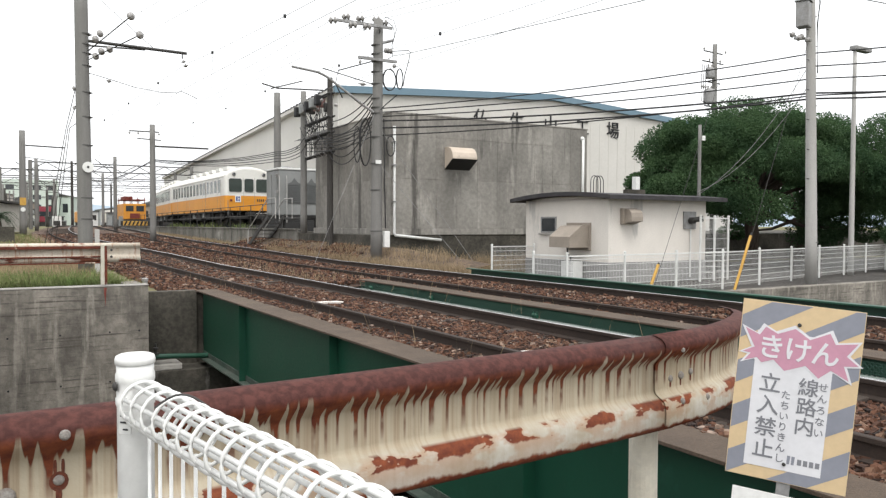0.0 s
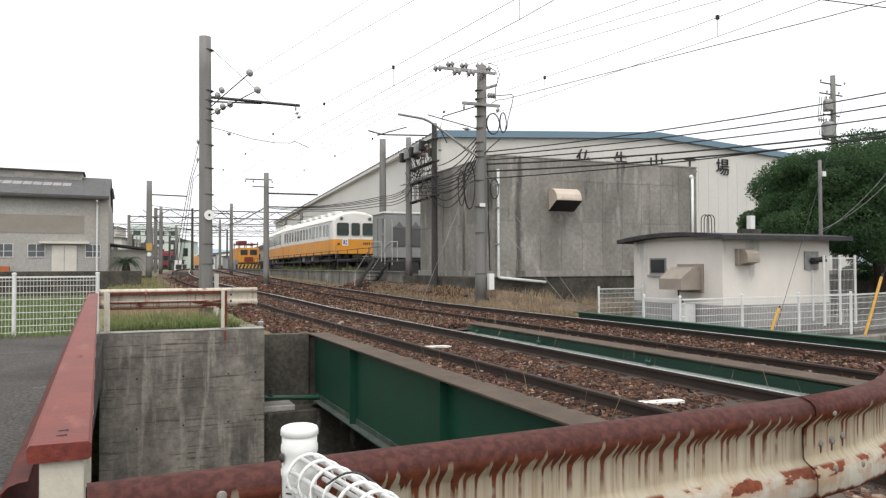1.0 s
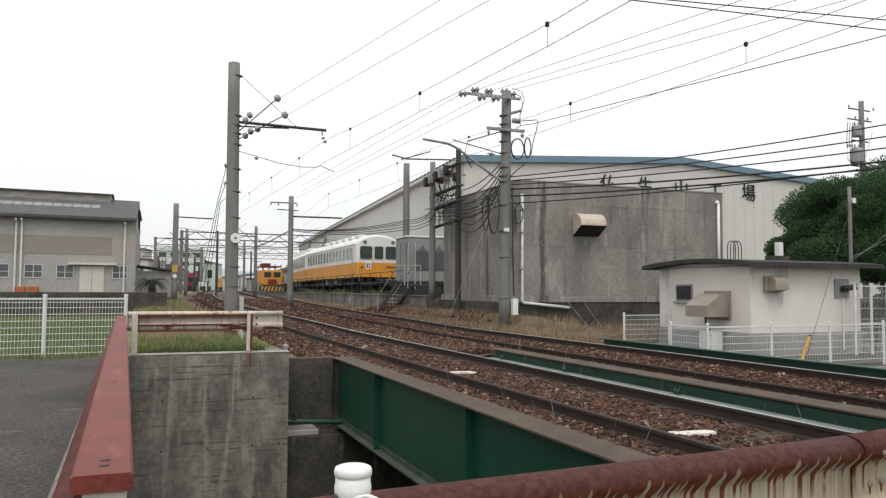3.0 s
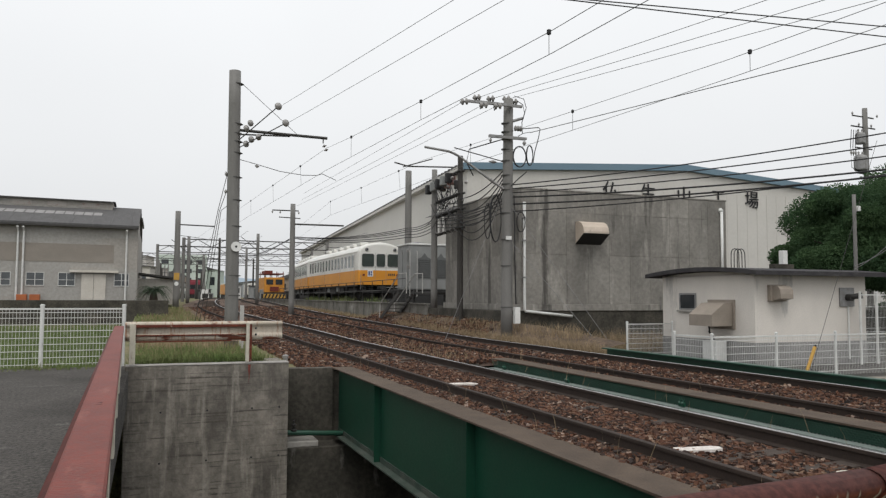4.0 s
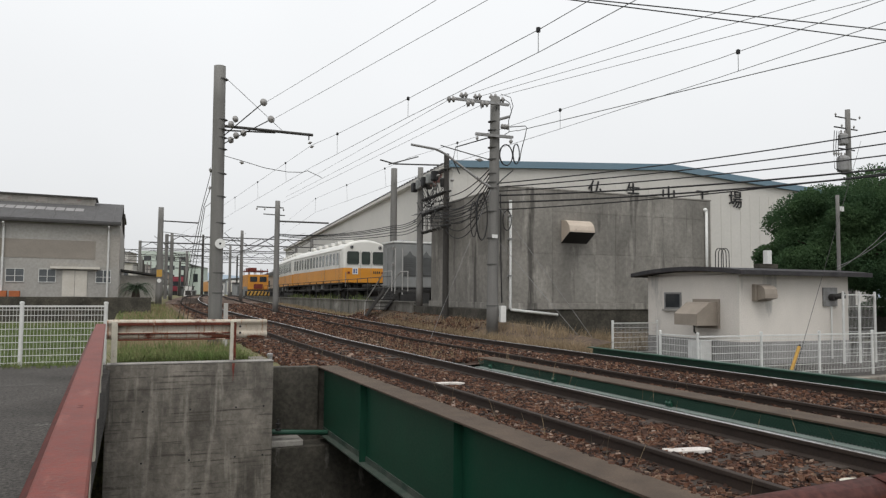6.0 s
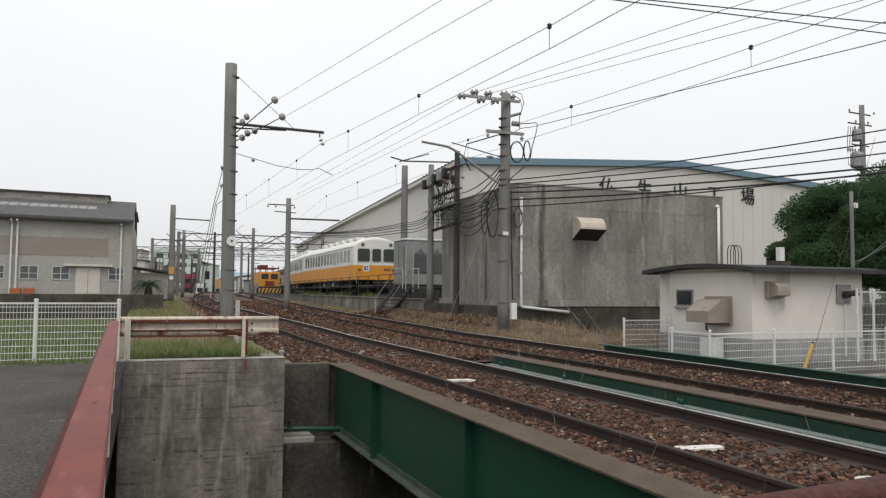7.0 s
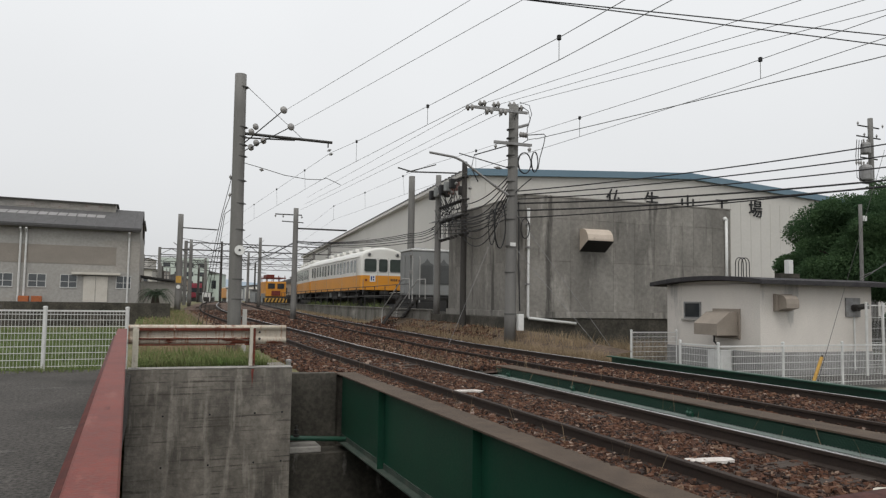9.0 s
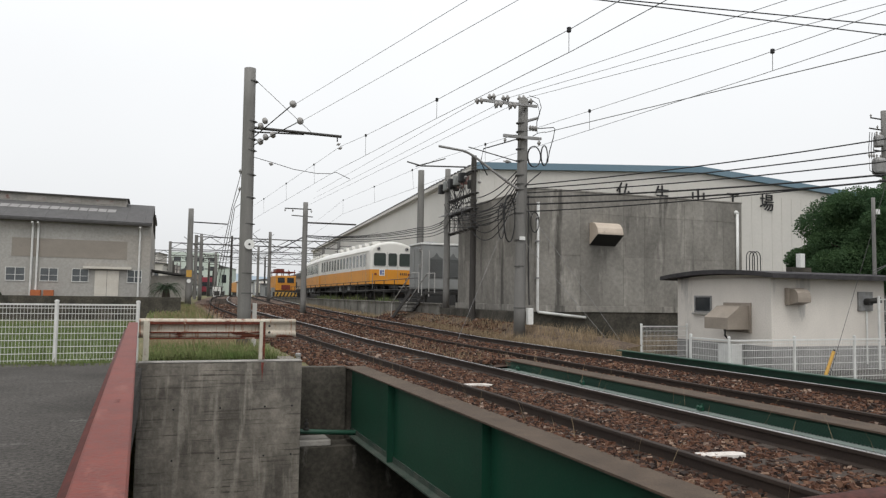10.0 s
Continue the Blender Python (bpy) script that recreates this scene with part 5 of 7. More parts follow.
def loop(thing, at, rx_, rz_, r=0.022, turns=1):
    bm = bmesh.new()
    pts = [(at[0] + rx_ * math.sin(2 * PI * i / 20) * (1 + 0.05 * (i // 20)), at[1] + 0.02 * (i // 20), at[2] + rz_ * math.cos(2 * PI * i / 20)) for i in range(20 * turns + 1)]
    tube(bm, pts, r, 6)
    return add(bm, thing, "cable_loop", M["wire"], "black cable loop", True)


loop(pb, (0.46, -0.1, 6.17), 0.24, 0.36, 0.02, 2)
loop(pb, (0.88, -0.05, 6.25), 0.12, 0.35, 0.018, 2)
loop(pb, (0.45, -0.2, 3.9), 0.16, 0.34, 0.018, 1)
loop(pb, (-0.45, -0.1, 4.0), 0.2, 0.8, 0.02, 2)
loop(pb, (-0.75, -0.1, 3.9), 0.12, 0.6, 0.018, 1)
bar(pb, [(0.4, 0, 8.15), (0.58, -0.1, 8.0), (0.66, -0.1, 7.7), (0.6, 0, 7.4), (0.62, 0, 7.0), (0.45, 0, 6.9)], 0.014, "cable", M["wire"])
bar(pb, [(0.3, 0, 8.3), (0.62, -0.1, 8.2), (0.72, -0.1, 7.9), (0.66, 0, 7.6)], 0.012, "cable", M["wire"])
bar(pb, [(0.05, -0.25, 5.1), (0.25, -0.25, 5.3), (0.7, -0.15, 5.65)], 0.02, "cable", M["wire"])
bar(pb, [(0.98, -0.1, 6.0), (1.05, -0.1, 6.4), (1.2, -0.1, 6.9), (1.26, -0.1, 7.2), (1.2, -0.1, 7.25), (0.5, -0.1, 7.14)], 0.016, "cable", M["wire"])
bar(pb, [(-0.25, -0.1, 6.7), (-1.3, 0.2, 6.35), (-1.4, 0.2, 5.9), (-1.15, 0.2, 5.45)], 0.02, "cable", M["wire"])
bar(pb, [(0.18, -0.22, 4.8), (0.2, -0.24, 2.5), (0.25, -0.22, 1.1)], 0.022, "cable", M["wire"])
bm = bmesh.new()
box(bm, -0.12, 0.08, -0.23, -0.2, 3.28, 3.40)
add(bm, pb, "number_plate", M["white"], "small white plate")
bm = bmesh.new()
box(bm, 0.18, 0.38, -0.3, -0.12, 0.45, 1.0, 0.02)
add(bm, pb, "meter_box", M["white"], "small white meter box")
for (xa, ya, za), (xb, yb, zb) in (((-0.1, -0.1, 5.0), (-2.2, 0.1, -0.1)), ((0.1, -0.2, 4.4), (2.9, -2.0, -0.3)), ((0.1, -0.2, 3.2), (2.3, -2.3, -0.3))):
    bar(pb, [(xa, ya, za), (xb, yb, zb)], 0.007, "stay_wire", M["steel"], "steel stay wire")

M["switch_pink"] = mat("faded_red_porcelain", (0.30, 0.17, 0.15), 0.5, second=(0.2, 0.1, 0.09), scale=8)
# H-shaped frame with switch gear
frame_ = empty("switch_frame", "two dark poles carrying switches, insulators and tangled cables", "switchgear", (11.82, 30.9, 0.84))
post_on(frame_, 6.15, 0.15, 0.12, M["pole"])
bm = bmesh.new()
tube(bm, [(0.3, -2.25, -0.7), (0.3, -2.25, 6.4)], 0.135, 16, 0.11)
add(bm, frame_, "shaft", M["dark_pole"])
for z in (5.68, 4.74, 4.1, 3.3):
    for dx in (-0.16, 0.18):
        bar(frame_, [(dx * 0.5 + 0.1, 0.22, z - 0.08), (dx * 0.5 + 0.3, -2.5, z + 0.08)], 0.045, "crossarm", M["dark_steel"], "dark steel crossarm")
rr = random.Random(4)
for k in range(10):
    t = k / 9
    disc(frame_, (0.25 * t + rr.uniform(-0.25, 0.25), 0.3 - 2.7 * t, 5.45 + rr.uniform(-0.25, 0.2)), rr.uniform(0.07, 0.12), 0.13, (rr.uniform(-1, 1), rr.uniform(-1, 0), rr.uniform(-0.3, 1)))
for k in range(6):
    bm = bmesh.new()
    box(bm, -0.12, 0.12, -0.11, 0.11, 0, 0.36, 0.03, m=Matrix.Translation((0.05 + 0.04 * k, 0.25 - 0.46 * k, 5.1 + rr.uniform(-0.1, 0.2))))
    add(bm, frame_, "switch", M["switch_pink"] if k in (3, 4) else M["dark_steel"], "switch unit")
for k in range(6):
    bm = bmesh.new()
    x, y = 0.05 + 0.04 * k, 0.2 - 0.44 * k
    tube(bm, [(x - 0.12, y, 3.9), (x - 0.12, y, 3.35), (x, y - 0.1, 3.22), (x + 0.1, y - 0.16, 3.35), (x + 0.1, y - 0.16, 3.9)], 0.028, 8)
    add(bm, frame_, "cut_out", M["porcelain"], "grey fuse cut-out")
for k in range(8):
    y = 0.3 - 0.36 * k
    bar(frame_, [(-0.3, y, 4.02 + 0.02 * k), (0.4, y - 0.05, 4.16 + 0.012 * k)], 0.016, "rack_bar", M["steel"], "slanting rack bar")
for k in range(5):
    bm = bmesh.new()
    box(bm, -0.16, 0.10, -0.14, 0.14, 0, 0.42, 0.05, m=Matrix.Translation((-0.12 + 0.03 * k, 0.35 - 0.52 * k, 5.08 + 0.06 * k)))
    add(bm, frame_, "breaker", M["grey_panel"] if k % 2 else M["black"], "round-edged breaker tank")
for k in range(34):
    y0, y1 = rr.uniform(-2.4, 0.4), rr.uniform(-2.6, 0.4)
    z0, z1 = rr.uniform(4.3, 5.7), rr.uniform(3.4, 4.6)
    bm = bmesh.new()
    tube(bm, sag((rr.uniform(-0.3, 0.4), y0, z0), (rr.uniform(-0.3, 0.5), y1, z1), rr.uniform(0.1, 0.45), 8), 0.014, 5)
    add(bm, frame_, "cable", M["wire"])
for k in range(7):
    bm = bmesh.new()
    tube(bm, sag((0.25, -2.2, 4.6 - 0.22 * k), (-0.45, -8.0, 4.9 - 0.12 * k), 0.25 + 0.12 * k, 12), 0.02, 5)
    add(bm, frame_, "cable", M["wire"])


def simple_pole(at, h, r, r1, material, label, arms=(), name="catenary_pole"):
    p = empty(name, label, "pole", at)
    post_on(p, h, r, r1, material)
    for pts, rad in arms:
        bar(p, pts, rad, "bracket_arm", M["dark_steel"])
    return p


p3 = simple_pole((16.57, 48.5, 0.71), 9.28, 0.26, 0.21, M["pole"], "grey concrete catenary pole behind the steel cabin",
                 [([(-0.96, 0.25, 9.86), (0.0, 0, 9.6), (2.8, -3.8, 9.1)], 0.05), ([(-0.4, 0, 9.54), (2.05, 0.8, 10.4)], 0.04)])
p4 = simple_pole((8.6, 44.4, 0.2), 6.6, 0.175, 0.145, M["pole"], "grey concrete catenary pole with a long bracket arm",
                 [([(0, 0, 5.4), (2.95, -0.6, 5.36)], 0.05), ([(-1.2, 0.1, 6.2), (0.35, 0, 6.2)], 0.035), ([(-0.8, 0.1, 5.8), (0.45, 0, 5.75)], 0.03)])
p4.matrix_basis = pose(7.95, 44.4, 0.2)
for x in (-1.2, -0.75, 0.35):
    disc(p4, (x, 0.0, 6.08), 0.07, 0.09, (0, 0, 1))
p5 = simple_pole((2.1, 62, 0.35), 7.6, 0.24, 0.2, M["pole"], "grey concrete catenary pole with a yellow plate",
                 [([(0.1, 0, 6.55), (2.8, 0, 6.5)], 0.05), ([(0.1, 0, 5.7), (0.9, -0.3, 5.6), (2.4, -0.3, 5.4)], 0.02)])
bm = bmesh.new()
box(bm, -0.2, 0.2, -0.26, -0.24, 2.2, 2.75)
add(bm, p5, "yellow_plate", M["yellow"], "yellow plate with dark bars")
bm = bmesh.new()
tube(bm, [(0, -0.25, 1.9), (0, -0.27, 1.9)], 0.16, 16)
add(bm, p5, "disc_sign", M["white"], "round white disc")
# distribution pole with transformers, far off over the tree
pc = simple_pole((31.28, 25.1, -0.5), 10.8, 0.15, 0.115, M["pole"], "dark utility pole with transformers above the tree", (), "utility_pole")
for z, w in ((10.4, 0.9), (9.9, 1.0), (8.9, 0.7), (7.7, 0.8)):
    bar(pc, [(-w * 0.9, 0, z), (w * 0.75, 0.1, z)], 0.035, "crossarm", M["dark_steel"])
for x, z, r_, h_ in ((-0.46, 9.05, 0.22, 0.55), (-0.48, 7.8, 0.29, 0.75)):
    bm = bmesh.new()
    lathe(bm, [(r_ * 0.9, 0), (r_, 0.05), (r_, h_ * 0.8), (r_ * 0.85, h_ * 0.93), (r_ * 0.3, h_)], at=(x, -0.1, z), sides=16)
    tf = add(bm, pc, "transformer", M["steel"], "grey round transformer")
    for dx in (-0.12, 0.12):
        bm = bmesh.new()
        lathe(bm, [(0.04, 0), (0.06, 0.05), (0.03, 0.1), (0.05, 0.14), (0.02, 0.2)], at=(x + dx, -0.1, z + h_ * 0.92), sides=8)
        add(bm, tf, "bushing", M["porcelain"])
for dx in (-0.95, -0.8, -0.65):
    bar(pc, [(dx, -0.05, 9.7), (dx - 0.15, -0.1, 8.9), (dx - 0.1, -0.1, 7.9), (-0.45, -0.1, 7.7)], 0.016, "cable", M["wire"])
    disc(pc, (dx - 0.12, -0.1, 8.6), 0.06, 0.16, (0, 0, 1))
for k in range(5):
    disc(pc, (-0.8 + 0.4 * k, 0, 10.0 if k % 2 else 10.5), 0.06, 0.1, (0, 0, 1))
# road-side pole with switch box
pd = empty("utility_pole", "tall light grey concrete utility pole with a switch box", "pole", (20.42, 12.75, -0.45))
post_on(pd, 10.5, 0.165, 0.105, M["pale_pole"], (-0.36, 0))
for k in range(14):
    z = 2.6 + 0.42 * k
    bar(pd, [(-0.02 - 0.034 * z - (0.12 if k % 2 else -0.12), -0.02, z), (-0.02 - 0.034 * z - (0.24 if k % 2 else -0.24), -0.04, z)], 0.012, "step_bolt", M["dark_steel"])
bm = bmesh.new()
box(bm, -0.19, 0.19, -0.17, 0.17, 0.0, 0.7, 0.03, m=Matrix.Translation((-0.74, -0.1, 7.22)) @ Matrix.Rotation(radians(20), 4, "Z"))
sb = add(bm, pd, "switch_box", M["steel"], "blue-grey steel switch box")
bm = bmesh.new()
box(bm, -0.22, 0.22, -0.2, 0.2, 0.702, 0.74, 0.01, m=Matrix.Translation((-0.74, -0.1, 7.22)) @ Matrix.Rotation(radians(20), 4, "Z"))
add(bm, sb, "lid", M["steel"])
for z in (7.4, 7.9):
    bar(pd, [(-0.26, 0, z), (-0.58, -0.08, z)], 0.04, "bracket", M["steel"])
bar(pd, [(-0.24, 0, 7.0), (-1.2, -0.15, 6.85)], 0.04, "crossarm", M["steel"], "short steel arm")
for k in range(4):
    disc(pd, (-0.62 - 0.2 * k, -0.15 + 0.06 * (k % 2), 6.88 + 0.08 * (k % 2)), 0.10, 0.12, (-1, 0.3, 0.3))
bar(pd, [(-0.2, -0.17, 8.6), (-0.1, -0.17, 8.0), (-0.2, -0.17, 7.4), (-0.15, -0.17, 6.0)], 0.018, "cable", M["wire"])
bands(pd, (1.2,), 0.165, 0.105, 10.5)
lp = empty("street_lamp", "thin grey street lamp with a flat lamp head", "street lamp", (26.05, 14.9, -0.5))
post_on(lp, 7.9, 0.10, 0.06, M["pale_pole"])
bm = bmesh.new()
box(bm, -0.15, 0.85, -0.13, 0.13, 7.85, 8.02, 0.05)
add(bm, lp, "lamp_head", M["steel"], "flat grey lamp head")
sp_ = simple_pole((20.05, 16.5, -0.48), 5.0, 0.06, 0.052, M["pole"], "thin grey steel post behind the hut", (), "steel_post")
bm = bmesh.new()
box(bm, 0.05, 0.2, -0.06, 0.06, 4.5, 4.65)
add(bm, sp_, "small_box", M["white"])


# ---------------------------------------------------------------- wires
def wire(pts, r, label, group, material=None, name="overhead_wire"):
    bm = bmesh.new()
    tube(bm, pts, r, 5)
    return tagged(part(name, bm, material or M["copper"]), label, "wire", group)


for name, xa, cant_x in (("t1", 0, 0), ("t2", 1, 0)):
    if xa == 0:
        msg = [(3.6, 95, 6.9), (4.7, 62, 6.75), (5.16, 23.0, 5.98), (5.2, 19.9, 5.74), (5.2, 14.2, 5.35), (5.2, 8.9, 5.04), (5.2, 0, 4.75), (5.2, -14, 5.2)]
        con = [(3.6, 95, 6.0), (4.7, 62, 5.9), (5.2, 23.2, 5.31), (5.2, 14.3, 4.97), (5.2, 8.9, 4.72), (5.2, 0, 4.5), (5.2, -14, 4.4)]
    else:
        msg = [(11.5, 62, 7.0), (9.2, 40, 6.5), (8.8, 24.0, 6.05), (8.8, 20.0, 5.81), (8.8, 14.6, 5.51), (8.8, 9.4, 5.23), (8.8, 0, 4.95), (8.8, -14, 5.3)]
        con = [(11.5, 62, 6.1), (9.2, 40, 5.75), (8.8, 20.1, 5.26), (8.8, 14.7, 5.08), (8.8, 9.46, 4.92), (8.8, 0, 4.7), (8.8, -14, 4.6)]
    wire(msg, 0.0055, "thin grey messenger wire above the track", "overhead line")
    wire(con, 0.0055, "thin grey contact wire above the track", "overhead line")

    def at_y(ps, y):
        for p, q in zip(ps, ps[1:]):
            if q[1] <= y <= p[1]:
                return Vector(p).lerp(Vector(q), (p[1] - y) / (p[1] - q[1]))
    for y in (4.5, 8.95, 14.25, 19.95, 27, 33, 40):
        a, b = at_y(msg, y), at_y(con, y)
        d = empty("dropper", "thin dropper wire with a dark clip", "wire", tuple(b), "droppers")
        bm = bmesh.new()
        tube(bm, [(0, 0, 0), tuple(a - b)], 0.005, 5)
        part("wire", bm, M["copper"], d)
        bm = bmesh.new()
        lathe(bm, [(0.012, -0.04), (0.032, -0.03), (0.032, 0.03), (0.012, 0.04)], at=tuple(a - b), sides=8)
        part("clip", bm, M["black"], d, "dark clip")
for a, b in (((3.48, 21.5, 6.8), (5.35, 10.0, 6.6)), ((3.8, 22.1, 6.47), (5.75, 9.0, 6.25))):
    a, b = Vector(a), Vector(b)
    wire([a, b, b + (b - a) * 1.6], 0.0055, "feeder wire anchored on the pole", "feeder wires")
# three high wires over the utility pole
for k, (far, near) in enumerate((((11.37, 59.0, 9.49), (11.37, 17.93, 8.0)), ((11.17, 59.0, 8.94), (11.86, 18.7, 8.0)), ((10.88, 59.1, 8.47), (12.26, 19.34, 8.0)))):
    at = Vector((11.4 + (-1.72, -1.06, -0.54)[k], 22.5, (7.84, 7.76, 7.78)[k]))
    up_ = Vector((11.4 + (-0.98, -0.46, 0.1)[k], 23.05, (8.16, 8.17, 8.2)[k]))
    wire([Vector(far), at], 0.008, "thin grey high-voltage wire on insulators", "high wires")
    nr = Vector(near)
    wire([up_, nr, nr + (nr - up_).normalized() * 26], 0.008, "thin grey high-voltage wire on insulators", "high wires")
wire([(12.8, 22.8, 7.0), (11.33, 20.99, 6.6), (14.02, 11.17, 6.6), (16, 4, 6.7), (18, -6, 7)][1:], 0.012, "grey wire from the utility pole", "high wires")
wire([(12.0, 22.8, 7.0), (11.33, 20.99, 6.62)], 0.012, "grey wire from the utility pole", "high wires")
for (xa, ya), (xb, yb) in (((8.3, 13.09), (15.44, 12.29)), ((8.72, 12.91), (14.9, 11.85))):
    a, b = Vector((xa, ya, 7.5)), Vector((xb, yb, 7.5))
    d = (b - a).normalized()
    wire([a - d * 26, a, b, b + d * 22], 0.014, "dark cable slung across the sky", "crossing cables", M["wire"])
# black cables between the utility poles and on to the yard
for k, (zb, zd) in enumerate(((5.16, 6.15), (5.03, 5.78), (4.89, 5.43), (4.74, 5.02), (4.5, 4.86), (4.25, 4.95))):
    a, b = Vector((11.55, 22.65, zb)), Vector((20.3, 12.75, zd))
    e = b + (b - a) * 1.3 + Vector((0, 0, 0.6))
    wire(sag(a, b, 0.16, 14) + sag(b, e, 0.4, 12)[1:], 0.028 if k in (3, 4) else 0.02, "black cable between utility poles", "black cables", M["wire"])
for k, z in enumerate((5.05, 4.95, 4.85, 4.7, 4.55)):
    path = sag((11.4, 22.85, z - 0.25), (11.95, 30.8, z - 0.15), 0.2, 8) + sag((11.95, 30.8, z - 0.15), (12.9, 37.7, z - 0.05), 0.15, 6)[1:] + sag((12.9, 37.7, z - 0.05), (8.0, 44.4, z - 0.2 + 0.1 * k), 0.25, 8)[1:] 
    wire(sag((8.0, 44.4, z - 0.2 + 0.1 * k), (9.5, 104, 5.4 + 0.25 * k), 0.5, 8), 0.013, "thin dark cable strung along the railway", "black cables", M["wire"])
    wire(path, 0.02, "black cable strung along the railway", "black cables", M["wire"])
wire(sag((16.4, 12.2, -0.4), (20.3, 12.75, 7.0), 0, 2), 0.006, "steel stay wire of the road-side pole", "stay wires", M["dark_steel"], "stay_wire")
wire(sag((13.3, 12.1, -0.3), (18.2, 14.2, 5.6), 0, 2), 0.0055, "slanting steel stay wire beside the hut", "stay wires", M["dark_steel"], "stay_wire")
for k in range(2):
    wire(sag((19.6, 16.2, 2.2 + 0.1 * k), (20.3, 12.75, 6.0 - 0.6 * k), 0.5, 10), 0.010, "service cable to the hut", "service cables", M["steel"])


# ---------------------------------------------------------------- white mesh fences
def mesh_fence(p0, p1, n, z, h, vgap, rows_z, label, post_r=0.03, extra=0.06, wire_r=0.0022):
    """A fence of n panels between round posts."""
    a, b = Vector((*p0, z)), Vector((*p1, z))
    L = (b - a).length
    f = empty("mesh_fence", label, "fence", tuple(a), "white mesh fences", rz=math.degrees(math.atan2(b.y - a.y, b.x - a.x)))
    w = L / n
    bm = bmesh.new()
    lathe(bm, [(post_r, 0), (post_r, h + extra - 0.03), (post_r * 1.15, h + extra - 0.03), (post_r * 1.15, h + extra), (post_r * 0.5, h + extra + 0.012)], sides=12)
    ps = part("post", bm, M["fence_white"], f)
    for k in range(1, n + 1):
        shared("post", ps.data, f, pose(w * k, 0, 0))
    bm = bmesh.new()
    x = post_r
    while x < w - post_r:
        box(bm, x - wire_r, x + wire_r, -wire_r, wire_r, 0.06, h)
        x += vgap
    for r in rows_z:
        box(bm, post_r, w - post_r, -0.012, -0.003, r - 0.006, r + 0.006)
    box(bm, post_r, w - post_r, -0.02, 0.02, h - 0.03, h)
    pn = part("mesh_panel", bm, M["fence_white"], f, "white wire mesh panel")
    for k in range(1, n):
        shared("mesh_panel", pn.data, f, pose(w * k, 0, 0))
    return f


mesh_fence((-8.55, 14.6), (-0.33, 15.5), 6, -0.02, 1.12, 0.055, (0.1, 0.22, 0.34, 0.46, 0.58, 0.70, 0.82, 0.94, 1.04), "white wire mesh fence between road and rice field", 0.035, 0.06, 0.003)
mesh_fence((10.9, 12.33), (10.85, 13.45), 1, -0.42, 0.97, 0.05, (0.15, 0.3, 0.45, 0.6, 0.75, 0.88), "low white mesh fence panel at the bridge end", 0.03)
mesh_fence((10.9, 12.33), (16.3, 12.55), 3, -0.42, 0.97, 0.05, (0.15, 0.3, 0.45, 0.6, 0.75, 0.88), "low white mesh fence along the canal wall", 0.03)
mesh_fence((16.3, 12.55), (29.0, 15.3), 6, -0.42, 0.97, 0.06, (0.15, 0.3, 0.45, 0.6, 0.75, 0.88), "low white mesh fence along the canal wall", 0.03)
mesh_fence((13.68, 19.2), (15.4, 19.25), 1, -0.5, 1.05, 0.05, (0.15, 0.3, 0.45, 0.6, 0.75, 0.9), "white mesh fence between hut and retaining wall", 0.035)
gate = mesh_fence((18.6, 15.2), (20.0, 15.3), 2, -0.48, 1.95, 0.06, (0.3, 0.6, 0.9, 1.0, 1.3, 1.6), "tall white mesh gate beside the hut", 0.035)
for (xa, ya, za), (xb, yb, zb) in (((16.38, 12.24, -0.42), (17.06, 12.3, 0.96)), ((13.12, 12.1, -0.42), (13.52, 12.15, 0.30))):
    g = empty("stay_guard", "yellow plastic guard on a slanting stay wire", "guard", (xa, ya, za), "stay guards")
    bm = bmesh.new()
    d = Vector((xb - xa, yb - ya, zb - za))
    tube(bm, [(0, 0, 0), d], 0.036, 10)
    part("sleeve", bm, M["yellow"], g)
    bm = bmesh.new()
    tube(bm, [d, d * 1.06], 0.022, 8)
    part("tip", bm, M["black"], g)

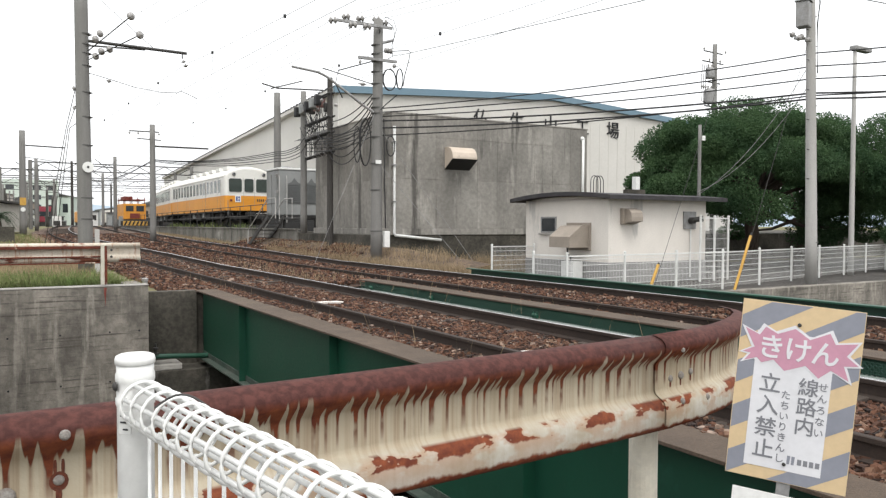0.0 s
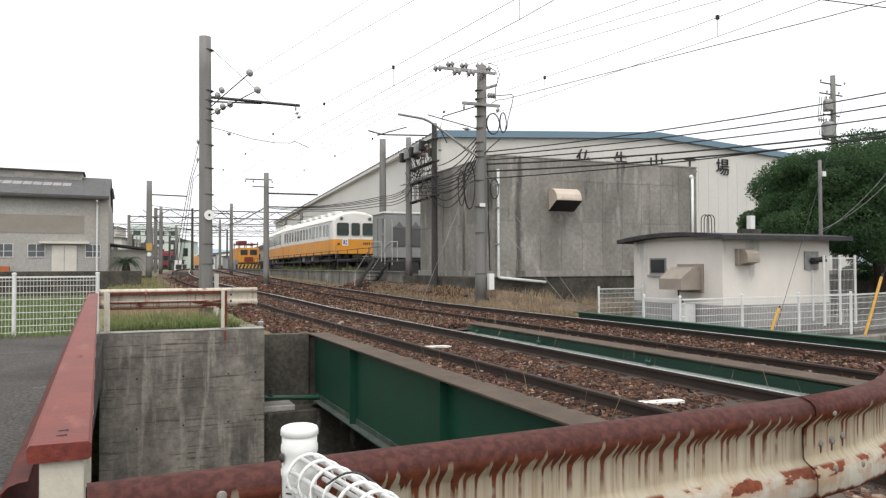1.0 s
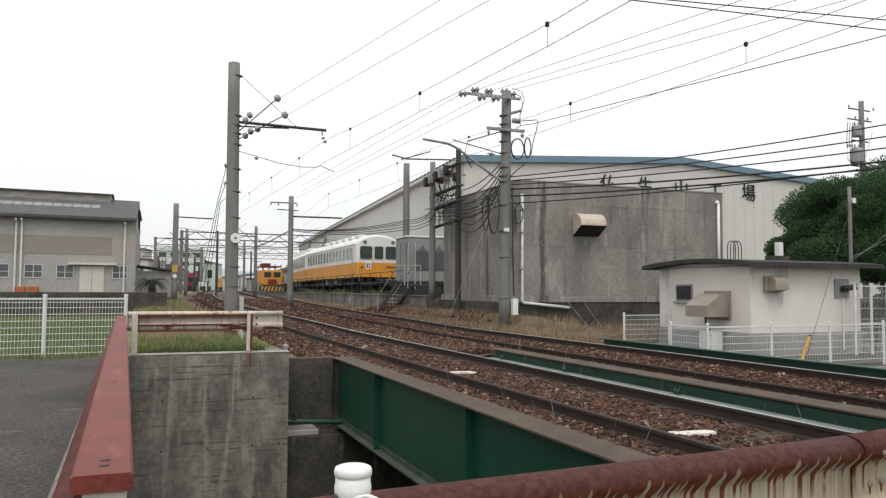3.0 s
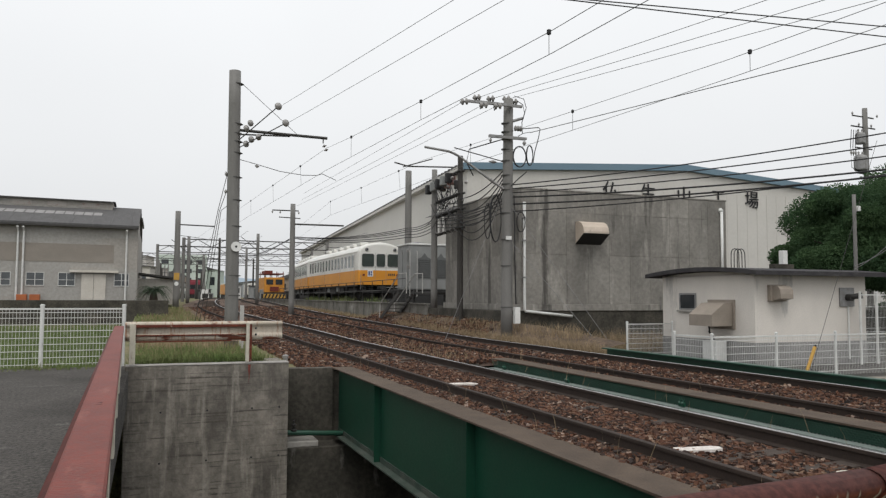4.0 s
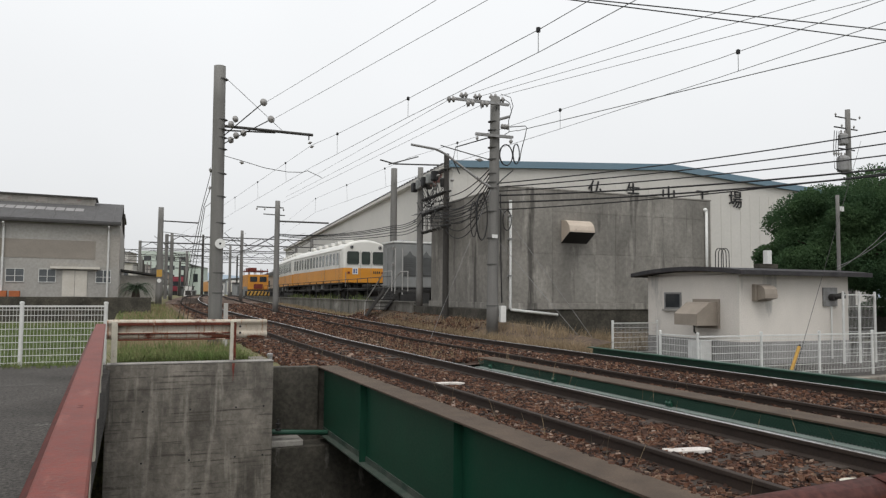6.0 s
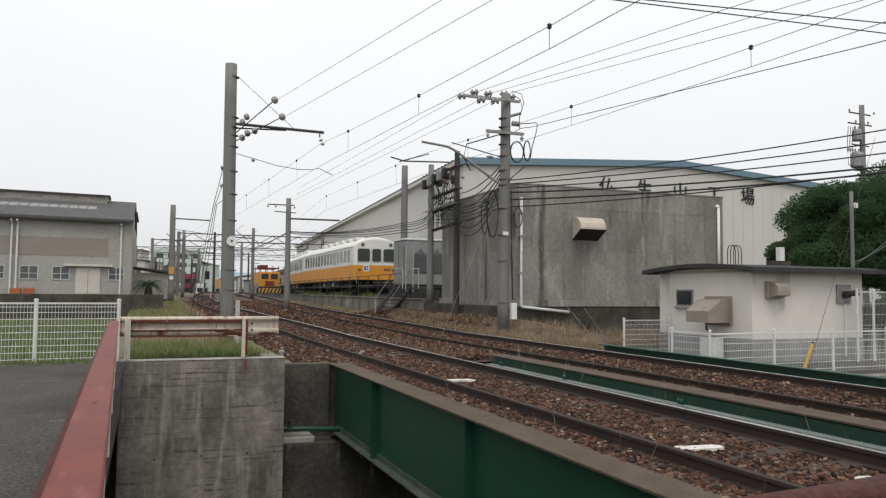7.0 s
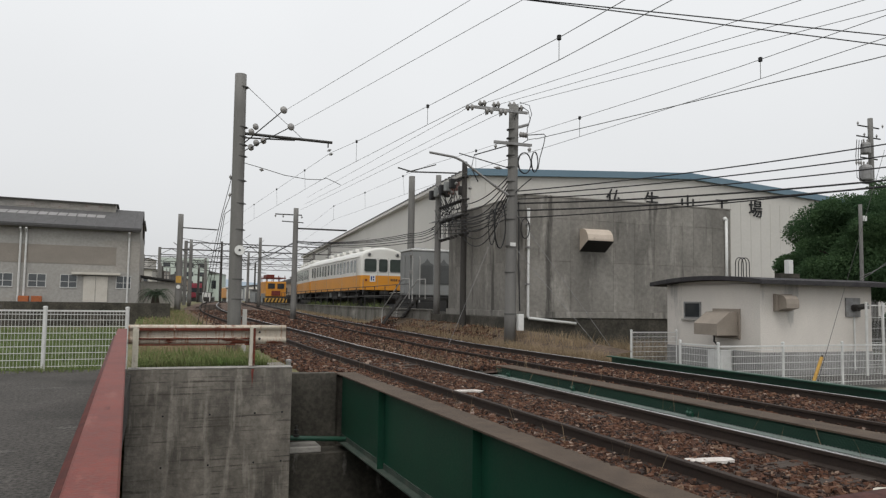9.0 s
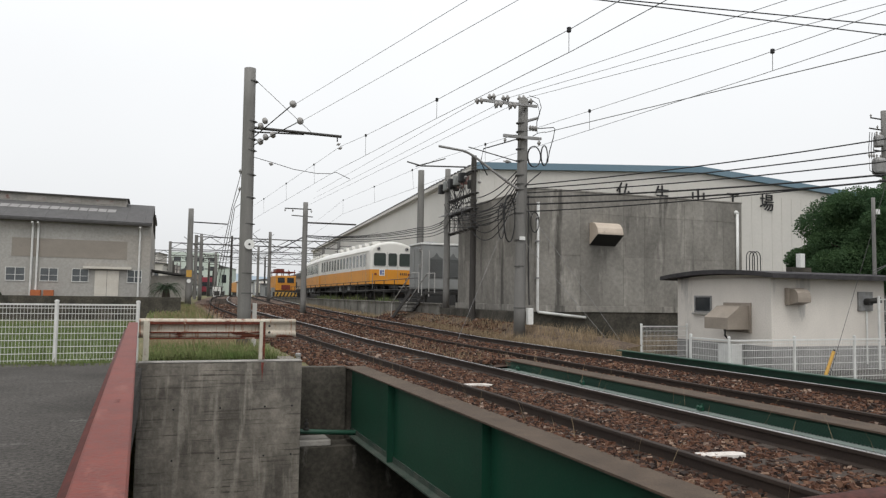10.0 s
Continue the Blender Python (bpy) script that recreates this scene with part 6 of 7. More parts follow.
# ---------------------------------------------------------------- parked train
def train_car(at, tilt, turn, front):
    """A two-tone electric rail car, its near end at the origin, running along y."""
    c = empty("train_car", "cream and orange electric train car parked on the depot track", "train", at, "parked train")
    c.matrix_basis = pose(*at, tilt, 0, turn)
    L, W = 16.6, 3.1
    waist = 1.88

    def shell(outline, rows):
        """Rings of an outline along the car; each row narrows it towards the middle."""
        bm = bmesh.new()
        rings = [[bm.verts.new((W / 2 + (x - W / 2) * k, y, z - max(0.0, z - 3.0) * (1 - k) * 2.0)) for x, z in outline] for y, k in rows]
        n = len(outline)
        for q, s_ in zip(rings, rings[1:]):
            for i in range(n):
                bm.faces.new((q[i], q[(i + 1) % n], s_[(i + 1) % n], s_[i]))
        bm.faces.new(rings[0][::-1])
        bm.faces.new(rings[-1])
        return bm

    ends = [(0.0, 0.90), (0.04, 0.95), (0.12, 0.985), (0.25, 1.0), (L - 0.2, 1.0), (L, 0.95)]
    roof_line = [(0.0, 3.0), (0.03, 3.2), (0.14, 3.38), (0.38, 3.55), (0.8, 3.69), (1.2, 3.76), (W / 2, 3.79)]
    outline = [(0.0, waist)] + roof_line + [(W - x, z) for x, z in roof_line[-2::-1]] + [(W, waist)]
    body = part("upper_body", shell(outline, ends), M["train_white"], c, "cream upper body and roof")
    lower = part("lower_body", shell([(0.0, 0.92), (0.0, waist - 0.002), (W, waist - 0.002), (W, 0.92)], ends), M["train_yellow"], c, "orange lower body")
    bm = bmesh.new()
    box(bm, 0.02, W - 0.02, 0.2, L - 0.1, 0.82, 0.918)
    part("sill_band", bm, M["under"], c)
    bm = bmesh.new()
    tube(bm, [(-0.02, 0.3, 3.12), (-0.02, L - 0.2, 3.12)], 0.03, 6)
    part("rain_gutter", bm, M["train_white"], body)
    # side windows and doors
    bm = bmesh.new()
    box(bm, -0.012, -0.003, 0, 0.60, 2.14, 2.94, 0.004)
    pane = part("side_window", bm, M["train_glass"], body, "side window")
    pane.matrix_basis = pose(0, 2.1, 0)
    for k in range(1, 14):
        if k not in (3, 8, 12):
            shared("side_window", pane.data, body, pose(0, 2.1 + 1.02 * k, 0))
    for k in (-1, 3, 8, 12):
        y0 = 2.0 + 1.02 * k
        bm = bmesh.new()
        box(bm, -0.014, -0.006, y0, y0 + 0.84, 1.02, 3.0)
        d = part("door", bm, M["train_white"], c, "sliding passenger door")
        bm = bmesh.new()
        box(bm, -0.018, -0.0145, y0, y0 + 0.84, 1.02, waist - 0.002)
        part("lower_panel", bm, M["train_yellow"], d)
        bm = bmesh.new()
        box(bm, -0.022, -0.0185, y0 - 0.012, y0 + 0.012, 1.02, 3.0)
        box(bm, -0.022, -0.0185, y0 + 0.83, y0 + 0.852, 1.02, 3.0)
        part("door_edge", bm, M["steel"], d)
        bm = bmesh.new()
        box(bm, -0.02, -0.015, y0 + 0.13, y0 + 0.71, 2.1, 2.94)
        part("pane", bm, M["train_glass"], d)
    if front:
        for x0, x1 in ((0.25, 1.08), (1.25, 1.85), (2.02, 2.85)):
            z0 = 2.12
            bm = bmesh.new()
            outline_w = [(x0 + 0.08, z0), (x1 - 0.08, z0), (x1, z0 + 0.08), (x1, 2.90), (x1 - 0.08, 2.98), (x0 + 0.08, 2.98), (x0, 2.90), (x0, z0 + 0.08)]
            prism(bm, outline_w, 0.03, pose(0, -0.022, 0))
            w = part("front_window", bm, M["front_glass"], body, "dark front window with rounded corners")
            bm = bmesh.new()
            tube(bm, [(x, -0.024, z) for x, z in outline_w + outline_w[:1]], 0.018, 6)
            part("window_frame", bm, M["steel"], w)
        bm = bmesh.new()
        box(bm, 1.17, 1.185, -0.012, -0.002, 1.0, 3.05)
        box(bm, 1.915, 1.93, -0.012, -0.002, 1.0, 3.05)
        part("door_seams", bm, M["steel"], c)
        for x in (0.57, 2.53):
            bm = bmesh.new()
            bolt(bm, (x, -0.005, 3.28), 0.13, (0, -1, 0))
            lamp = part("headlight", bm, M["porcelain"], c, "round headlight")
            bm = bmesh.new()
            tube(bm, [(x, -0.09, 3.28), (x, -0.10, 3.28)], 0.07, 12)
            part("lens", bm, M["glass"], lamp)
        for x in (0.30, 2.64):
            bm = bmesh.new()
            box(bm, x, x + 0.16, -0.03, -0.005, 1.5, 1.64, 0.01)
            part("tail_lamp", bm, M["rust"], c, "small red tail lamp")
        bm = bmesh.new()
        box(bm, 0.64, 1.02, -0.02, -0.006, 1.46, 1.90)
        pl = part("emblem_plate", bm, M["white"], c, "white plate with blue company mark")
        bm = bmesh.new()
        box(bm, 0.70, 0.80, -0.026, -0.021, 1.53, 1.83)
        box(bm, 0.85, 0.94, -0.026, -0.021, 1.53, 1.66)
        box(bm, 0.85, 0.94, -0.026, -0.021, 1.70, 1.83)
        part("emblem", bm, M["emblem_blue"], pl, "blue company mark")
        bm = bmesh.new()
        for k in range(4):
            box(bm, 2.08 + 0.13 * k, 2.16 + 0.13 * k, -0.012, -0.005, 1.52, 1.68)
        part("number_bars", bm, M["dark_steel"], c)
        bm = bmesh.new()
        box(bm, 1.3, 1.8, -0.55, -0.01, 0.62, 0.82, 0.02)
        box(bm, 0.3, 2.8, -0.25, -0.01, 0.38, 0.55, 0.02)
        part("coupler", bm, M["under"], c)
        for x in (0.17, 2.93):
            bm = bmesh.new()
            tube(bm, [(x, -0.06, 0.6), (x, -0.06, 1.6)], 0.02, 6)
            part("hand_rail", bm, M["steel"], c)
        for x in (0.45, 2.2):
            bm = bmesh.new()
            tube(bm, [(x, -0.08, 0.8), (x, -0.2, 0.45), (x + 0.12, -0.22, 0.3), (x + 0.3, -0.18, 0.45), (x + 0.32, -0.08, 0.8)], 0.03, 6)
            part("air_hose", bm, M["under"], c, "hanging air hose")
        bm = bmesh.new()
        for x in (0.95, 2.15):
            tube(bm, [(x, 12.6, 3.80), (x, 14.0, 4.08), (x, 12.9, 4.22)], 0.025, 6)
            tube(bm, [(x, 12.3, 3.86), (x, 14.4, 3.86)], 0.03, 6)
        for y, z in ((12.6, 3.82), (14.0, 4.08), (12.9, 4.24), (14.4, 3.86)):
            tube(bm, [(0.8, y, z), (2.3, y, z)], 0.028, 6)
        part("pantograph", bm, M["dark_steel"], c, "folded dark current collector")
    for k in range(6):
        bm = bmesh.new()
        box(bm, 0.35, 0.95, 0.9 + 1.9 * k, 1.8 + 1.9 * k, 3.58, 3.82, 0.05)
        part("roof_unit", bm, M["train_white"], c, "cream roof ventilator")
    for y in (2.6, 13.6):
        bm = bmesh.new()
        box(bm, 0.3, 2.6, y - 1.2, y + 1.2, 0.35, 0.75, 0.04)
        box(bm, 0.22, 0.34, y - 1.35, y + 1.35, 0.38, 0.56, 0.03)
        for dy in (-0.95, 0.95):
            for x in (0.5, 2.3):
                tube(bm, [(x, y + dy, 0.43), (x + 0.13, y + dy, 0.43)], 0.43, 18)
        part("bogie", bm, M["under"], c, "dark wheel truck")
    for i, (y, w, h) in enumerate(((4.5, 1.3, 0.45), (6.1, 0.8, 0.3), (7.2, 1.6, 0.5), (9.1, 0.7, 0.38), (10.2, 1.5, 0.45))):
        bm = bmesh.new()
        box(bm, 0.15, 2.5, y, y + w, 0.82 - h, 0.82, 0.03)
        part("equipment_box", bm, M["grey_panel"] if i % 2 else M["under"], c)
    return c


M["front_glass"] = mat("greenish_glass", (0.055, 0.07, 0.062), 0.08, second=(0.03, 0.036, 0.034), scale=1.6, bump=0, grain=0.02, spec=0.7)
M["emblem_blue"] = mat("emblem_blue", (0.03, 0.06, 0.25), 0.5, bump=0)
M["train_glass"] = mat("tinted_glass", (0.16, 0.18, 0.17), 0.1, second=(0.08, 0.09, 0.09), scale=0.7, bump=0, grain=0.02, spec=0.7)
train_car((13.0, 48.2, 1.2), -0.25, 0, True)
train_car((13.05, 65.3, 1.12), -0.2, -4.5, False)
bm = bmesh.new()
for x in (13.9, 15.4):
    box(bm, x, x + 0.07, 43.0, 66, 1.06, 1.2)
    box(bm, x, x + 0.07, 0, 24, 1.06, 1.18, m=Matrix.Translation((13.05, 65.9, -0.06)) @ Matrix.Rotation(radians(-4.5), 4, "Z") @ Matrix.Translation((-13.05, 0, 0)))
box(bm, 13.4, 16.6, 42.4, 70, 0.83, 1.06)
box(bm, 17.0, 17.3, 46, 120, 0.83, 2.0)
tagged(part("depot_track", bm, M["under"]), "raised depot track under the parked train", "track", kind="structure")
M["depot_wall"] = mat("stained_depot_wall", (0.21, 0.20, 0.18), 0.95, second=(0.085, 0.08, 0.068), scale=0.8, amount=0.9, stretch=(1, 1, 0.5), grain=0.2, grain_scale=10, bump=0.4, bump_scale=14, third=(0.045, 0.043, 0.036), third_scale=1.6, third_at=0.56, third_stretch=(1.6, 1.6, 0.25), fourth=(0.42, 0.41, 0.38), fourth_scale=0.7, fourth_at=0.66, fourth_stretch=(1, 1, 0.8))
bm = bmesh.new()
box(bm, 12.27, 12.347, 33.0, 96, -0.5, 0.96, 0.01)
box(bm, 12.22, 12.5, 33.0, 96, 0.962, 1.03, 0.02)
depot_wall = tagged(part("depot_wall", bm, M["depot_wall"]), "stained concrete retaining wall below the parked train", "wall", kind="structure")
for k in range(6):
    bm = bmesh.new()
    box(bm, 12.235, 12.269, 55.0 + 0.9 * k, 55.22 + 0.9 * k, 0.2, 0.8, 0.008)
    part("wall_rib", bm, M["depot_wall"], depot_wall)
fence = empty("depot_railing", "dark steel railing along the top of the depot wall", "railing", (12.42, 36.5, 1.03))
bm = bmesh.new()
box(bm, -0.02, 0.02, -0.02, 0.02, 0, 1.26)
rp = part("post", bm, M["dark_steel"], fence)
for k in range(1, 20):
    shared("post", rp.data, fence, pose(0, 2.1 * k, -0.0095 * k))
for z in (1.25, 0.68):
    bm = bmesh.new()
    tube(bm, [(0, 0, z), (0, 40, z - 0.2)], 0.022, 6)
    part("rail", bm, M["dark_steel"], fence)
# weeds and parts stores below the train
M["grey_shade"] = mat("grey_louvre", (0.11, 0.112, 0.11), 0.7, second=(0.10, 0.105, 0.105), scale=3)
cab = empty("grey_steel_cabin", "old pale grey steel cabin with rust-stained louvres beside the train", "cabin", (13.75, 40.0, 0.84))
M["cabin_grey"] = mat("pale_cabin_paint", (0.25, 0.255, 0.25), 0.6, second=(0.165, 0.168, 0.163), scale=1.1, stretch=(1, 1, 0.4), grain=0.08, third=(0.15, 0.13, 0.11), third_scale=1.5, third_at=0.6, third_stretch=(2.5, 2.5, 0.3))
bm = bmesh.new()
box(bm, 0, 2.5, 0, 2.1, 0.9, 3.42, 0.06)
part("body", bm, M["cabin_grey"], cab)
bm = bmesh.new()
box(bm, -0.05, 2.55, -0.05, 2.15, 3.422, 3.53, 0.03)
roof = part("roof", bm, M["fence_white"], cab, "pale roof edge")
bm = bmesh.new()
lathe(bm, [(0.42, 3.532), (0.40, 3.58), (0.28, 3.64), (0.1, 3.67)], at=(0.75, 0.9, 0), sides=16)
part("roof_cowl", bm, M["steel"], roof, "low round roof cowl")
bm = bmesh.new()
box(bm, -0.1, 2.6, -0.15, 2.2, 0.0, 0.5, 0.02)
box(bm, 0.1, 2.4, 0.05, 2.0, 0.5, 0.9, 0.02)
part("base", bm, M["under"], cab, "dark base frame")
for x0 in (0.55, 1.55):
    bm = bmesh.new()
    prism(bm, [(x0, 1.55), (x0 + 0.75, 1.55), (x0 + 0.75, 2.65), (x0 + 0.55, 2.75), (x0 + 0.38, 2.98), (x0 + 0.2, 2.75), (x0, 2.65)], 0.03, pose(0, -0.034, 0))
    lv = part("louvre", bm, M["grey_shade"], cab, "dark louvre with an arched head")
    for k in range(9):
        bm = bmesh.new()
        box(bm, x0 + 0.05, x0 + 0.70, -0.065, -0.036, 1.62 + 0.12 * k, 1.68 + 0.12 * k)
        part("slat", bm, M["grey_shade"], lv)
bm = bmesh.new()
box(bm, -0.045, -0.003, 0.15, 0.95, 1.0, 3.2, 0.01)
part("door", bm, M["cabin_grey"], cab, "grey steel side door")
bm = bmesh.new()
box(bm, -0.045, -0.003, 1.1, 1.9, 1.0, 3.2, 0.01)
part("door", bm, M["cabin_grey"], cab, "grey steel side door")
for x in (0.02, 0.45):
    bm = bmesh.new()
    tube(bm, [(x, -0.12, 0.5), (x, -0.12, 2.9), (x, -0.05, 3.1)], 0.028, 8)
    part("pipe", bm, M["pale_pole"], cab, "pale vertical pipe")
for z in (2.1, 3.0):
    bm = bmesh.new()
    lathe(bm, [(0.04, 0), (0.09, 0.03), (0.05, 0.06), (0.09, 0.09), (0.05, 0.12), (0.09, 0.15), (0.03, 0.18)], at=(-0.12, -0.12, z), sides=10)
    part("insulator", bm, M["porcelain"], cab)
stair = empty("steel_stair", "dark steel stair with pale handrails up to the depot", "stair", (12.24, 37.9, 0.0), rz=180)
for side in (0.0, 0.8):
    bm = bmesh.new()
    box(bm, side, side + 0.04, 0, 3.3, -0.12, 0.12, m=Matrix.Rotation(radians(0), 4, "X") @ Matrix.Translation((0, 0, 0)))
    for v in bm.verts:
        v.co.z += 0.1 + v.co.y * 0.45
    part("stringer", bm, M["dark_steel"], stair)
    bm = bmesh.new()
    tube(bm, [(side + 0.02, 0, 0.2), (side + 0.02, 0.1, 0.95), (side + 0.02, 3.3, 2.45), (side + 0.02, 4.4, 2.45), (side + 0.02, 4.4, 1.5)], 0.026, 8)
    part("handrail", bm, M["pale_pole"], stair, "pale steel handrail")
bm = bmesh.new()
box(bm, 0.04, 0.8, -0.12, 0.12, -0.015, 0.015)
tr_ = part("tread", bm, M["dark_steel"], stair)
tr_.matrix_basis = pose(0, 0.2, 0.2)
for k in range(1, 8):
    shared("tread", tr_.data, stair, pose(0, 0.2 + 0.4 * k, 0.2 + 0.18 * k))
deck = empty("steel_platform", "dark steel platform beside the concrete building", "platform", (12.6, 33.2, 0.84))
bm = bmesh.new()
box(bm, 0, 1.9, 0, 3.0, 0.62, 0.74, 0.01)
part("plate", bm, M["dark_steel"], deck)
for x, y in ((0.1, 0.1), (1.8, 0.1), (0.1, 2.9), (1.8, 2.9)):
    bm = bmesh.new()
    box(bm, x - 0.05, x + 0.05, y - 0.05, y + 0.05, 0, 0.62)
    part("leg", bm, M["dark_steel"], deck)

# ---------------------------------------------------------------- orange work car
wc = empty("work_car", "orange railway work car with striped bumper in the yard", "work car", (13.5, 95.0, 0.9))
bm = bmesh.new()
box(bm, 0, 2.5, 0, 5.5, 0.9, 2.75, 0.08)
part("cab", bm, M["machine"], wc)
for x in (0.25, 1.4):
    bm = bmesh.new()
    box(bm, x, x + 0.85, -0.03, -0.004, 1.85, 2.5)
    part("front_window", bm, M["glass"], wc)
bm = bmesh.new()
box(bm, 0.7, 1.8, -0.06, -0.004, 1.0, 1.6, 0.02)
part("grille", bm, M["rust"], wc, "dark front grille")
bm = bmesh.new()
box(bm, -0.1, 2.6, -0.35, -0.1, 0.15, 0.7, 0.03)
bump_ = part("bumper", bm, M["yellow"], wc, "yellow and black striped bumper")
for k in range(6):
    bm = bmesh.new()
    prism(bm, [(-0.05 + 0.44 * k, 0.17), (0.15 + 0.44 * k, 0.17), (0.38 + 0.44 * k, 0.68), (0.18 + 0.44 * k, 0.68)], 0.01, pose(0, -0.362, 0))
    part("stripe", bm, M["black"], bump_)
bm = bmesh.new()
for x in (0.1, 0.8, 1.6, 2.4):
    tube(bm, [(x, 0.5, 2.75), (x, 0.5, 3.5)], 0.05, 6)
    tube(bm, [(x, 4.5, 2.75), (x, 4.5, 3.5)], 0.05, 6)
box(bm, 0, 2.5, 0.3, 4.9, 3.15, 3.28)
box(bm, 0.2, 1.1, 0.6, 3.9, 3.3, 3.62)
part("roof_platform", bm, M["rust"], wc, "rusty orange roof platform")
bm = bmesh.new()
box(bm, 0.1, 2.4, 0, 5.4, 0.1, 0.9)
part("underframe", bm, M["under"], wc)

# ---------------------------------------------------------------- left shed
shed = empty("grey_shed", "large grey industrial shed with slate roof and ridge monitor", "shed", (-0.75, 60.05, 0.6), rz=5.4)
bm = bmesh.new()
box(bm, -34, 0, 0, 15, 0, 5.85)
sw = part("wall", bm, M["shed_wall"], shed, "weathered grey sheet wall")
bm = bmesh.new()
prism(bm, [(0, 5.85), (7.5, 7.8), (15, 5.85)], 33.6, Matrix(((0, -1, 0, -0.1), (1, 0, 0, 0), (0, 0, 1, 0), (0, 0, 0, 1))))
part("gable", bm, M["shed_wall"], shed)
for sgn in (0, 1):
    bm = bmesh.new()
    pr = [(-0.45, 5.72), (7.5, 7.88), (7.5, 8.0), (-0.45, 5.86)]
    if sgn:
        pr = [(15 - y, z) for y, z in pr]
    prism(bm, pr, 34.5, Matrix(((0, -1, 0, 0.06), (1, 0, 0, 0), (0, 0, 1, 0), (0, 0, 0, 1))))
    roof = part("roof", bm, M["shed_roof"], shed, "dark grey slate roof")
    if not sgn:
        M["skylight"] = mat("roof_light", (0.27, 0.26, 0.255), 0.6, second=(0.19, 0.185, 0.18), scale=1.5)
        M["ridge_line"] = mat("pale_roof_seam", (0.115, 0.112, 0.112), 0.85)
        for k in range(48):
            bm = bmesh.new()
            box(bm, -34.3 + k * 0.66, -33.72 + k * 0.66, 3.0, 4.3, 0.0, 0.03)
            for v in bm.verts:
                v.co.z += 5.866 + (v.co.y + 0.45) * (2.14 / 7.95)
            part("skylight", bm, M["skylight"], roof, "pale roof light")
        for k in range(17):
            bm = bmesh.new()
            x = -0.55 - 1.32 * k
            box(bm, x, x + 0.05, 0.0, 7.2, 0.0, 0.02)
            for v in bm.verts:
                v.co.z += 5.862 + (v.co.y + 0.45) * (2.14 / 7.95)
            part("roof_seam", bm, M["ridge_line"], roof)
bm = bmesh.new()
prism(bm, [(6.1, 7.3), (6.1, 8.22), (7.5, 8.36), (8.9, 8.22), (8.9, 7.3)], 32, Matrix(((0, -1, 0, -2.1), (1, 0, 0, 0), (0, 0, 1, 0), (0, 0, 0, 1))))
mon = part("monitor", bm, M["shed_wall"], shed, "raised ridge monitor")
bm = bmesh.new()
prism(bm, [(5.8, 8.20), (7.5, 8.37), (9.2, 8.20), (9.2, 8.28), (7.5, 8.46), (5.8, 8.28)], 32.4, Matrix(((0, -1, 0, -1.95), (1, 0, 0, 0), (0, 0, 1, 0), (0, 0, 0, 1))))
part("monitor_roof", bm, M["shed_roof"], mon)
M["flaking"] = mat("flaking_panel", (0.40, 0.37, 0.34), 0.85, second=(0.33, 0.30, 0.28), scale=1.5, third=(0.24, 0.14, 0.12), third_scale=1.1, third_at=0.56, third_stretch=(1, 1, 1.6))
for k in range(12):
    bm = bmesh.new()
    box(bm, -4.35 - 2.42 * k, -3.05 - 2.42 * k, 6.06, 6.097, 7.74, 8.10)
    part("louvre", bm, M["flaking"], mon, "pale flaking louvre panel")
bm = bmesh.new()
box(bm, -34, 0.05, -0.55, -0.43, 5.6, 5.72)
part("gutter", bm, M["dark_steel"], shed)
bm = bmesh.new()
box(bm, -9.0, -1.6, -0.02, -0.003, 3.1, 4.4)
part("patched_cladding", bm, mat("brownish_cladding", (0.28, 0.25, 0.215), 0.9, second=(0.21, 0.187, 0.162), scale=0.5, stretch=(1, 1, 2)), sw, "browner patched cladding")
for x in (-7.75, -7.4, -0.75):
    bm = bmesh.new()
    tube(bm, [(x, -0.5, 5.5), (x, -0.12, 5.2), (x, -0.12, 0.1)], 0.07, 8)
    part("downpipe", bm, M["fence_white"], shed, "pale downpipe")
M["shed_glass"] = mat("dusty_glass", (0.09, 0.10, 0.105), 0.15, second=(0.05, 0.055, 0.06), scale=1.2, bump=0, grain=0.03, spec=0.6)
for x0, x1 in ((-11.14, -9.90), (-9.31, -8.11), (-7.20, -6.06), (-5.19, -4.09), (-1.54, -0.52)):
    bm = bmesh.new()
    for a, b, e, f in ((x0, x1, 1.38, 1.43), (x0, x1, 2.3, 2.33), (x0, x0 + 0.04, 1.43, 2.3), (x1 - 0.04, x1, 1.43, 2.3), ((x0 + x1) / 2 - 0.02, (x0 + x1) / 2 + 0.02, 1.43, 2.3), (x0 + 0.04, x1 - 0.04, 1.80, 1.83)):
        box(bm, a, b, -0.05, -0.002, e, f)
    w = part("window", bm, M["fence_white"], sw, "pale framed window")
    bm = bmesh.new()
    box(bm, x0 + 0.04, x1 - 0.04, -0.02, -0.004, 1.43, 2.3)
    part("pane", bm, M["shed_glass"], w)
bm = bmesh.new()
box(bm, -3.68, -2.08, -0.09, -0.004, 0.4, 2.25)
M["hut_door"] = mat("cream_door", (0.58, 0.55, 0.49), 0.7, second=(0.47, 0.43, 0.37), scale=1.5)
dr = part("door", bm, M["hut_door"], sw, "cream sliding door")
bm = bmesh.new()
box(bm, -2.89, -2.87, -0.1, -0.091, 0.4, 2.25)
part("seam", bm, M["dark_steel"], dr)
bm = bmesh.new()
box(bm, -4.45, -1.25, -0.35, -0.004, 2.36, 2.52)
part("canopy", bm, M["hut_door"], sw, "pale door rail")
bm = bmesh.new()
box(bm, -6, -0.1, 15.1, 24, 0, 7.7)
part("rear_wing", bm, M["shed_wall"], shed, "taller rear wing")
bm = bmesh.new()
box(bm, -6.2, 0.05, 14.9, 24.2, 7.702, 7.95)
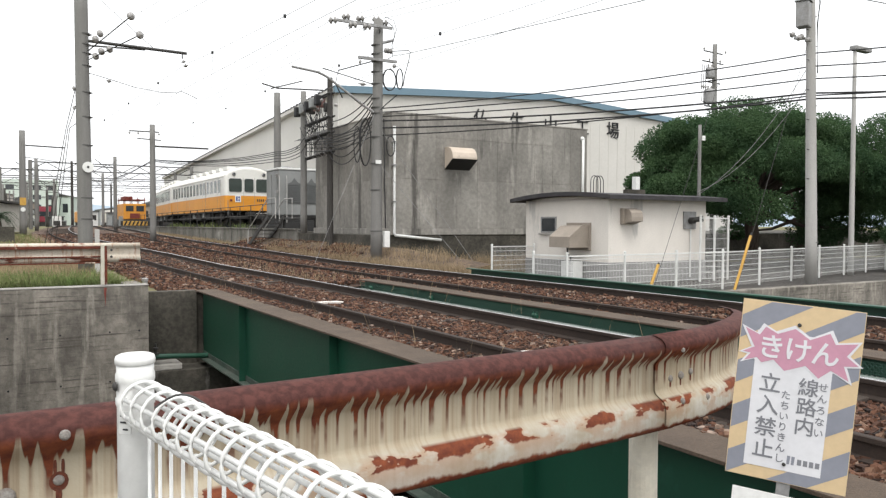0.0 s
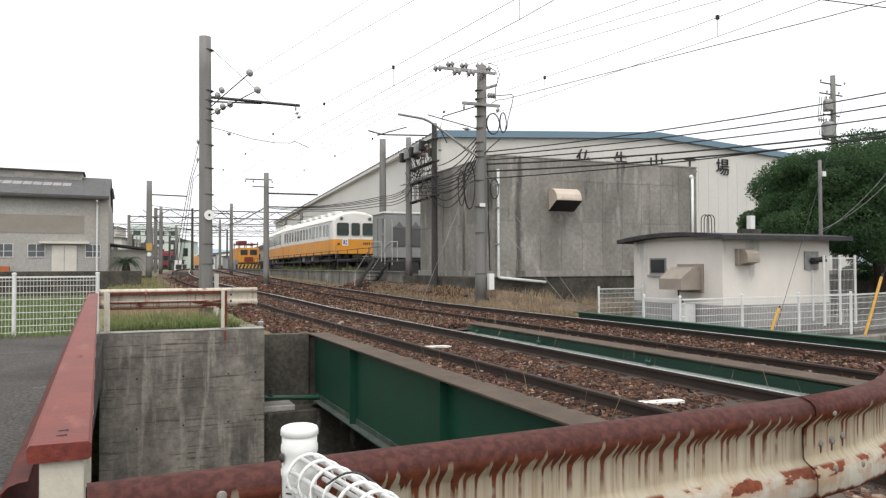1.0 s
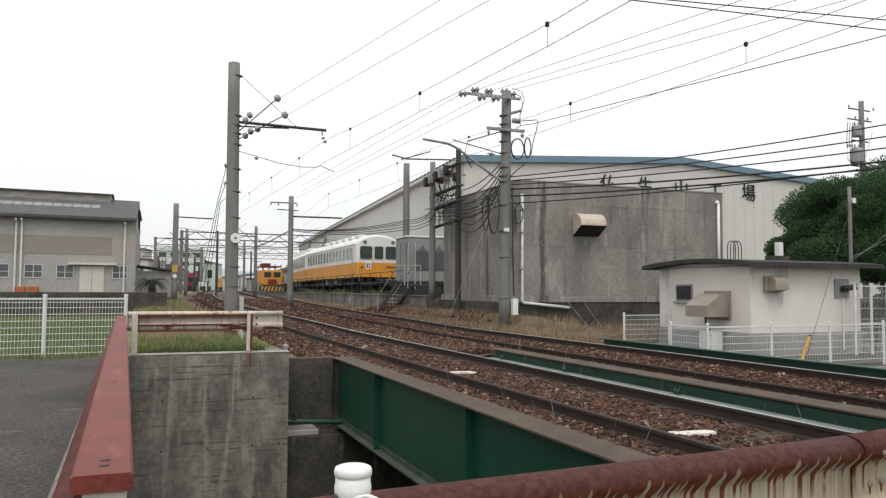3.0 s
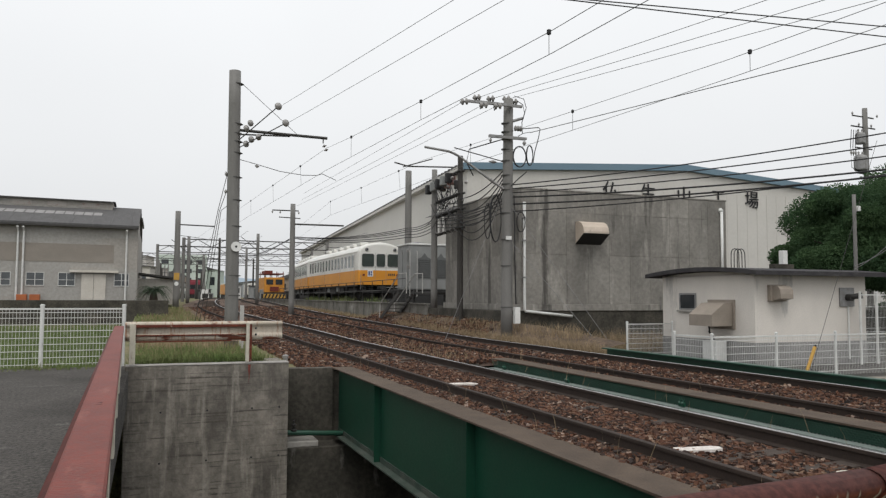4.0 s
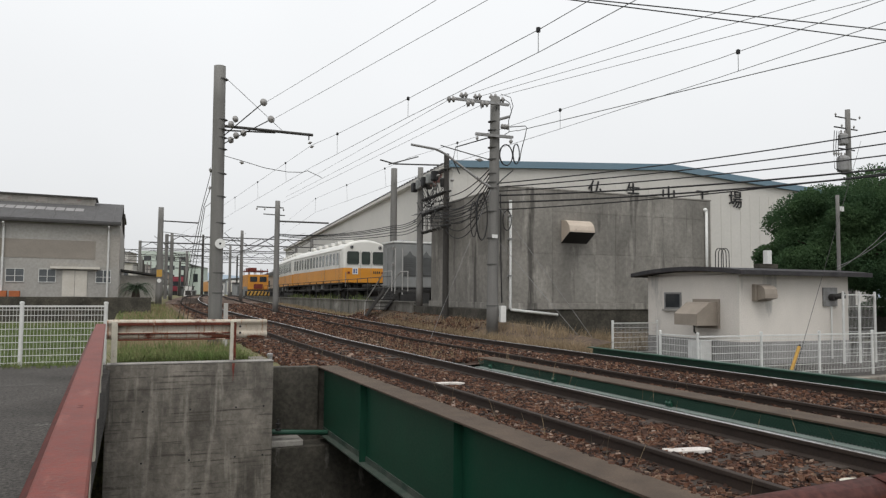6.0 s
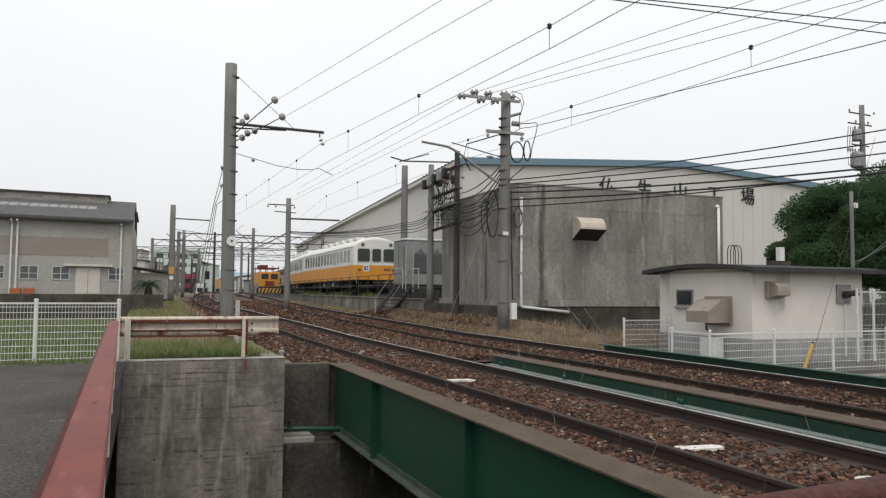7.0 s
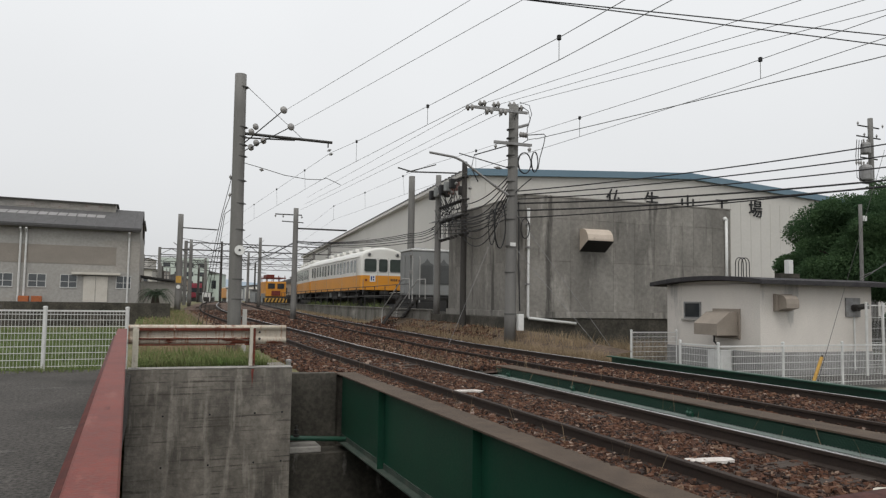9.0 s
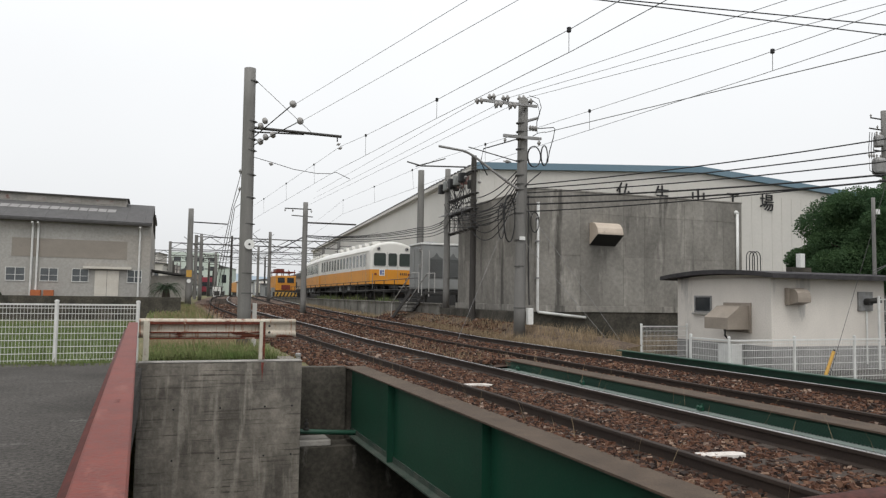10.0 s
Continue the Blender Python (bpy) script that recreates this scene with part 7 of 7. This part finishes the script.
part("rear_roof", bm, M["dark_steel"], shed)
# the end wall is not square to the front
for ob in shed.children_recursive:
    for v in ob.data.vertices:
        v.co.x += 0.103 * v.co.y
M["crate"] = mat("orange_plastic", (0.40, 0.12, 0.04), 0.6, second=(0.28, 0.08, 0.03), scale=2)
for k, x in enumerate((-7.3, -6.5)):
    b = empty("orange_crate", "orange plastic crate at the foot of the shed wall", "crate", (-0.75 + x, 58.9, 0.95), "crates by the shed")
    bm = bmesh.new()
    box(bm, -0.32, 0.32, -0.25, 0.25, 0, 0.42, 0.03)
    part("body", bm, M["crate"], b)
bm = bmesh.new()
box(bm, -60, 1.0, 46.9, 60.1, 0.5, 0.62)
tagged(part("shed_yard", bm, M["asphalt"]), "grey paved strip in front of the shed", "yard", kind="structure")
annex = empty("annex_shed", "low annex with a dark roof beside the grey shed", "shed", (-0.9, 66, 0.6))
bm = bmesh.new()
box(bm, 0, 2.9, 0, 4, 0, 2.1)
part("wall", bm, M["shed_wall"], annex)
bm = bmesh.new()
prism(bm, [(-0.2, 2.5), (3.3, 2.05), (3.3, 2.2), (-0.2, 2.65)], 4.6, pose(0, -0.3, 0))
part("roof", bm, M["dark_steel"], annex)

# ---------------------------------------------------------------- far yard
def gantry(y, x0, x1, h, z):
    g = empty("catenary_gantry", "dark lattice catenary gantry across the yard tracks", "gantry", (x0, y, z), "catenary gantries")
    for x in (0, x1 - x0):
        bm = bmesh.new()
        tube(bm, [(x, 0, 0), (x, 0, h + 0.9)], 0.17, 10)
        part("post", bm, M["pole"], g)
    bm = bmesh.new()
    for zz in (h, h + 0.75):
        tube(bm, [(0, 0, zz), (x1 - x0, 0, zz)], 0.06, 6)
    n = int((x1 - x0) / 1.3)
    for k in range(n):
        a, b = (x1 - x0) * k / n, (x1 - x0) * (k + 1) / n
        tube(bm, [(a, 0, h + (0.75 if k % 2 else 0)), (b, 0, h + (0 if k % 2 else 0.75))], 0.035, 5)
    part("truss", bm, M["dark_steel"], g)


for y, x0, x1, h in ((80, 3.3, 18, 5.6), (98, 1.0, 20, 6.0), (120, -1, 24, 6.2), (150, -3, 30, 6.5)):
    gantry(y, x0, x1, h, 0.7)
rr = random.Random(9)
for k in range(16):
    y = rr.uniform(85, 170)
    x = rr.uniform(0.5, 12) * y / 90 + 0.5
    p = simple_pole((x, y, 0.72), rr.uniform(5, 8), 0.16, 0.13, M["pole"] if k % 3 else M["dark_pole"], "distant catenary pole in the yard", [([(-1.6 if k % 2 else 0, 0, 5.2), (0 if k % 2 else 1.8, 0, 5.1)], 0.05)])
    tagged(p, group="yard poles")


def far_vehicle(at, size, material, label, roof):
    v = empty("rail_vehicle", label, "train", at)
    x, y, z = size
    bm = bmesh.new()
    box(bm, 0, x, 0, y, 0.9, z, 0.15)
    part("body", bm, material, v)
    bm = bmesh.new()
    box(bm, 0.15, x - 0.15, -0.03, -0.004, z * 0.55, z * 0.8)
    part("front_window", bm, M["glass"], v)
    bm = bmesh.new()
    box(bm, 0.1, x - 0.1, 0.1, y - 0.1, z + 0.002, z + 0.25, 0.05)
    part("roof", bm, roof, v)
    bm = bmesh.new()
    box(bm, 0.2, x - 0.2, 0.1, y - 0.1, 0.1, 0.9)
    part("underframe", bm, M["under"], v)


M["red"] = mat("locomotive_red", (0.22, 0.035, 0.05), 0.45, second=(0.2, 0.02, 0.035), scale=1)
far_vehicle((7.6, 160, 0.68), (2.6, 9, 3.6), M["red"], "dark red locomotive standing far off in the yard", M["red"])
far_vehicle((15.4, 165, 0.68), (2.3, 14, 3.1), M["train_yellow"], "orange and cream train far off in the yard", M["train_white"])
far_vehicle((21.5, 170, 0.68), (2.6, 16, 3.3), M["train_white"], "white train far off in the yard", M["train_white"])
far_vehicle((4.0, 150, 0.75), (2.6, 12, 2.9), M["grey_panel"], "grey goods wagon far off in the yard", M["dark_steel"])
FARCOL = [mat("far_wall_%s" % n, c, 0.9, second=tuple(v * 0.88 for v in c), scale=0.2, grain=0.05, bump=0) for n, c in (("cream", (0.5, 0.48, 0.44)), ("grey", (0.33, 0.34, 0.35)), ("green", (0.5, 0.56, 0.51)), ("brown", (0.25, 0.21, 0.18)))]
for k in range(26):
    d = rr.uniform(150, 330)
    az = radians(rr.uniform(-13, 17))
    h = rr.uniform(3.5, 7.5) if k % 6 else rr.uniform(8, 12)
    w, dp = rr.uniform(7, 16), rr.uniform(8, 14)
    b = empty("distant_house", "distant town building with a dark roof", "house", (d * math.sin(az), d * math.cos(az), 0.7), "distant houses", rz=rr.uniform(-20, 20))
    bm = bmesh.new()
    box(bm, -w / 2, w / 2, 0, dp, 0, h)
    part("wall", bm, FARCOL[k % 4], b)
    bm = bmesh.new()
    prism(bm, [(-w / 2 - 0.4, h), (w / 2 + 0.4, h), (0, h + rr.uniform(0.3, 2.2))], dp + 0.6, pose(0, -0.3, 0))
    part("roof", bm, M["shed_roof"], b)
    for j in range(4):
        bm = bmesh.new()
        box(bm, -w / 2 + (j + 0.3) * w / 4, -w / 2 + (j + 0.75) * w / 4, -0.05, -0.01, h * 0.45, h * 0.75)
        part("window", bm, M["glass"], b)
bg_green = empty("green_apartment", "pale green apartment block far behind the yard", "building", (3.0, 260, 0.7))
bm = bmesh.new()
box(bm, 0, 15, 0, 12, 0, 14)
part("wall", bm, FARCOL[2], bg_green)
for i in range(4):
    for j in range(4):
        bm = bmesh.new()
        box(bm, 0.8 + 3.6 * i, 3.0 + 3.6 * i, -0.08, -0.01, 2 + 3 * j, 3.4 + 3 * j)
        part("window", bm, M["glass"], bg_green)
# hills, the haze of distance painted into their colour
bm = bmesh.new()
M["hill"] = mat("haze_tinted_hill", (0.30, 0.36, 0.42), 1.0, second=(0.25, 0.31, 0.36), scale=0.004, grain=0.02, bump=0)
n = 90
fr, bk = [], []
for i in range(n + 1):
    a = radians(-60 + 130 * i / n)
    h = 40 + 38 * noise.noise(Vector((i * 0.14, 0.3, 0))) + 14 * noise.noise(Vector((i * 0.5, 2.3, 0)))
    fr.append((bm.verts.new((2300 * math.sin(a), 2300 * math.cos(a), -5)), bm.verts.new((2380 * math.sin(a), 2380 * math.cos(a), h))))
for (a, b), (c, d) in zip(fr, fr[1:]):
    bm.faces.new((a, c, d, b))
tagged(part("backdrop", bm, M["hill"], smooth=True), "hills on the horizon with blue-grey haze put into their colour", "hills", kind="structure")


# ---------------------------------------------------------------- trees, bushes and grass
M["bush_leaf"] = mat("bush_leaf", (0.028, 0.05, 0.022), 0.8, second=(0.014, 0.026, 0.012), scale=2, bump=0)


def leaf_mesh(name, centres, radii, n_each, size, material, seed, parent):
    """A crown of many small leaves gathered in uneven clumps."""
    rng = np.random.default_rng(seed)
    C, Rd = np.array(centres), np.array(radii)
    idx = np.repeat(np.arange(len(C)), n_each)
    n = len(idx)
    u = rng.normal(size=(n, 3))
    u /= np.linalg.norm(u, axis=1)[:, None]
    p = C[idx] + u * (Rd[idx, None] * rng.uniform(0.45, 1.08, (n, 1)) ** 0.6) * np.array([1, 1, 0.62])
    d = u + rng.normal(0, 0.5, (n, 3)) + np.array([0, 0, -0.25])
    d /= np.linalg.norm(d, axis=1)[:, None]
    s = np.cross(d, rng.normal(size=(n, 3)))
    s /= np.linalg.norm(s, axis=1)[:, None]
    L, Wd = size * rng.uniform(0.6, 1.4, (n, 1)), size * 0.34 * rng.uniform(0.7, 1.2, (n, 1))
    v = np.stack([p - d * L / 2, p + s * Wd, p + d * L / 2, p - s * Wd], 1).reshape(-1, 3)
    me = bpy.data.meshes.new(name)
    me.from_pydata(v.tolist(), [], np.arange(4 * n).reshape(-1, 4).tolist())
    me.materials.append(material)
    ob = new(name, me)
    ob.parent = parent
    return ob


def tree(at, rx_, ry_, z0, z1, seed, label, clumps=70, n_each=420, size=0.3):
    rng = random.Random(seed)
    t = empty("tree", label, "tree", at)
    bm = bmesh.new()
    tube(bm, [(0, 0, 0), (0.1, 0, z0 * 0.6), (0.0, 0.1, z0 * 1.2), (0.1, 0.1, z0 + (z1 - z0) * 0.35)], 0.34, 12, 0.16)
    part("trunk", bm, M["bark"], t)
    cs, rs = [], []
    for k in range(clumps):
        a = rng.uniform(0, 2 * PI)
        q = math.sqrt(rng.random())
        x, y = rx_ * q * math.cos(a), ry_ * q * math.sin(a)
        hi = z1 - (z1 - z0) * 0.55 * q ** 2.2
        z = hi - abs(rng.gauss(0, 1)) * (z1 - z0) * 0.3
        cs.append((x, y, max(z0 * 0.7, z)))
        rs.append(rng.uniform(0.55, 1.3))
    for k in range(0, clumps, 5):
        c = cs[k]
        bm = bmesh.new()
        tube(bm, [(0.05, 0.05, z0 * 1.1), (c[0] * 0.45, c[1] * 0.45, z0 + (c[2] - z0) * 0.7), c], 0.12, 6, 0.03)
        part("limb", bm, M["bark"], t)
    leaf_mesh("crown", cs, rs, n_each, size, M["leaf"], seed, t)
    return t


tree((27.3, 19.9, -0.5), 5.15, 4.0, 2.2, 6.75, 3, "broad dark green tree with a dense spreading crown", 150, 2600, 0.085)
tree((32.5, 16.0, -0.5), 4.2, 3.6, 2.0, 6.2, 8, "dark green tree with drooping outer twigs", 85, 2200, 0.085)
tree((37.0, 24.0, -0.5), 5.0, 4.0, 2.0, 6.4, 12, "dark green tree behind the others", 60, 700, 0.17)
def cycad(at, reach, seed):
    """A sago palm: a thick stem and a rosette of arching feather leaves."""
    rng = random.Random(seed)
    c = empty("cycad_palm", "dark green sago palm with arching feather leaves beside the shed", "palm", at)
    bm = bmesh.new()
    lathe(bm, [(0.26, 0.0), (0.3, 0.2), (0.24, 0.6), (0.18, 0.85), (0.05, 0.95)], sides=14)
    part("stem", bm, M["bark"], c, "rough dark stem")
    for k in range(44):
        a = 2.399963 * k
        rise_ = 1.15 - 0.95 * k / 44
        L_ = reach * rng.uniform(0.8, 1.1)
        bm = bmesh.new()
        pts = []
        for i in range(13):
            t = i / 12
            r = L_ * t * (1 - 0.12 * t)
            pts.append(Vector((r * math.cos(a), r * math.sin(a), 0.85 + L_ * (rise_ * t - (0.75 + 0.3 * rise_) * t * t))))
        side = Vector((-math.sin(a), math.cos(a), 0))
        for i in range(1, 13):
            w = 0.24 * math.sin(PI * min(1.0, 0.15 + i / 13)) + 0.03
            fwd = (pts[i] - pts[i - 1])
            for sg in (-1, 1):
                for sh in (0.0, 0.5):
                    p = pts[i - 1] + fwd * sh
                    tip = p + side * sg * w + fwd * 0.9 + Vector((0, 0, -0.05))
                    q = [bm.verts.new(x) for x in (p, p + fwd * 0.28, tip)]
                    bm.faces.new(q)
        tube(bm, pts, 0.014, 4, 0.004)
        part("frond", bm, M["bush_leaf"], c)
    return c


cycad((0.45, 57.5, 0.75), 1.4, 5)
b = empty("bush", "small dark green bush at the foot of the shed wall", "bush", (-10.5, 58.9, 0.7))
bm = bmesh.new()
tube(bm, [(0, 0, 0), (0, 0, 0.3)], 0.06, 6)
part("stem", bm, M["bark"], b)
rg = random.Random(6)
leaf_mesh("leaves", [(rg.uniform(-0.4, 0.4) * 0.6, rg.uniform(-0.4, 0.4) * 0.6, 0.5 * rg.uniform(0.35, 0.8)) for _ in range(14)], [0.2] * 14, 260, 0.12, M["bush_leaf"], 6, b)


def blades(name, n, spots, hmin, hmax, w, material, label, seed):
    """Grass: one mesh of thin bent blades at places drawn by spots()."""
    rng = np.random.default_rng(seed)
    P = np.array([spots(rng) for _ in range(n)])
    h = rng.uniform(hmin, hmax, (n, 1))
    a = rng.uniform(0, 2 * PI, n)
    s = np.stack([np.cos(a), np.sin(a), np.zeros(n)], 1) * w * rng.uniform(0.6, 1.3, (n, 1))
    lean = rng.normal(0, 0.28, (n, 3)) * h
    lean[:, 2] = 0
    up_ = np.array([[0, 0, 1.0]])
    v = np.stack([P - s, P + s, P + up_ * h * 0.6 + lean * 0.45 + s * 0.7, P + up_ * h * 0.6 + lean * 0.45 - s * 0.7, P + up_ * h + lean], 1).reshape(-1, 3)
    k = 5 * np.arange(n)
    faces = [(i, i + 1, i + 2, i + 3) for i in k.tolist()] + [(i + 3, i + 2, i + 4) for i in k.tolist()]
    me = bpy.data.meshes.new(name)
    me.from_pydata(v.tolist(), [], faces)
    me.materials.append(material)
    return tagged(new(name, me), label, "grass", kind="stuff")


def strip(x0, x1, y0, y1, z=None):
    return lambda g: (lambda x, y: (x, y, (ground_z(x, y) - 0.02) if z is None else z))(g.uniform(x0, x1), y0 + (y1 - y0) * g.random() ** 1.4)


blades("dry_grass", 8500, strip(10.6, 11.9, 16.5, 33), 0.2, 0.55, 0.007, M["straw"], "dry straw-coloured grass along the retaining wall", 1)
blades("dry_grass", 2200, lambda g: (g.uniform(11.6, 12.4), 19 + 22 * g.random(), 0.12), 0.15, 0.5, 0.008, M["straw"], "dry grass on the earth bank", 21)
blades("dry_grass", 2500, strip(12.3, 18, 21.0, 24.3, -0.5), 0.3, 0.8, 0.008, M["straw"], "tall dry grass at the foot of the building", 2)
blades("weeds", 3200, strip(-0.15, 2.2, 14.8, 16.3, 0.02), 0.04, 0.2, 0.014, M["weed"], "low green weeds close behind the wing wall", 33)
blades("weeds", 6500, strip(-0.2, 2.6, 14.85, 21), 0.12, 0.42, 0.009, M["weed"], "green weeds behind the wing wall", 3)
blades("dry_grass", 6000, strip(-0.2, 2.5, 14.85, 30), 0.08, 0.36, 0.007, M["straw"], "dry grass behind the wing wall", 4)
blades("dry_grass", 5500, strip(-0.2, 3.1, 26, 62), 0.05, 0.26, 0.012, M["straw"], "dry grass beside the yard track", 5)
blades("weeds", 4200, strip(-0.5, 2.6, 30, 62), 0.06, 0.3, 0.014, M["weed"], "green weeds beside the yard track", 6)
blades("rice", 30000, strip(-24, -0.95, 16.3, 45, -0.45), 0.2, 0.36, 0.016, mat("rice_leaf", (0.095, 0.135, 0.035), 0.8, second=(0.12, 0.15, 0.055), scale=0.3, grain=0.2, grain_scale=3, bump=0), "young green rice plants", 7)
blades("weeds", 900, strip(-8.5, -0.5, 14.95, 15.55, -0.03), 0.05, 0.2, 0.008, M["weed"], "small weeds along the foot of the fence", 8)
blades("dry_stalks", 130, lambda g: (g.choice([4.2, 4.25, 6.3, 7.1, 7.9]) + g.normal(0, 0.08), g.uniform(3, 26), -0.15), 0.15, 0.5, 0.003, M["straw"], "thin dry stalks between the rails", 9)
blades("dry_grass", 3500, lambda g: (lambda y: (11.7 + g.normal(0, 0.3), y, ground_z(11.7, y) - 0.02))(g.uniform(33, 66)), 0.08, 0.3, 0.01, M["straw"], "short dry grass below the depot wall", 31)
blades("weeds", 1100, lambda g: (12.95 + g.normal(0, 0.25), g.choice([44, 51, 53, 58, 61, 63]) + g.normal(0, 0.9), 0.83), 0.15, 0.6, 0.012, M["weed"], "green weeds growing under the parked train", 32)
blades("dry_grass", 900, lambda g: (6.9 + g.normal(0, 0.4), 16 + 30 * g.random() ** 1.5, -0.2 + 0.0), 0.1, 0.35, 0.005, M["straw"], "dry grass between the tracks", 10)

stones("rubble", 2600, 11.0, 12.35, 24.5, 40, lambda x, y: -0.2 + (x - 10.9) * 0.38 + rise(y) * 0.7, 0.09, "loose rubble on the earth bank")
# more poles and lines in the middle of the yard
for x, y, h in ((3.6, 76, 6.4), (9.6, 72, 6.6), (11.4, 96, 6.6), (6.8, 104, 6.2)):
    p = simple_pole((x, y, 0.6), h, 0.17, 0.14, M["pole"], "catenary pole standing in the yard", [([(-1.9, 0, h - 0.9), (0, 0, h - 1.0)], 0.05), ([(-1.6, 0, h - 0.3), (0, 0, h - 1.6)], 0.03)])
    tagged(p, group="yard poles")
for k, (x0, x1) in enumerate(((1.5, 4.6), (6.0, 8.6), (9.5, 13.4), (3.0, 7.5), (12.0, 17.5))):
    wire([(x1, 62, 6.0 + 0.2 * k), (x0 + 6, 175, 6.4 + 0.3 * k)], 0.012, "thin overhead wire in the yard", "overhead line")
for k in range(7):
    q = empty("yard_equipment", "dark trackside cabinet far off in the yard", "cabinet", (2.6 + 2.2 * k, 96 + 7 * ((k * 3) % 5), 0.85), "trackside cabinets")
    bm = bmesh.new()
    box(bm, -0.5, 0.5, -0.3, 0.3, 0, 0.9 + 0.2 * (k % 3), 0.05)
    part("body", bm, M["grey_panel"] if k % 2 else M["white"], q)
    bm = bmesh.new()
    box(bm, -0.35, 0.35, -0.32, -0.302, 0.15, 0.75)
    part("door", bm, M["dark_steel"], q)
# low sheds and stacked gear at the far end of the yard
for x, y, w, h, wall_m in ((5.2, 122, 1.6, 1.7, "white"), (12.4, 120, 2.2, 2.2, "fence_white"), (15.7, 116, 2.6, 2.0, "grey_panel"), (18.4, 118, 2.2, 2.6, "white"), (8.4, 128, 2.4, 1.5, "dark_steel")):
    q = empty("yard_hut", "small equipment hut with a flat roof in the yard", "hut", (x, y, 0.78), "yard huts")
    bm = bmesh.new()
    box(bm, -w / 2, w / 2, 0, 2.2, 0, h, 0.03)
    part("wall", bm, M[wall_m], q)
    bm = bmesh.new()
    box(bm, -w / 2 - 0.15, w / 2 + 0.15, -0.2, 2.4, h + 0.002, h + 0.14, 0.02)
    part("roof", bm, M["shed_roof"], q)
    bm = bmesh.new()
    box(bm, -w * 0.3, w * 0.05, -0.03, -0.004, 0.05, h * 0.8)
    part("door", bm, M["grey_shade"], q)
    bm = bmesh.new()
    box(bm, w * 0.14, w * 0.4, -0.03, -0.004, h * 0.45, h * 0.8)
    part("window", bm, M["glass"], q)
